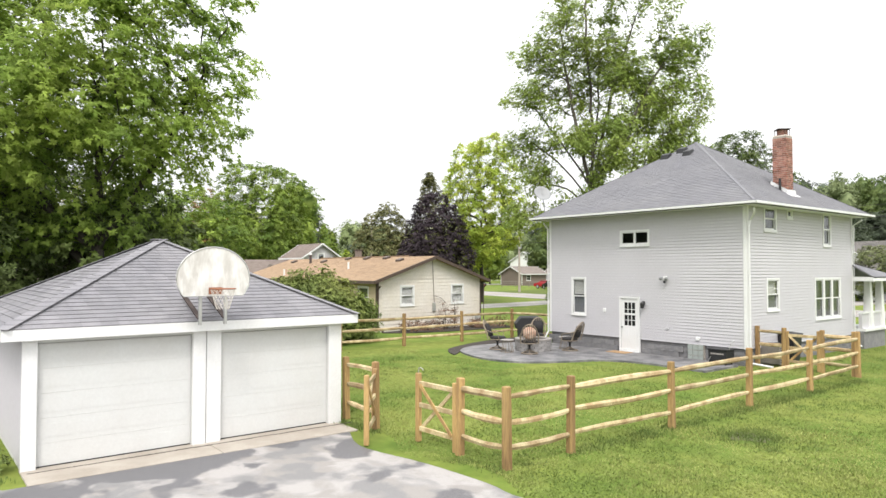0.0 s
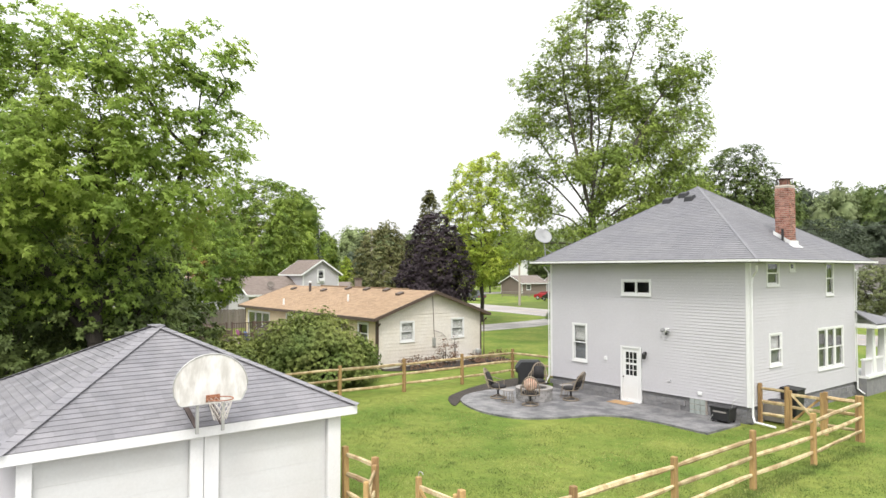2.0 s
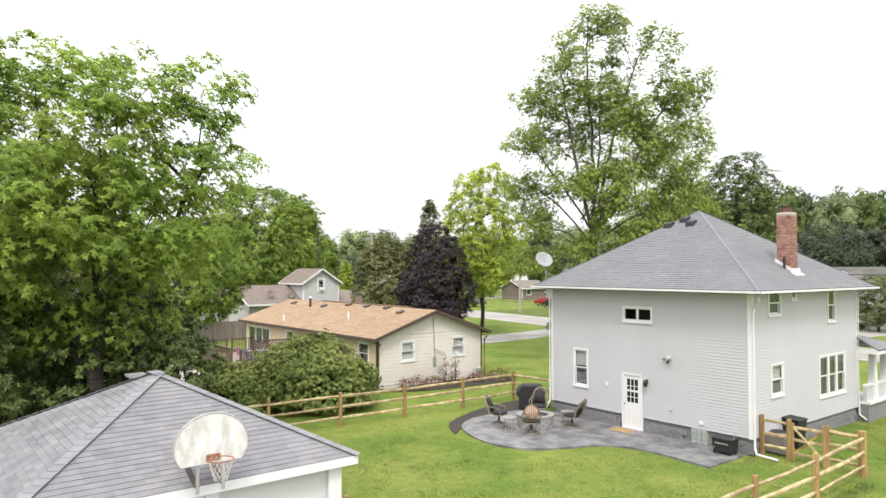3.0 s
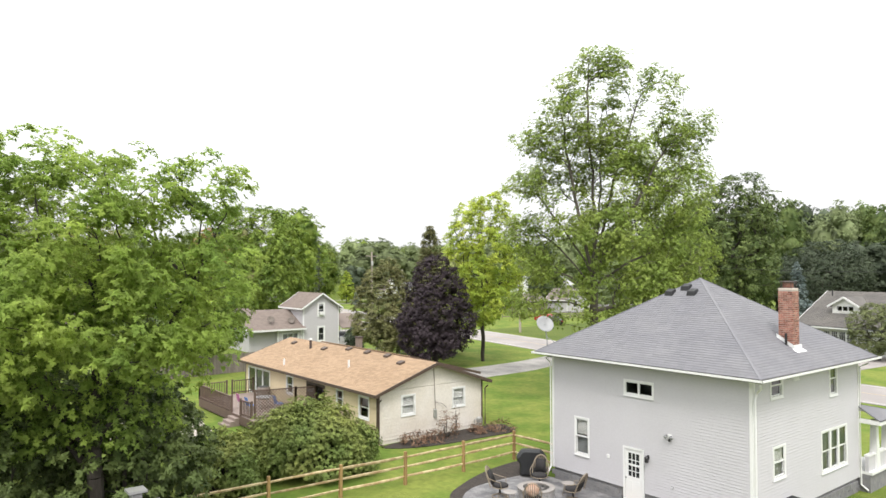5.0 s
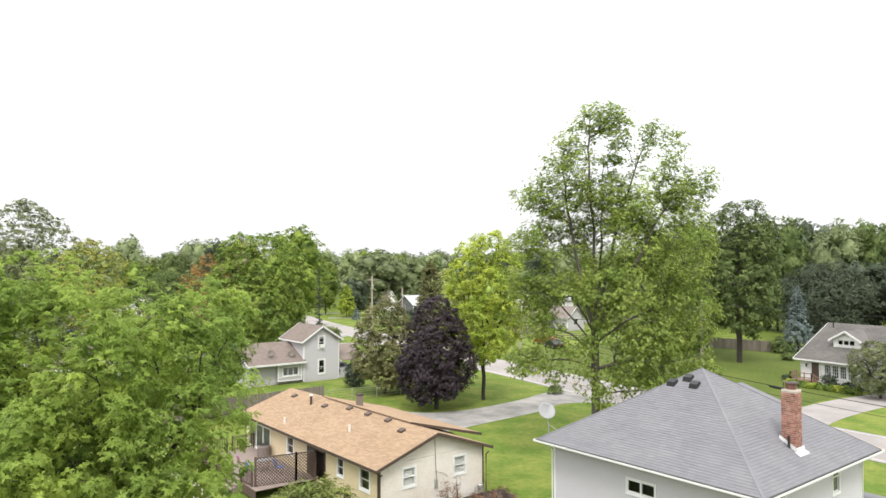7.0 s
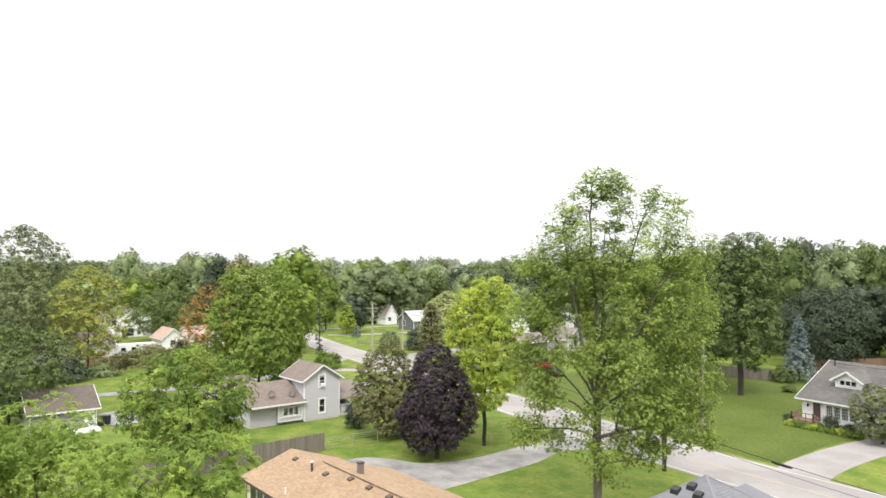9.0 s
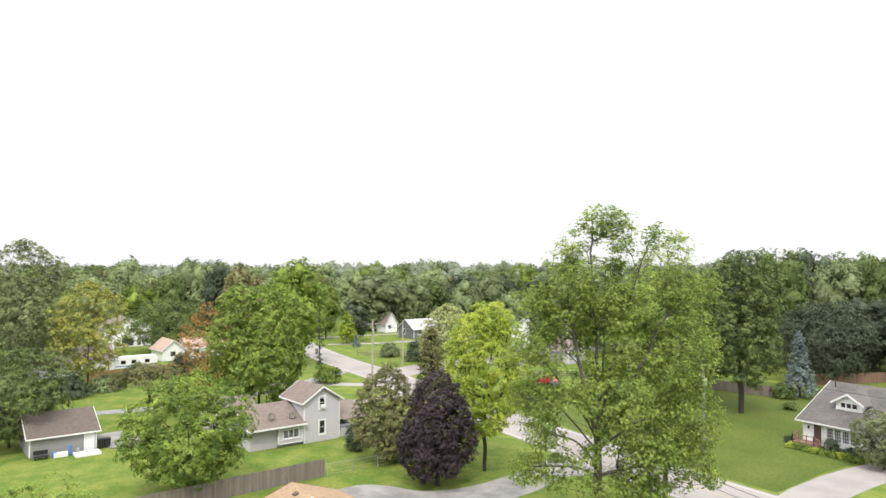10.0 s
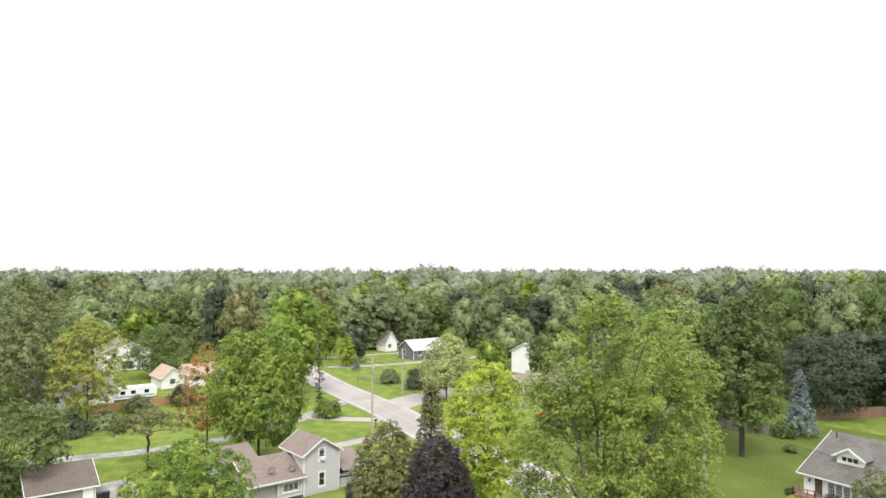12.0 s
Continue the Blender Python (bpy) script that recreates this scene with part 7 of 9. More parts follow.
def gray_house_details():
    x = -74.3
    # low wing with a bay, its own roof
    bm = bmesh.new()
    box(bm, -81.0, x - 0.5, 31.3, 38.1, 0, 2.45)
    part("wing", bm, M["gray_siding_far"], g2, "low gray side wing")
    w = Wall("x", x - 0.5, 1)
    siding(w, 31.3, 38.1, 0.2, 2.45, [], M["gray_siding_far"], g2, 0.16)
    bay = Wall("x", x, 1)
    wall_core("bay", bay, 34.5, 37.6, 0.35, 2.4, [(35.1, 37.15, 0.95, 1.95)], M["gray_siding_far"], g2, 0.6)
    for u in (34.5, 37.5):
        bm = bmesh.new()
        bay.box(bm, u, u + 0.12, 0.35, 2.4, 0, 0.04)
        part("corner_trim", bm, M["white_trim"], g2)
    for z in (0.35, 0.82):
        bm = bmesh.new()
        bay.box(bm, 34.62, 37.5, z, z + 0.1, 0, 0.04)
        part("band_trim", bm, M["white_trim"], g2)
    window(bay, 35.15, 37.1, 1.0, 1.95, g2, "slide", lights=3, trim=0.07)
    f = [(x + 0.45, 30.7, 2.5), (x + 0.45, 38.0, 2.5), (-78.2, 38.0, 4.6), (-78.2, 30.7, 4.6)]
    f2 = [(-82.0, 38.0, 2.5), (-82.0, 30.7, 2.5), (-78.2, 30.7, 4.6), (-78.2, 38.0, 4.6)]
    bm = bmesh.new()
    face_slab(bm, f, 0.1)
    face_slab(bm, f2, 0.1)
    wr = part("wing_roof", bm, M["shingle_brown"], g2, "brown shingle roof of the side wing")
    shingles(f, M["shingle_brown"], wr, 0.16, 0.35, seed=101)
    bm = bmesh.new()
    beam(bm, (x + 0.47, 30.7, 2.43), (x + 0.47, 38.0, 2.43), 0.05, 0.2)
    beam(bm, (x + 0.45, 30.68, 2.43), (-78.2, 30.68, 4.53), 0.05, 0.2)
    part("fascia", bm, M["white_trim"], g2)
    bm = bmesh.new()
    box(bm, -90.0, -82.5, 31.0, 35.5, 0, 2.7)
    part("rear_wing", bm, M["gray_siding_far"], g2)
    bm = bmesh.new()
    face_slab(bm, [(-81.8, 30.6, 2.8), (-81.8, 35.9, 2.8), (-86.3, 35.9, 4.4), (-86.3, 30.6, 4.4)], 0.1)
    face_slab(bm, [(-90.6, 35.9, 2.8), (-90.6, 30.6, 2.8), (-86.3, 30.6, 4.4), (-86.3, 35.9, 4.4)], 0.1)
    part("rear_roof", bm, M["shingle_brown"], g2)
    # porch at the other end
    bm = bmesh.new()
    box(bm, -81.0, x - 0.4, 42.9, 45.8, 0, 0.5)
    part("porch_floor", bm, M["gray_siding_far"], g2)
    bm = bmesh.new()
    face_slab(bm, [(x + 0.5, 42.85, 2.3), (x + 0.5, 46.4, 2.3), (-77.8, 46.4, 3.8), (-77.8, 42.85, 3.8)], 0.1)
    part("porch_roof", bm, M["shingle_brown"], g2, "brown porch roof")
    for px, py in ((x - 0.3, 45.8), (x - 2.5, 45.8), (x - 5, 45.8)):
        bm = bmesh.new()
        beam(bm, (px, py, 0.4), (px, py, 2.3), 0.12, 0.12)
        part("porch_post", bm, M["white_trim"], g2)
    bm = bmesh.new()
    box(bm, x - 0.45, x - 0.35, 43.0, 45.8, 0.5, 1.1)
    part("porch_panel", bm, M["gray_siding_far"], g2)
    bm = bmesh.new()
    box(bm, x - 0.02, x + 0.32, 39.9, 40.44, 3.97, 4.36)
    part("air_conditioner", bm, M["white_trim"], g2, "white window air conditioner", bevel=0.02)
    bm = bmesh.new()
    tube(bm, [(x - 0.05, 37.55, 2.35), (x + 0.08, 37.7, 2.1), (x + 0.08, 37.72, 0.3), (x + 0.4, 37.72, 0.12)], 0.045, 6)
    part("downspout", bm, M["white_trim"], g2, "white downspout")
    for y, z in ((34.0, 3.2), (36.6, 2.95)):
        d = thing("satellite_dish", (x - 0.9, y, z), "gray satellite dish on the brown roof", "satellite dish")
        bm = bmesh.new()
        tube(bm, [(x - 0.9, y, z - 0.2), (x - 0.8, y, z + 0.35)], 0.03, 5)
        part("mast", bm, M["galvanized"], d)
        bm = bmesh.new()
        lathe(bm, [(0.01, 0), (0.3, 0.05), (0.42, 0.12), (0.3, 0.03), (0.01, -0.02)], n=16, cap=False)
        bm.transform(Matrix.Translation((x - 0.75, y, z + 0.45)) @ Vector((0.8, -0.2, 0.4)).to_track_quat("Z", "Y").to_matrix().to_4x4())
        part("dish", bm, M["gray_wood"], d, smooth=True)


def white_house_details():
    y = 84.3
    wall = kh_sides["-y"][0]
    bm = bmesh.new()
    wall.box(bm, -36.15, -35.25, 0.5, 2.5, 0.02, 0.08)
    part("door", bm, M["brown_trim"], kh, "dark brown front door", bevel=0.01)
    for k in range(4):
        u = -34.64 + 0.88 * k
        bm = bmesh.new()
        for f in (1 / 3, 2 / 3):
            wall.box(bm, u + 0.72 * f - 0.016, u + 0.72 * f + 0.016, 1.02, 2.42, -0.02, 0.03)
        for z in (1.37, 2.07):
            wall.box(bm, u, u + 0.72, z - 0.016, z + 0.016, -0.02, 0.028)
        part("glazing_bar", bm, M["white_trim"], kh, "white window bars")
    bm = bmesh.new()
    wall.box(bm, -36.3, -36.15, 0.5, 2.6, 0.02, 0.09)
    wall.box(bm, -35.25, -35.1, 0.5, 2.6, 0.02, 0.09)
    part("door_frame", bm, M["white_trim"], kh)
    bm = bmesh.new()
    lathe(bm, [(0.06, 0), (0.1, 0.05), (0.1, 0.3), (0.03, 0.4)], (-36.75, y - 0.15, 1.95), 8)
    part("wall_lamp", bm, M["black_metal"], kh)
    # dormer
    dy, x0, x1, zb, ze, zr = 86.5, -34.83, -31.83, 4.0, 5.33, 6.22
    d = Wall("y", dy, -1)
    holes = [(-34.28, -33.68, 4.62, 5.2), (-33.63, -33.03, 4.62, 5.2), (-32.98, -32.38, 4.62, 5.2)]
    wall_core("dormer", d, x0, x1, zb, ze, [(-34.28, -32.38, 4.62, 5.2)], M["white_wall"], kh, 0.2)
    for u in (-33.655, -33.005):
        bm = bmesh.new()
        d.box(bm, u - 0.025, u + 0.025, 4.62, 5.2, -0.1, 0.0)
        part("mullion", bm, M["white_wall"], kh)
    bm = bmesh.new()
    v = [bm.verts.new(p) for p in ((x0, dy, ze), (x1, dy, ze), ((x0 + x1) / 2, dy, zr))]
    v += [bm.verts.new(p) for p in ((x0, dy + 0.2, ze), (x1, dy + 0.2, ze), ((x0 + x1) / 2, dy + 0.2, zr))]
    bm.faces.new(v[:3])
    bm.faces.new(v[:2:-1])
    part("dormer_gable", bm, M["white_wall"], kh)
    for xx in (x0, x1 - 0.1):
        bm = bmesh.new()
        box(bm, xx, xx + 0.1, dy + 0.15, dy + 3.0, zb, ze)
        part("dormer_cheek", bm, M["white_wall"], kh)
    for h in holes:
        window(d, *h, kh, "fixed", trim=0.04)
    xm = (x0 + x1) / 2
    fl = [(x0 - 0.4, dy + 4.5, ze - 0.2), (x0 - 0.4, dy - 0.4, ze - 0.2), (xm, dy - 0.4, zr + 0.06), (xm, dy + 4.5, zr + 0.06)]
    fr = [(x1 + 0.4, dy - 0.4, ze - 0.2), (x1 + 0.4, dy + 4.5, ze - 0.2), (xm, dy + 4.5, zr + 0.06), (xm, dy - 0.4, zr + 0.06)]
    bm = bmesh.new()
    face_slab(bm, fl, 0.08)
    face_slab(bm, fr, 0.08)
    dr = part("dormer_roof", bm, M["shingle_dark"], kh, "dark shingle dormer roof")
    bm = bmesh.new()
    beam(bm, Vector(fl[1]) - Vector((0, 0, 0.05)), Vector(fl[2]) - Vector((0, 0, 0.05)), 0.06, 0.2)
    beam(bm, Vector(fr[0]) - Vector((0, 0, 0.05)), Vector(fr[3]) - Vector((0, 0, 0.05)), 0.06, 0.2)
    part("dormer_trim", bm, M["white_trim"], dr)
    bm = bmesh.new()
    box(bm, -29.9, -29.2, 90.0, 90.7, 5.5, 7.6)
    part("chimney", bm, M["brick"], kh, "red brick chimney", bevel=0.02)
    pipe(kh, -36.9, 90.2, 6.0, 6.95, 0.07, "black_metal", "black roof vent pipe")
    # the house stands slightly askew to the garden plots, along the street
    turn = Matrix.Rotation(radians(-8), 4, "Z")
    corner = Vector((-37.5, 84.3, 0))
    kh.location = corner + turn @ (kh.location - corner)
    kh.rotation_euler = (0, 0, radians(-8))
    # steps and rail
    st = thing("front_steps", (-37.0, 83.4, 0), "red-stained wooden steps with a rail", "steps")
    bm = bmesh.new()
    box(bm, -38.0, -35.6, 82.6, 84.2, 0, 0.5)
    part("landing", bm, M["red_stain"], st)
    for k in range(2):
        bm = bmesh.new()
        box(bm, -35.6 + 0.3 * k, -35.3 + 0.3 * k, 82.6, 84.0, 0, 0.34 - 0.16 * k)
        part("step", bm, M["red_stain"], st)
    for a, b in (((-38.0, 82.6, 0.5), (-35.6, 82.6, 0.5)), ((-35.6, 82.6, 0.5), (-34.9, 82.6, 0.15)), ((-38.0, 82.6, 0.5), (-38.0, 84.2, 0.5))):
        a, b = Vector(a), Vector(b)
        bm = bmesh.new()
        for h in (0.35, 0.85):
            beam(bm, a + Vector((0, 0, h)), b + Vector((0, 0, h)), 0.08, 0.08)
        part("rail", bm, M["red_stain"], st)
        for k in range(4):
            bm = bmesh.new()
            p = a.lerp(b, k / 3)
            beam(bm, p, p + Vector((0, 0, 0.95)), 0.09, 0.09)
            part("baluster", bm, M["red_stain"], st)


def far_house(name, label, x0, x1, y0, y1, eave, ridge, ax, wall_m, roof_m, wins):
    ob, roof, sides = gable_house(name, label, x0, x1, y0, y1, eave, ridge, ax, wall_m, wall_m, roof_m, "white_trim", 0.4, 0.25, wins)
    return ob


bungalow_details()
deck()
gray_house_details()
white_house_details()
far_house("shed", "long gray shed with a brown roof and a white door", -94.5, -86.8, 11.3, 17.95, 2.4, 4.3, False, "shed_siding", "shingle_umber", [])
far_house("far_house", "gray ranch house with a pale roof beyond the street", -173.0, -165.0, 120.0, 132.0, 3.0, 5.6, False, "dark_gray_wall", "roof_pale", [("+x", 121.5, 123.0, 1.2, 2.6, "hung", 1), ("+x", 126, 128, 1.2, 2.6, "hung", 2), ("-y", -171.0, -169.2, 1.2, 2.7, "hung", 1)])
far_house("far_house", "tall white house behind trees beyond the street", -130.0, -120.0, 126.3, 139.5, 5.6, 8.0, False, "white_wall", "roof_pale", [("+x", 128.3, 129.3, 3.6, 5, "hung", 1), ("+x", 132.3, 133.3, 3.6, 5, "hung", 1), ("+x", 129.8, 131.3, 1, 2.4, "hung", 1)])
far_house("far_house", "small pale gray cottage with a gray roof behind trees", -106.0, -100.0, 114.2, 119.8, 3.0, 5.2, True, "gray_siding_far", "gray_wood", [("+x", 116.2, 117.6, 1.2, 2.6, "hung", 1)])
far_house("far_house", "low brown house with a gray roof beyond the street", -110.0, -103.5, 104.0, 111.6, 2.6, 4.1, False, "brown_wall", "gray_wood", [("+x", 105.4, 106.6, 1.1, 2.2, "hung", 1)])
far_house("far_house", "white two-storey house beyond the lane", -206.0, -196.0, 42.0, 54.0, 5.2, 8.0, True, "white_wall", "gray_wood", [("+x", 44, 45.2, 3.3, 4.7, "hung", 1), ("+x", 50, 51.2, 3.3, 4.7, "hung", 1), ("+x", 46.5, 49.5, 0.3, 2.4, "fixed", 1)])
far_house("far_house", "cream house with a terracotta roof", -168.0, -160.0, 46.4, 51.4, 2.6, 4.7, True, "white_wall", "terracotta", [("+x", 48.2, 49.4, 1.0, 2.1, "hung", 1)])
far_house("far_house", "cream house wing with a terracotta roof", -166.0, -159.0, 52.0, 60.0, 2.8, 4.8, False, "white_wall", "terracotta", [("+x", 53.2, 54.4, 1.2, 2.3, "hung", 1), ("+x", 56, 57.2, 1.2, 2.3, "hung", 1)])
far_house("far_house", "pale house behind the golden tree", -158.0, -149.0, 20.0, 34.0, 3.0, 5.5, False, "white_wall", "gray_wood", [("+x", 23, 24.4, 1.2, 2.4, "hung", 1), ("+x", 29, 30.4, 1.2, 2.4, "hung", 1)])
far_house("far_house", "white cottage with a gray roof far along the street", -193.0, -187.5, 125.0, 129.5, 3.0, 6.4, True, "white_wall", "gray_wood", [("+x", 126, 127.2, 1.2, 2.4, "hung", 1)])

# ---- patio furniture ----
def swivel_chair(loc, turn, label, pillow=False):
    """A high-backed wire patio chair on a swivel foot, with cushions."""
    x, y = loc
    ob = thing("patio_chair", (x, y, 0.07), label, "chair", "chairs round the fire pit")
    ob.rotation_euler = (0, 0, radians(turn))
    ob.scale = (1.2, 1.2, 1.15)

    def add(name, bm, m, **k):
        return part(name, bm, M[m], ob, local=True, **k)

    bm = bmesh.new()
    ring = [(0.27 * math.cos(t), 0.27 * math.sin(t), 0.025) for t in np.linspace(0, 2 * math.pi, 21)]
    tube(bm, ring, 0.018, 6)
    for k in range(4):
        a = k * math.pi / 2
        tube(bm, [(0.27 * math.cos(a), 0.27 * math.sin(a), 0.03), (0.1 * math.cos(a), 0.1 * math.sin(a), 0.09), (0, 0, 0.16)], 0.016, 5)
    add("foot", bm, "bronze_metal")
    bm = bmesh.new()
    lathe(bm, [(0.035, 0.12), (0.035, 0.28), (0.1, 0.32), (0.16, 0.34)], n=10)
    add("swivel", bm, "black_metal")
    bm = bmesh.new()
    seat = [(0.27 * math.cos(t), 0.27 * math.sin(t) * 1.0 + 0.02, 0.37) for t in np.linspace(0, 2 * math.pi, 25)]
    tube(bm, seat, 0.014, 5)
    add("seat_frame", bm, "bronze_metal")
    bm = bmesh.new()
    hoop = []
    for k in range(17):
        t = math.pi * k / 16
        u, v = 0.29 * math.cos(t), math.sin(t)
        hoop.append((u, -0.24 - 0.26 * v ** 0.8 * 1.0, 0.38 + 0.66 * v ** 0.7))
    tube(bm, hoop, 0.02, 6)
    add("back_frame", bm, "bronze_metal")
    for k in range(7):
        u = -0.21 + 0.07 * k
        h = math.sqrt(max(0.05, 1 - (u / 0.29) ** 2))
        bm = bmesh.new()
        tube(bm, [(u * 0.8, -0.2, 0.38), (u, -0.30, 0.62), (u, -0.24 - 0.26 * h ** 0.8, 0.38 + 0.66 * h ** 0.7)], 0.012, 4)
        add("spindle", bm, "bronze_metal")
    for s in (-1, 1):
        bm = bmesh.new()
        tube(bm, [(s * 0.29, 0.14, 0.37), (s * 0.32, 0.12, 0.6), (s * 0.32, -0.1, 0.64), (s * 0.28, -0.38, 0.72)], 0.014, 5)
        add("arm", bm, "bronze_metal")
    bm = bmesh.new()
    lathe(bm, [(0.2, 0.36), (0.27, 0.39), (0.28, 0.44), (0.22, 0.48), (0.02, 0.49)], (0, 0.02, 0), 16)
    add("seat_cushion", bm, "cushion", smooth=True)
    if pillow:
        bm = bmesh.new()
        lathe(bm, [(0.02, -0.07), (0.18, -0.05), (0.23, 0), (0.18, 0.05), (0.02, 0.07)], n=14)
        bm.transform(Matrix.Translation((0, -0.15, 0.72)) @ Matrix.Rotation(radians(68), 4, "X"))
        add("pillow", bm, "pillow", smooth=True, label="striped beige throw pillow")
        return ob
    bm = bmesh.new()
    hexa(bm, [(sx * (0.22 if z < 0.6 else 0.17), (-0.19 if z < 0.6 else -0.36) - dy, z) for sx in (-1, 1) for dy in (0, 0.07) for z in (0.46, 0.92)])
    bmesh.ops.bevel(bm, geom=bm.edges[:], offset=0.025, segments=2, affect="EDGES")
    add("back_cushion", bm, "cushion", smooth=True)
    return ob


swivel_chair((-20.95, 19.6), -60, "bronze wire patio chair with black cushions", False)
swivel_chair((-19.05, 19.55), 45, "bronze wire patio chair with a striped pillow, back to the lawn", True)
swivel_chair((-18.75, 21.6), 100, "bronze wire patio chair with black cushions near the wall", False)
swivel_chair((-20.9, 21.9), 215, "bronze wire patio chair with black cushions before the grill", False)


def side_table(x, y):
    ob = thing("side_table", (x, y, 0.07), "small round gray table with thin splayed legs", "table", "side tables on the patio")
    bm = bmesh.new()
    lathe(bm, [(0.27, 0.47), (0.285, 0.485), (0.27, 0.50)], (x, y, 0.07), 18)
    part("tabletop", bm, M["table_top"], ob)
    for k in range(6):
        a = k * math.pi / 3
        bm = bmesh.new()
        tube(bm, [(x + 0.26 * math.cos(a), y + 0.26 * math.sin(a), 0.07), (x + 0.17 * math.cos(a), y + 0.17 * math.sin(a), 0.54)], 0.01, 5)
        part("leg", bm, M["bronze_metal"], ob)
    bm = bmesh.new()
    tube(bm, [(x + 0.26 * math.cos(t), y + 0.26 * math.sin(t), 0.085) for t in np.linspace(0, 2 * math.pi, 17)], 0.009, 5)
    part("foot_ring", bm, M["bronze_metal"], ob)


side_table(-20.05, 19.3)
side_table(-19.35, 22.0)


def fire_pit():
    x, y, r = -19.85, 20.6, 0.74
    ob = thing("fire_pit", (x, y, 0.07), "round fire pit of gray stacked stone blocks", "fire pit")
    rng = random.Random(6)
    kinds = []
    for k in range(3):
        bm = bmesh.new()
        hexa(bm, [(sx * (0.13 if sy < 0 else 0.09), sy * 0.08, sz * 0.052) for sx in (-1, 1) for sy in (-1, 1) for sz in (-1, 1)])
        bmesh.ops.bevel(bm, geom=bm.edges[:], offset=0.01, segments=1, affect="EDGES")
        for v in bm.verts:
            v.co += Vector([rng.uniform(-0.006, 0.006) for _ in range(3)])
        me = finish(bm, "stone")
        me.materials.append(M["pit_stone"])
        kinds.append(me)
    for row in range(4):
        for k in range(17):
            a = 2 * math.pi * (k + 0.5 * (row % 2)) / 17
            piece("stone", kinds[rng.randrange(3)], ob, (x + (r - 0.08) * math.cos(a), y + (r - 0.08) * math.sin(a), 0.125 + row * 0.107), (0, 0, a + math.pi / 2))
    bm = bmesh.new()
    lathe(bm, [(r - 0.2, 0.5), (r + 0.03, 0.5), (r + 0.03, 0.56), (r - 0.2, 0.56), (r - 0.2, 0.5)], (x, y, 0), 28, cap=False)
    part("cap_ring", bm, M["table_top"], ob, "gray capstone ring")
    bm = bmesh.new()
    lathe(bm, [(0.01, 0.12), (r - 0.17, 0.12)], (x, y, 0), 20, cap=False)
    part("ash_bed", bm, M["mulch"], ob)


fire_pit()


def covered_grill():
    x, y = -22.15, 22.7
    ob = thing("covered_grill", (x, y, 0.07), "barbecue grill under a black fitted cover", "grill")
    bm = bmesh.new()
    ax = Vector((0.7, 0.71, 0))
    prof = [(-0.64, 0.66), (-0.68, 0.88), (-0.50, 1.13), (-0.40, 1.2), (0.40, 1.2), (0.50, 1.13), (0.68, 0.88), (0.64, 0.66), (0.54, 0.6), (0.52, 0.05), (-0.52, 0.05), (-0.54, 0.6)]
    nrm = Vector((0.71, -0.7, 0))
    f = []
    for s, k in ((0.32, 0.86), (0.14, 1.0), (-0.14, 1.0), (-0.32, 0.86)):
        f.append([bm.verts.new(Vector((x, y, 0.07)) + ax * u * k + nrm * s + Vector((0, 0, 0.66 + (z - 0.66) * k))) for u, z in prof])
    for a, b in zip(f, f[1:]):
        for i in range(len(prof)):
            j = (i + 1) % len(prof)
            bm.faces.new((a[i], a[j], b[j], b[i]))
    bm.faces.new(f[0])
    bm.faces.new(f[-1][::-1])
    bmesh.ops.recalc_face_normals(bm, faces=bm.faces[:])
    bmesh.ops.bevel(bm, geom=bm.edges[:], offset=0.015, segments=2, affect="EDGES")
    part("cover", bm, M["black_cover"], ob)


covered_grill()


def smoker_box():
    x, y = -12.78, 22.72
    ob = thing("smoker_box", (x, y, 0.07), "black metal smoker box with a handle at the corner", "smoker")
    bm = bmesh.new()
    hexa(bm, [(x + sx * (0.33 if z < 0.3 else 0.36), y + sy * 0.26, z) for sx in (-1, 1) for sy in (-1, 1) for z in (0.14, 0.56)])
    body = part("body", bm, M["black_metal"], ob, bevel=0.02)
    bm = bmesh.new()
    box(bm, x - 0.38, x + 0.38, y - 0.28, y + 0.28, 0.56, 0.62)
    part("lid", bm, M["black_metal"], ob, bevel=0.015)
    bm = bmesh.new()
    box(bm, x - 0.24, x + 0.24, y - 0.275, y - 0.26, 0.42, 0.47)
    part("slot", bm, M["table_top"], ob)
    bm = bmesh.new()
    tube(bm, [(x - 0.36, y - 0.3, 0.1), (x - 0.2, y - 0.34, 0.34)], 0.012, 5)
    tube(bm, [(x + 0.36, y - 0.1, 0.6), (x + 0.42, y - 0.1, 0.85), (x + 0.45, y + 0.05, 0.92)], 0.012, 5)
    part("handle", bm, M["galvanized"], ob, "bent steel handle")
    for sx in (-1, 1):
        for sy in (-1, 1):
            bm = bmesh.new()
            box(bm, x + sx * 0.28 - 0.025, x + sx * 0.28 + 0.025, y + sy * 0.2 - 0.025, y + sy * 0.2 + 0.025, 0.07, 0.15)
            part("leg", bm, M["black_metal"], ob)


smoker_box()
bm = bmesh.new()
box(bm, -17.62, -16.7, 22.45, 23.05, 0.071, 0.085)
solid("door_mat", bm, M["door_mat"], "tan coir door mat before the white door", "door mat", bevel=0.005)


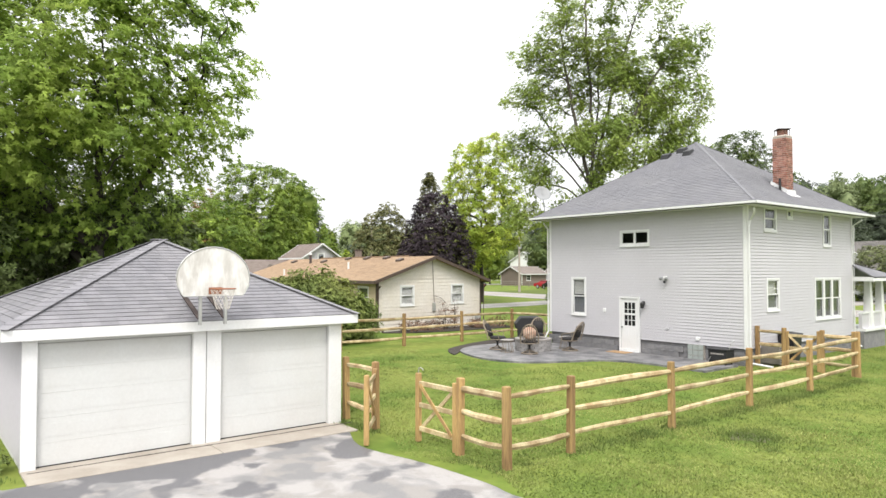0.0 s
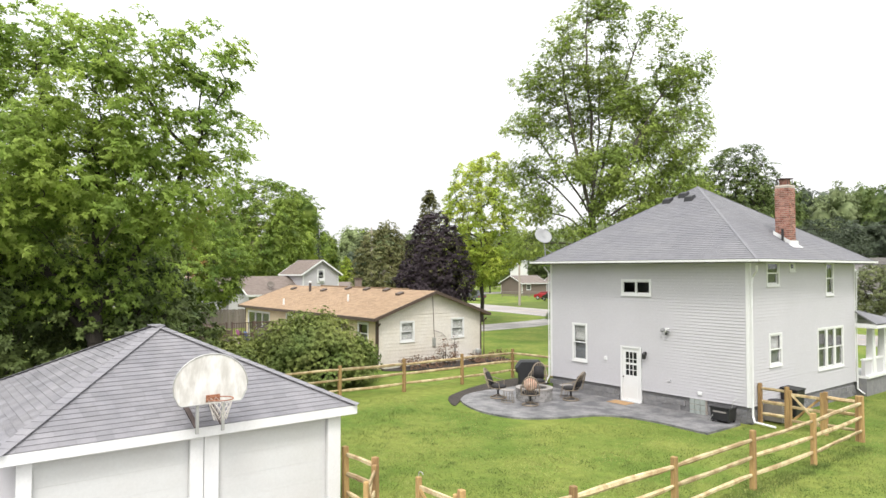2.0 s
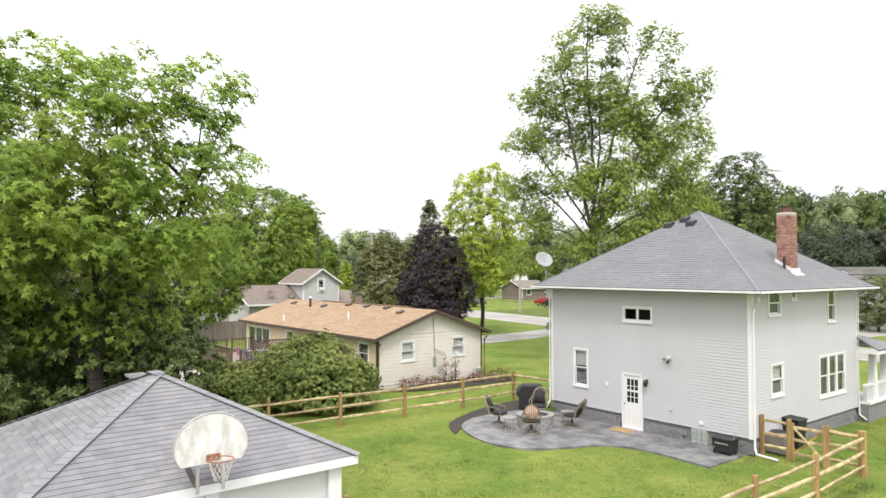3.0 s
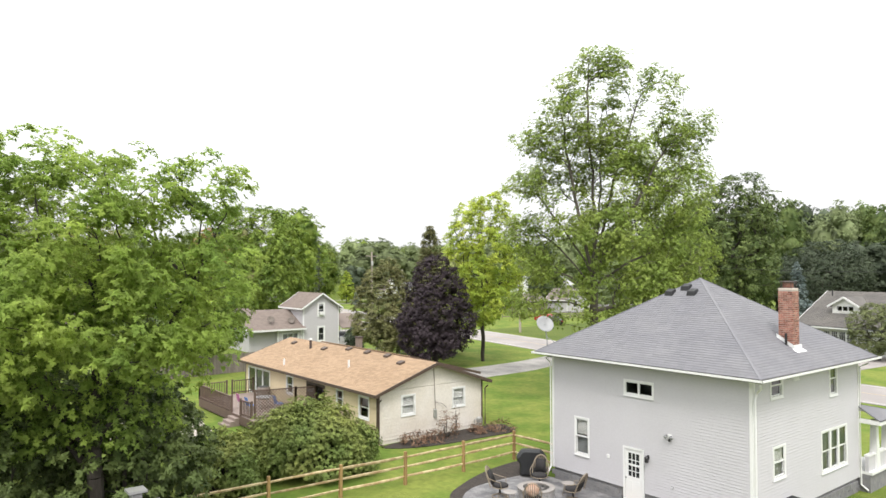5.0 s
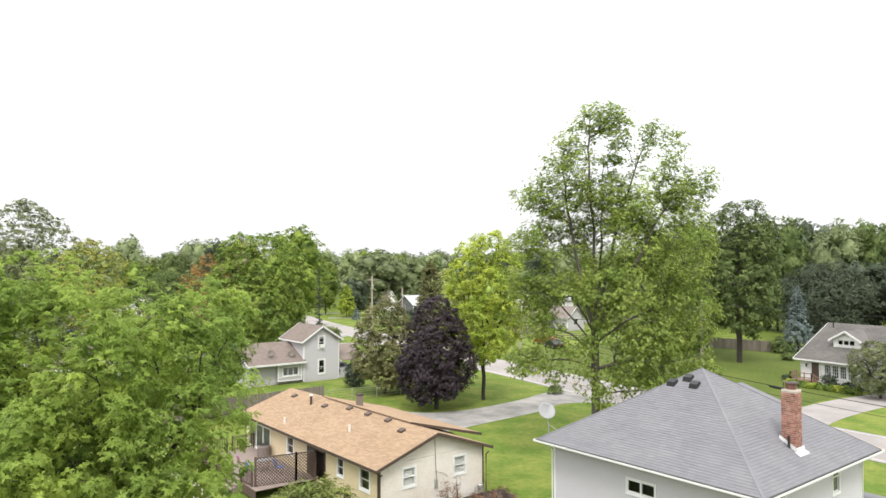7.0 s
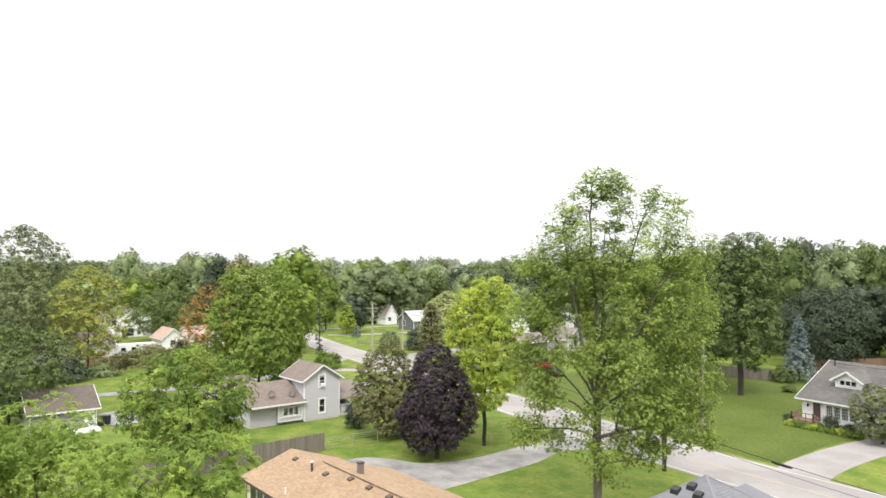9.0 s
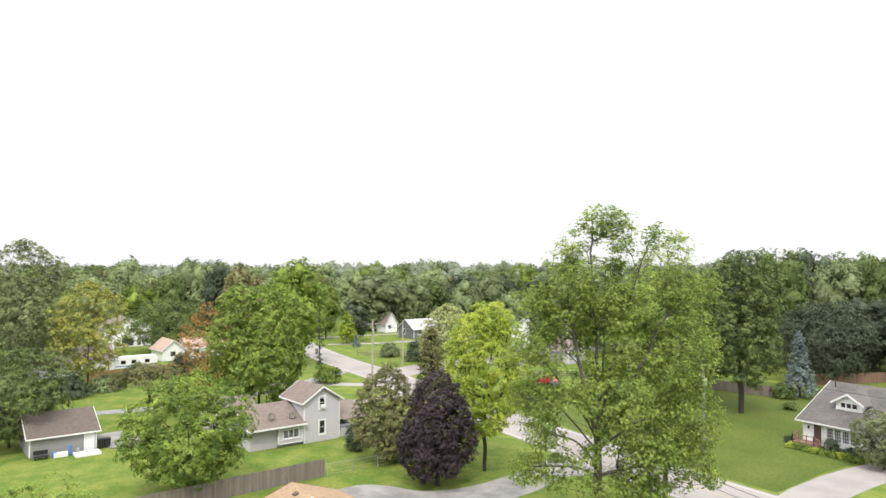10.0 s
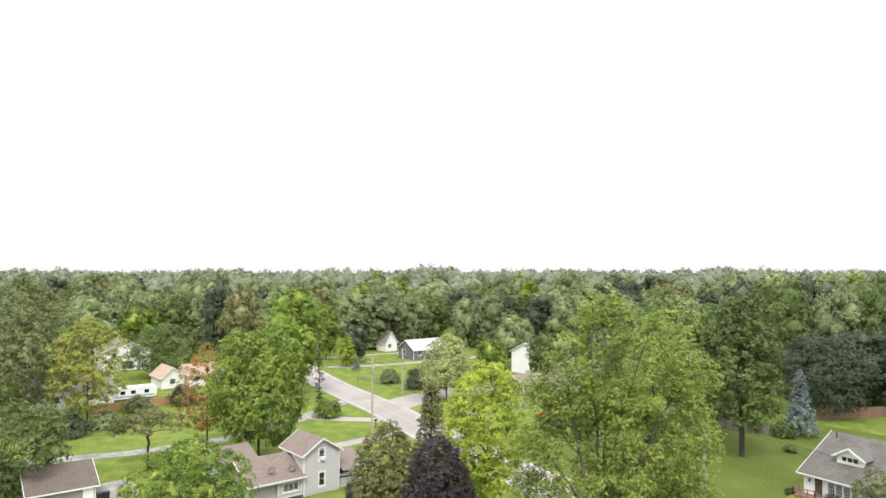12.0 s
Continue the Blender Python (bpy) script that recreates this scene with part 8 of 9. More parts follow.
def wheeled_bins():
    for x, y in ((-11.75, 25.7),):
        ob = thing("wheeled_bin", (x, y, 0), "dark wheeled refuse bin beside the house", "bin", "bins beside the house")
        bm = bmesh.new()
        hexa(bm, [(x + sx * (0.24 if z < 0.5 else 0.31), y + sy * (0.26 if z < 0.5 else 0.33), z) for sx in (-1, 1) for sy in (-1, 1) for z in (0.05, 1.0)])
        part("body", bm, M["black_metal"], ob, bevel=0.03)
        bm = bmesh.new()
        hexa(bm, [(x + sx * 0.33, y + sy * 0.35, 1.0 + h + 0.04 * (sx < 0)) for sx in (-1, 1) for sy in (-1, 1) for h in (0, 0.06)])
        part("lid", bm, M["black_cover"], ob, bevel=0.015)
        for s in (-1, 1):
            bm = bmesh.new()
            lathe(bm, [(0.1, -0.025), (0.1, 0.025)], n=12)
            bm.transform(Matrix.Translation((x - 0.24, y + s * 0.24, 0.1)) @ Matrix.Rotation(radians(90), 4, "X"))
            part("wheel", bm, M["rubber"], ob)


wheeled_bins()


def heat_pump():
    x, y = -11.75, 24.5
    ob = thing("air_conditioner", (x, y, 0), "gray outdoor air conditioner beside the house wall", "air conditioner")
    bm = bmesh.new()
    box(bm, x - 0.36, x + 0.36, y - 0.36, y + 0.36, 0.04, 0.74)
    part("housing", bm, M["table_top"], ob, bevel=0.03)
    bm = bmesh.new()
    lathe(bm, [(0.3, 0.74), (0.28, 0.77), (0.04, 0.78)], (x, y, 0), 18)
    part("fan_guard", bm, M["black_metal"], ob)
    for k in range(8):
        bm = bmesh.new()
        box(bm, x + 0.36, x + 0.368, y - 0.31, y + 0.31, 0.12 + k * 0.07, 0.15 + k * 0.07)
        part("louvre", bm, M["black_metal"], ob)


heat_pump()


# ---- shrubs ----
def shrub(label, seed, loc, rx, ry, h, leaf_mat, clumps, per, size, name="shrub", rot=0.0, stems=True, spread=0.75, droop=0.1, low=0.12, category="shrub"):
    rng = random.Random(seed)
    ob = thing(name, (loc[0], loc[1], 0), label, category)
    ob.rotation_euler = (0, 0, radians(rot))
    pts = []
    off = Vector((seed * 3.1, 0, 0))
    for i in range(clumps):
        a, s = rng.uniform(0, 2 * math.pi), rng.random()
        e = math.acos(1 - 1.0 * s)
        k = (0.82 + 0.2 * noise.noise(Vector((math.cos(a), math.sin(a), e)) * 1.5 + off)) * rng.uniform(0.72, 1.0)
        pts.append(Vector((rx * k * math.sin(e) * math.cos(a), ry * k * math.sin(e) * math.sin(a), h * (low + (1 - low) * k * math.cos(e)))))
    gap = (rx * ry * h / clumps) ** (1 / 3) * 1.5
    me = leaf_mesh(seed, pts, per, gap * spread, size, droop)
    me.materials.append(M[leaf_mat])
    c = new("foliage", me)
    c.parent = ob
    if stems:
        bm = bmesh.new()
        for p in pts[::4]:
            tube(bm, [(p.x * 0.1, p.y * 0.1, -0.05), (p.x * 0.6, p.y * 0.6, p.z * 0.55), tuple(p * 0.95)], [0.03, 0.02, 0.008], 4)
        part("stem", bm, M["bark"], ob, local=True, kind="stuff")
    return ob


shrub("large rounded green burning-bush beyond the fence", 201, (-29.3, 15.3), 3.9, 3.0, 3.8, "leaf_bush", 900, 108, 0.11, rot=51.5)
shrub("rounded green shrub near the back fence", 202, (-28.5, 10.9), 1.75, 1.75, 3.0, "leaf_bush", 330, 96, 0.11)
shrub("clipped dark green yew bush by the lawn", 203, (-68.1, 41.1), 1.2, 1.2, 3.6, "leaf_dark", 110, 80, 0.16)
shrub("round green bush on the verge", 204, (-111.6, 61.5), 2.6, 2.6, 3.4, "leaf_bright", 110, 80, 0.26)
shrub("gray-green bush by the side street", 205, (-135, 91.2), 2.6, 2.6, 4.0, "leaf_far_hazed", 90, 70, 0.3)
shrub("dark round bush by the side street", 206, (-125, 91.6), 2.6, 2.6, 5.6, "leaf_dark", 110, 70, 0.3)
for k, (x, y, rx, h) in enumerate(((-30.2, 22.0, 0.9, 0.9), (-30.1, 23.2, 0.7, 0.8), (-30.0, 26.3, 0.6, 0.7), (-29.5, 27.8, 0.9, 0.9))):
    shrub("dry reddish-brown shrub under the cream wall", 210 + k, (x, y), rx, rx, h * 0.8, "leaf_dry", 30, 24, 0.075)
shrub("tall thin dry shrub under the cream wall", 215, (-30.2, 24.2), 0.5, 0.5, 1.9, "leaf_dry", 22, 18, 0.07)
shrub("tall thin dry shrub under the cream wall", 216, (-30.3, 25.0), 0.25, 0.25, 1.9, "leaf_dry", 14, 12, 0.07)
for k in range(9):
    shrub("small clipped round hedge bush", 220 + k, (-37.6 + 0.95 * k, 81.2 - 0.12 * k), 0.55, 0.5, 0.8, "leaf_bright" if k % 3 else "leaf_yellow", 30, 50, 0.14, stems=False)
shrub("dark clipped round bush by the white house", 240, (-33.9, 83.0), 1.0, 1.0, 1.7, "leaf_dark", 50, 60, 0.15)
shrub("low green hedge under the windows", 241, (-31.4, 83.2), 1.9, 0.6, 0.9, "leaf_dark", 50, 60, 0.15)
shrub("round shrub at the white house corner", 242, (-38.8, 83.6), 0.7, 0.6, 0.9, "leaf_dark", 40, 50, 0.14)
tree("gray-green ornamental tree beside the driveway", 243, 6.0, 0.5, 3.0, "round", 520, 72, 0.14, "leaf_feather", loc=(-27.5, 79.7), full=16)
shrub("small green bush on the far lawn", 244, (-47.6, 103.0), 1.0, 1.0, 1.3, "leaf_green", 40, 50, 0.2)
shrub("green bushes below the blue spruce", 245, (-52.5, 111.5), 2.0, 2.0, 2.6, "leaf_green", 70, 60, 0.22)
shrub("small lawn shrub beside the street", 246, (-50.6, 55.6), 0.8, 0.8, 1.1, "leaf_green", 40, 50, 0.14)
for k, (x, y, r, h) in enumerate(((-132.0, 14.0, 3.6, 4.6), (-124.0, 21.5, 3.2, 4.0), (-127.5, 27.5, 2.8, 3.2), (-108.0, 8.0, 4.0, 5.4), (-138.0, 36.0, 2.6, 3.4), (-139.0, 44.5, 2.8, 4.4))):
    shrub("dark green undergrowth at the garden edge", 260 + k, (x, y), r, r, h, "leaf_dark" if k % 2 else "leaf_far_hazed", 90, 60, 0.32, stems=False)
shrub("low weeds at the garage corner", 247, (-13.6, 1.2), 0.35, 0.35, 0.45, "leaf_green", 24, 30, 0.06, stems=False)


# ---- poles, cables, far fences, vehicles ----
def utility_pole(x, y, h, label, arm=True, lean=0.0):
    ob = thing("utility_pole", (x, y, 0), label, "pole", "utility poles along the street")
    bm = bmesh.new()
    tube(bm, [(x, y, -0.3), (x + lean, y, h)], [0.19, 0.13], 10)
    part("pole", bm, M["pole_wood"], ob)
    if arm:
        bm = bmesh.new()
        beam(bm, (x - 0.3, y - 1.0, h - 0.7), (x + 0.3, y + 1.0, h - 0.7), 0.09, 0.11)
        part("crossarm", bm, M["pole_wood"], ob)
    bm = bmesh.new()
    lathe(bm, [(0.1, 0), (0.2, 0.06), (0.2, 0.7), (0.1, 0.78)], (x + 0.3, y - 0.1, h - 2.3), 10)
    part("transformer", bm, M["galvanized"], ob)
    return ob


utility_pole(-95.9, 61.2, 12.4, "tall weathered wooden utility pole by the street")
utility_pole(-42.6, 71.3, 9.9, "weathered wooden utility pole on the far verge", arm=False)
utility_pole(-122.3, 85.9, 9.5, "thin wooden utility pole at the corner", arm=False)
utility_pole(-73.4, 73.2, 8.8, "thin wooden utility pole by the street", arm=False)


def cable(pts_list, label):
    ob = thing("overhead_cables", pts_list[0][0], label, "cable")
    for a, b, sag, r in pts_list:
        a, b = Vector(a), Vector(b)
        pts = []
        for k in range(15):
            t = k / 14
            p = a.lerp(b, t)
            p.z -= sag * 4 * t * (1 - t)
            pts.append(tuple(p))
        bm = bmesh.new()
        tube(bm, pts, r, 5)
        part("cable", bm, M["cable"], ob)
    return ob


cable([((-42.6, 71.3, 9.7), (6, 64, 9.7), 0.5, 0.018), ((-42.6, 71.3, 9.7), (-95.9, 61.2, 11.8), 0.8, 0.018), ((-42.6, 71.3, 7.4), (-95.9, 61.2, 8.4), 0.8, 0.03)], "black overhead cables along the street")
near_cables = cable([((-47, 48.9, 7.6), (12, 34.2, 7.2), 1.2, 0.02), ((-47, 48.9, 7.2), (12, 34.2, 6.8), 1.35, 0.014)], "thick black telephone cables with a splice case")
bm = bmesh.new()
tube(bm, [(-20.9, 42.4, 6.18), (-20.6, 42.33, 6.17), (-19.8, 42.13, 6.16), (-19.5, 42.06, 6.16)], [0.04, 0.09, 0.09, 0.04], 8)
part("splice_case", bm, M["cable"], near_cables, "black splice case")
cable([((-95.9, 60.3, 11.7), (-150, 74, 11.6), 0.8, 0.02), ((-95.9, 62.1, 11.7), (-150, 76, 11.6), 0.8, 0.02)], "overhead cables towards the far street")


def board_fence(a, b, h, m, label, pitch=0.15):
    a, b = Vector((*a, 0)), Vector((*b, 0))
    d = b - a
    n = int(d.length / pitch)
    ang = math.atan2(d.y, d.x)
    ob = thing("board_fence", a, label, "fence")
    rng = random.Random(n)
    bm = bmesh.new()
    box(bm, -pitch * 0.47, pitch * 0.47, -0.012, 0.012, 0, h)
    me = finish(bm, "board")
    me.materials.append(M[m])
    for i in range(n):
        p = a + d * ((i + 0.5) / n)
        piece("board", me, ob, (p.x, p.y, rng.uniform(-0.05, 0.03)), (0, rng.uniform(-0.01, 0.01), ang))
    bm = bmesh.new()
    off = Vector((-d.y, d.x, 0)).normalized() * 0.04
    for z in (0.4, h - 0.35):
        beam(bm, a + off + Vector((0, 0, z)), b + off + Vector((0, 0, z)), 0.04, 0.09)
    part("rail", bm, M[m], ob)
    return ob


board_fence((-61.0, 15.0), (-61.6, 33.6), 1.75, "gray_wood", "weathered gray board fence behind the bungalow")
board_fence((-141.0, 43.0), (-140.0, 27.0), 1.8, "orange_wood", "orange-brown board fence beyond the lane", 0.3)
board_fence((-54.8, 128.8), (-46.0, 145.0), 1.9, "red_stain", "brown board fence behind the white house", 0.3)
board_fence((-72.0, 108.0), (-54.0, 111.0), 1.8, "gray_wood", "gray board fence at the back of the far lawn", 0.3)


def wire_fence(a, b, label):
    a, b = Vector((*a, 0)), Vector((*b, 0))
    ob = thing("wire_fence", a, label, "fence")
    n = int((b - a).length / 2.4)
    for i in range(n + 1):
        p = a.lerp(b, i / n)
        bm = bmesh.new()
        tube(bm, [p, p + Vector((0, 0, 1.25))], 0.035, 6)
        part("post", bm, M["galvanized"], ob)
    bm = bmesh.new()
    beam(bm, a + Vector((0, 0, 1.2)), b + Vector((0, 0, 1.2)), 0.035, 0.035)
    part("top_rail", bm, M["galvanized"], ob)
    for z in (0.2, 0.5, 0.8, 1.0):
        bm = bmesh.new()
        beam(bm, a + Vector((0, 0, z)), b + Vector((0, 0, z)), 0.012, 0.012)
        part("wire", bm, M["galvanized"], ob)


wire_fence((-61.4, 33.8), (-60.2, 48.0), "low galvanised wire fence across the lawn")


def plank_fence(a, b, label):
    a, b = Vector((*a, 0)), Vector((*b, 0))
    ob = thing("plank_fence", a, label, "fence")
    n = int((b - a).length / 2.4)
    for i in range(n + 1):
        p = a.lerp(b, i / n)
        bm = bmesh.new()
        beam(bm, p, p + Vector((0, 0, 1.25)), 0.1, 0.1)
        part("post", bm, M["gray_wood"], ob)
    for z in (0.35, 0.75, 1.12):
        bm = bmesh.new()
        beam(bm, a + Vector((0, 0, z)), b + Vector((0, 0, z)), 0.03, 0.13)
        part("rail", bm, M["gray_wood"], ob)


plank_fence((-142, 86.5), (-127, 99), "gray plank paddock fence by the side street")
plank_fence((-97, 92), (-86, 103), "gray plank paddock fence beyond the street")


def car(x, y, turn, m, label, kind="car"):
    ob = thing("car" if kind == "car" else "pickup_truck", (x, y, 0.03), label, kind)
    ob.rotation_euler = (0, 0, radians(turn))
    L, W = (4.5, 0.88) if kind == "car" else (5.4, 0.95)
    if kind == "car":
        prof = [(-2.25, 0.35), (-2.25, 0.75), (-2.1, 0.92), (-1.5, 0.98), (-0.85, 1.42), (0.45, 1.45), (1.15, 0.98), (2.0, 0.86), (2.25, 0.68), (2.25, 0.35)]
        glassp = [(-1.38, 1.0), (-0.84, 1.37), (0.4, 1.40), (1.02, 1.0)]
    else:
        prof = [(-2.7, 0.5), (-2.7, 1.05), (-0.6, 1.08), (-0.5, 1.75), (0.6, 1.78), (1.2, 1.15), (2.5, 1.05), (2.7, 0.85), (2.7, 0.5)]
        glassp = [(-0.42, 1.15), (-0.38, 1.68), (0.56, 1.70), (1.02, 1.16)]
    bm = bmesh.new()
    rows = []
    for s, k in ((-1, 0.93), (-0.9, 1.0), (0.9, 1.0), (1, 0.93)):
        rows.append([bm.verts.new((u * (0.98 if abs(s) == 1 else 1), s * W * (0.86 if z > 1.1 else 1.0), z if z < 1.1 else z * (0.99 if abs(s) == 1 else 1))) for u, z in prof])
    for a, b in zip(rows, rows[1:]):
        for i in range(len(prof)):
            j = (i + 1) % len(prof)
            bm.faces.new((a[i], a[j], b[j], b[i]))
    bm.faces.new(rows[0])
    bm.faces.new(rows[-1][::-1])
    part("body", bm, M[m], ob, local=True, smooth=False, bevel=0.03)
    for s in (-1, 1):
        bm = bmesh.new()
        v = [bm.verts.new((u, s * (W * 0.955 if z < 1.1 else W * 0.885), z)) for u, z in glassp]
        w = [bm.verts.new((p.co.x, p.co.y - s * 0.03, p.co.z)) for p in v]
        bm.faces.new(v)
        bm.faces.new(w[::-1])
        part("side_window", bm, M["car_black"], ob, local=True)
    for u in (-1.4, 1.4) if kind == "car" else (-1.65, 1.7):
        for s in (-1, 1):
            bm = bmesh.new()
            lathe(bm, [(0.33, -0.1), (0.35, -0.06), (0.35, 0.06), (0.33, 0.1)], n=16)
            bm.transform(Matrix.Translation((u, s * (W - 0.08), 0.33)) @ Matrix.Rotation(radians(90), 4, "X"))
            wheel = part("wheel", bm, M["rubber"], ob, local=True)
            bm = bmesh.new()
            lathe(bm, [(0.2, -0.105), (0.2, 0.105)], n=12)
            bm.transform(Matrix.Translation((u, s * (W - 0.08), 0.33)) @ Matrix.Rotation(radians(90), 4, "X"))
            part("rim", bm, M["galvanized"], wheel, local=True)
    for u, mm in ((L / 2 - 0.02, "white_trim"), (-L / 2 + 0.02, "car_red")):
        for s in (-1, 1):
            bm = bmesh.new()
            box(bm, u - 0.03, u + 0.03, s * 0.62 - 0.15, s * 0.62 + 0.15, 0.66, 0.78)
            part("headlight" if u > 0 else "tail_light", bm, M[mm], ob, local=True)


car(-84.5, 91.2, 15, "car_red", "red car parked beyond the street")
car(-80.3, 88.0, 160, "car_black", "dark car parked beside the street")
car(-64.0, 104.0, 30, "car_white", "white car parked behind the trees")
car(-68.0, 107.0, 30, "car_gray", "gray car parked behind the trees")
car(-90.5, 79.0, 170, "car_gray", "pale gray pickup parked beyond the street", "pickup")
car(-77.8, 44.6, 0, "car_black", "dark car parked under the porch side")


def camper():
    x, y = -150.5, 38.3
    ob = thing("camper_trailer", (x, y, 0), "white camper trailer with dark windows", "camper")
    bm = bmesh.new()
    prof = [(-4.2, 0.6), (-4.2, 2.2), (-3.7, 2.9), (3.6, 2.9), (4.2, 2.3), (4.0, 0.8), (3.4, 0.6)]
    a = [bm.verts.new((x - 1.2, y + u, z)) for u, z in prof]
    b = [bm.verts.new((x + 1.2, y + u, z)) for u, z in prof]
    bm.faces.new(a)
    bm.faces.new(b[::-1])
    for i in range(len(prof)):
        j = (i + 1) % len(prof)
        bm.faces.new((a[i], a[j], b[j], b[i]))
    part("body", bm, M["car_white"], ob, bevel=0.05)
    for u in (-3.0, -1.0, 1.6):
        bm = bmesh.new()
        box(bm, x + 1.2, x + 1.215, y + u, y + u + 0.9, 1.5, 2.2)
        part("window", bm, M["car_black"], ob)
    bm = bmesh.new()
    box(bm, x + 1.2, x + 1.215, y - 4.0, y + 3.6, 0.95, 1.15)
    part("stripe", bm, M["blue_plastic"], ob)
    for u in (-1.2, -0.3):
        bm = bmesh.new()
        lathe(bm, [(0.36, -0.1), (0.36, 0.1)], n=14)
        bm.transform(Matrix.Translation((x + 1.1, y + u, 0.36)) @ Matrix.Rotation(radians(90), 4, "Y"))
        part("wheel", bm, M["rubber"], ob)


camper()


def shed_clutter():
    for k, (y, h, w, m, lab, nm) in enumerate(((12.3, 0.8, 0.7, "black_metal", "black garden bench by the shed", "bench"), (13.6, 0.6, 0.5, "blue_plastic", "blue plastic tub by the shed", "tub"), (14.2, 0.5, 0.7, "white_trim", "white storage box by the shed", "storage_box"),
                                            (15.1, 1.2, 0.35, "blue_plastic", "blue upright tank by the shed", "tank"), (15.9, 0.7, 0.4, "dish_gray", "gray plastic bucket by the shed", "bucket"))):
        ob = thing(nm, (-86.0, y, 0), lab, nm.replace("_", " "))
        bm = bmesh.new()
        if nm in ("tub", "tank", "bucket"):
            lathe(bm, [(w * 0.42, 0), (w * 0.5, h * 0.1), (w * 0.5, h * 0.85), (w * 0.35, h), (w * 0.1, h)], (-86.0, y, 0), 14)
        else:
            box(bm, -86.3, -85.7, y - w, y + w, 0.3 if nm == "bench" else 0, h * 0.55 if nm == "bench" else h)
            if nm == "bench":
                box(bm, -86.35, -86.25, y - w, y + w, 0.5, 0.95)
                for s in (-0.8, 0.8):
                    box(bm, -86.2, -85.8, y + s * w - 0.04, y + s * w + 0.04, 0, 0.3)
        part("body", bm, M[m], ob, bevel=0.02)
    w = Wall("x", -86.8, 1)
    bm = bmesh.new()
    w.box(bm, 16.65, 17.75, 0.1, 2.1, 0.02, 0.07)
    ob = thing("shed_door", (-86.75, 17.2, 0), "white door of the gray shed", "door", kind="structure")
    part("leaf", bm, M["white_trim"], ob, bevel=0.01)
    bm = bmesh.new()
    box(bm, -86.2, -84.4, 15.4, 18.0, -0.05, 0.25)
    solid("concrete_step", bm, M["white_wall"], "pale concrete pad at the shed door", "step", bevel=0.02)
    for y in (18.5, 19.2):
        ob = thing("wheeled_bin", (-87.2, y, 0), "black wheeled refuse bin beside the shed", "bin", "bins beside the shed")
        bm = bmesh.new()
        hexa(bm, [(-87.2 + sx * (0.26 if z < 0.5 else 0.32), y + sy * (0.26 if z < 0.5 else 0.32), z) for sx in (-1, 1) for sy in (-1, 1) for z in (0.0, 1.05)])
        part("body", bm, M["black_metal"], ob, bevel=0.03)
        bm = bmesh.new()
        box(bm, -87.55, -86.85, y - 0.34, y + 0.34, 1.05, 1.12)
        part("lid", bm, M["black_cover"], ob, bevel=0.015)


shed_clutter()


def mailbox(x, y):
    ob = thing("mailbox", (x, y, 0), "black mailbox on a wooden post", "mailbox")
    bm = bmesh.new()
    beam(bm, (x, y, 0), (x, y, 1.1), 0.12, 0.12)
    part("post", bm, M["brown_trim"], ob)
    bm = bmesh.new()
    box(bm, x - 0.12, x + 0.12, y - 0.3, y + 0.3, 1.1, 1.4)
    part("box", bm, M["black_metal"], ob, bevel=0.05)


mailbox(-99.0, 63.9)


# ---- grass blades on the near lawn ----
def grass_blades():
    g = np.random.default_rng(21)
    n = 280000
    dep = 9.5 + 22 * g.random(n) ** 1.3
    lat = g.uniform(-0.62, 0.66, n) * dep
    x, y = lat * 0.622 - dep * 0.783, lat * 0.783 + dep * 0.622
    ok = ~((x < GX1 + 1.1) & (y < 7.75)) & ~((y < 7.6 + 0.25 * np.sin(x * 2)) & (x > -13)) & (x < -3.7) & (x > -24.4) & (y < 35)
    ok &= ~((x > HX0 - 0.4) & (x < HX1 + 0.1) & (y > 20.8)) & ~((x > -24.6) & (x < -16.5) & (y > 17.1))
    ok &= (x + 7.0) ** 2 / 0.2 + (y - 13.5) ** 2 / 0.3 > 1
    x, y = x[ok], y[ok]
    n = len(x)
    h = g.uniform(0.015, 0.038, n) * (1 + 0.5 * np.sin(x * 1.7) * np.cos(y * 1.3))
    a = g.uniform(0, 6.283, n)
    w = g.uniform(0.006, 0.014, n)
    v = np.zeros((n, 3, 3))
    v[:, 0] = np.stack([x - w * np.cos(a), y - w * np.sin(a), np.zeros(n)], 1)
    v[:, 1] = np.stack([x + w * np.cos(a), y + w * np.sin(a), np.zeros(n)], 1)
    v[:, 2] = np.stack([x + g.normal(0, 0.02, n), y + g.normal(0, 0.02, n), h], 1)
    me = bpy.data.meshes.new("grass")
    me.vertices.add(n * 3)
    me.vertices.foreach_set("co", v.reshape(-1))
    me.loops.add(n * 3)
    me.loops.foreach_set("vertex_index", np.arange(n * 3, dtype=np.int32))
    me.polygons.add(n)
    me.polygons.foreach_set("loop_start", np.arange(0, n * 3, 3, dtype=np.int32))
    me.update(calc_edges=True)
    me.materials.append(M["blade"])
    tagged(new("grass", me), "short green grass blades of the mown lawn", "grass", kind="stuff")


grass_blades()


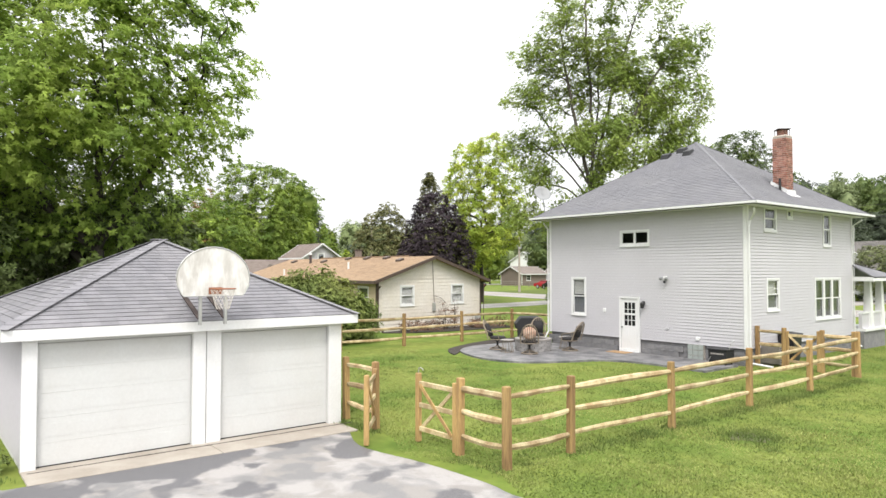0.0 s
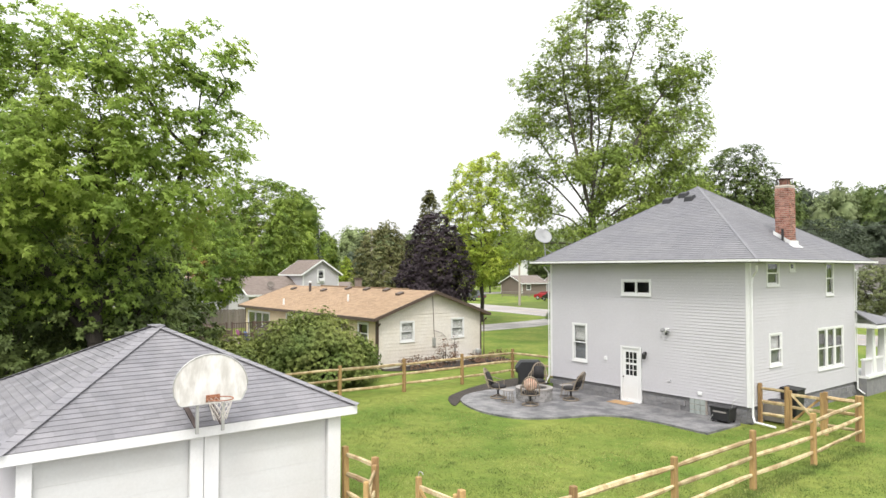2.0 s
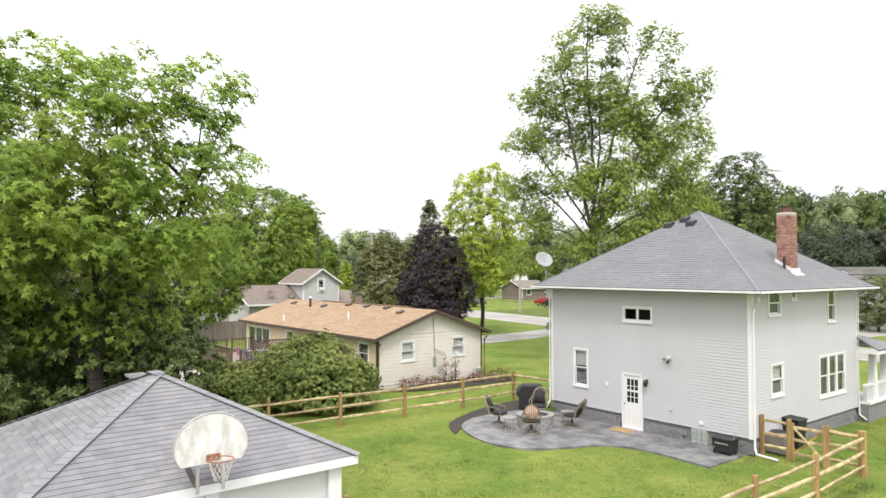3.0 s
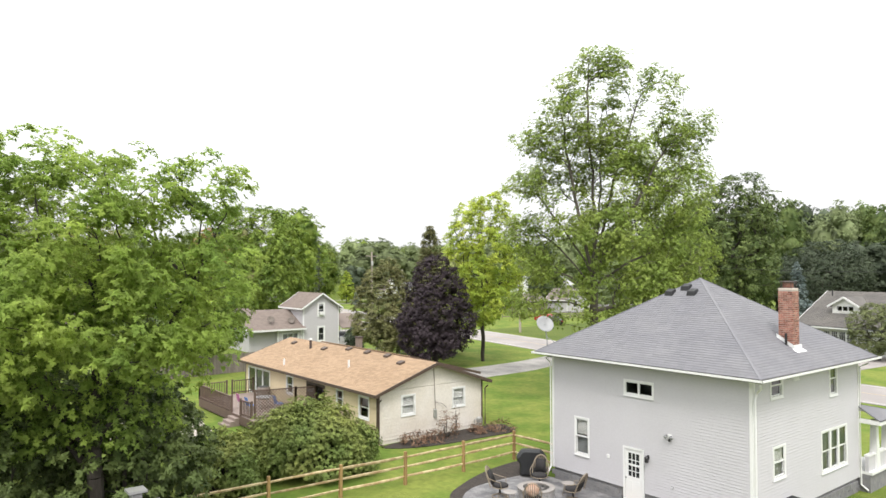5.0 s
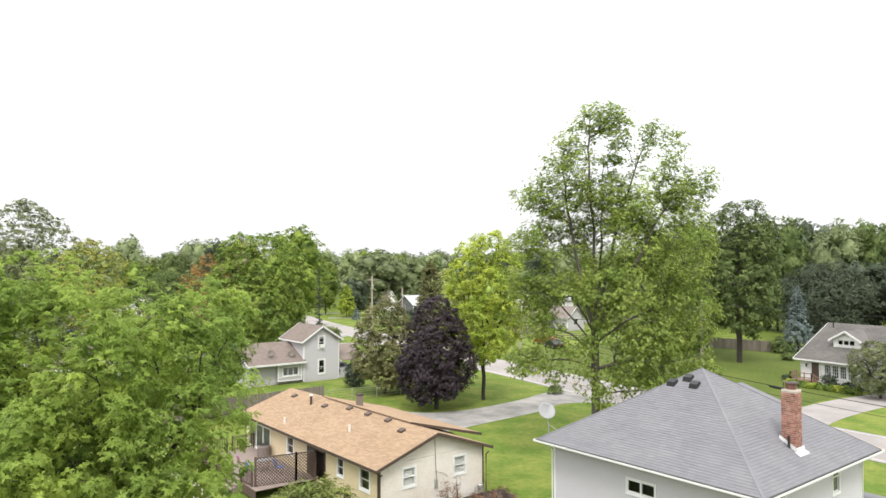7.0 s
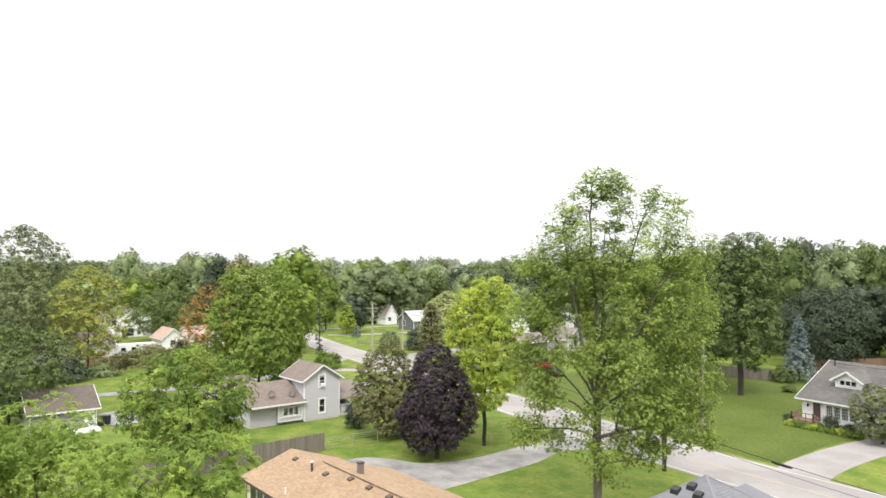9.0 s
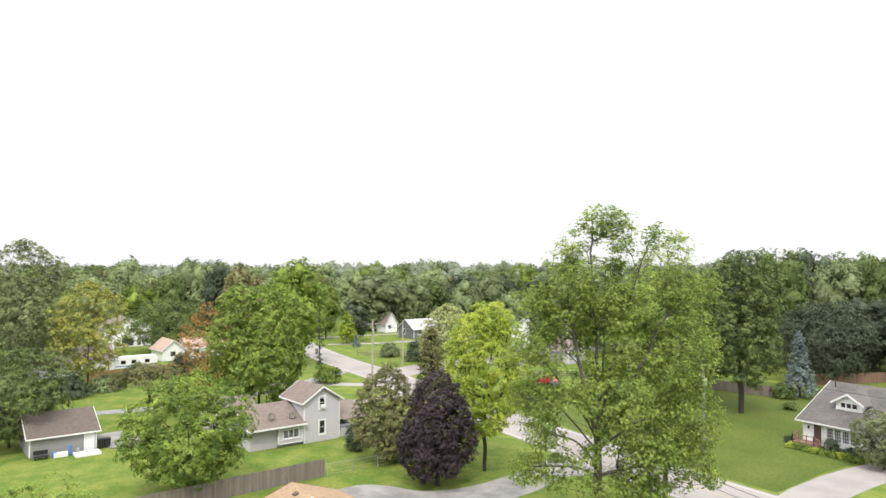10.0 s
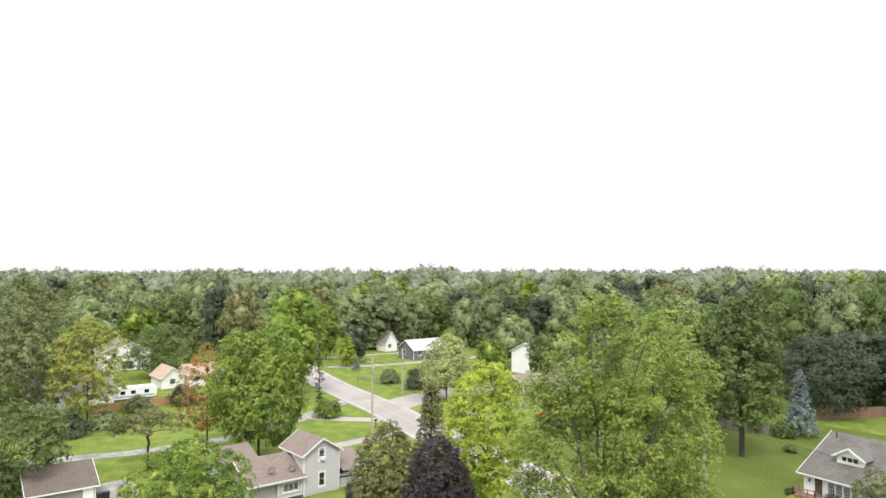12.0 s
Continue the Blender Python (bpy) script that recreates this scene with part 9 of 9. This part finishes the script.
bm = bmesh.new()
rng = random.Random(44)
slab(bm, [(-7.0 + rng.uniform(0.22, 0.5) * math.cos(k * 0.524), 13.5 + rng.uniform(0.3, 0.6) * math.sin(k * 0.524)) for k in range(12)], -0.03, 0.008)
solid("bare_patch", bm, M["soil"], "bare brown patch in the lawn among weeds", "soil", "structure")


WEED_LINES = [((-8.45, 9.8), (-8.4, 23.0), 230), ((-9.5, 7.85), (-8.4, 7.95), 14), ((-13.5, 7.8), (-12.1, 7.8), 22), ((-12.9, 0.9), (-13.0, 1.4), 8)]


def weeds():
    """Longer dark grass: along the fence, round a hollow in the lawn and in scattered tufts."""
    g = np.random.default_rng(15)
    spots = []
    for a, b, n in WEED_LINES:
        for k in range(n):
            t = g.random()
            spots.append((a[0] + (b[0] - a[0]) * t + g.normal(0, 0.10), a[1] + (b[1] - a[1]) * t + g.normal(0, 0.10), 0.10, 16, 0.07))
    for k in range(90):
        spots.append((-7.0 + g.normal(0, 0.35), 13.55 + g.normal(0, 0.4), 0.14, 14, 0.07))
    for k in range(420):
        dep, f = g.uniform(11, 30), g.uniform(-0.1, 0.62)
        x, y = along(f * dep, dep)
        if x > -4.9 or y < 8.2 or x < -23 or (y > 16.6 and x < -12):
            continue
        spots.append((x, y, g.uniform(0.06, 0.2), int(g.uniform(14, 40)), 0.045))
    verts = []
    for x, y, r, n, h in spots:
        for k in range(n):
            px, py, a = x + g.normal(0, r), y + g.normal(0, r), g.uniform(0, 6.283)
            w, z = g.uniform(0.006, 0.013), h * g.uniform(0.5, 1.4)
            verts += [(px - w * math.cos(a), py - w * math.sin(a), 0), (px + w * math.cos(a), py + w * math.sin(a), 0), (px + g.normal(0, 0.03), py + g.normal(0, 0.03), z)]
    me = bpy.data.meshes.new("weeds")
    me.from_pydata(verts, [], [(i, i + 1, i + 2) for i in range(0, len(verts), 3)])
    me.materials.append(M["blade_dark"])
    tagged(new("weeds", me), "longer dark grass and weeds along the rail fence", "weeds", kind="stuff")


weeds()
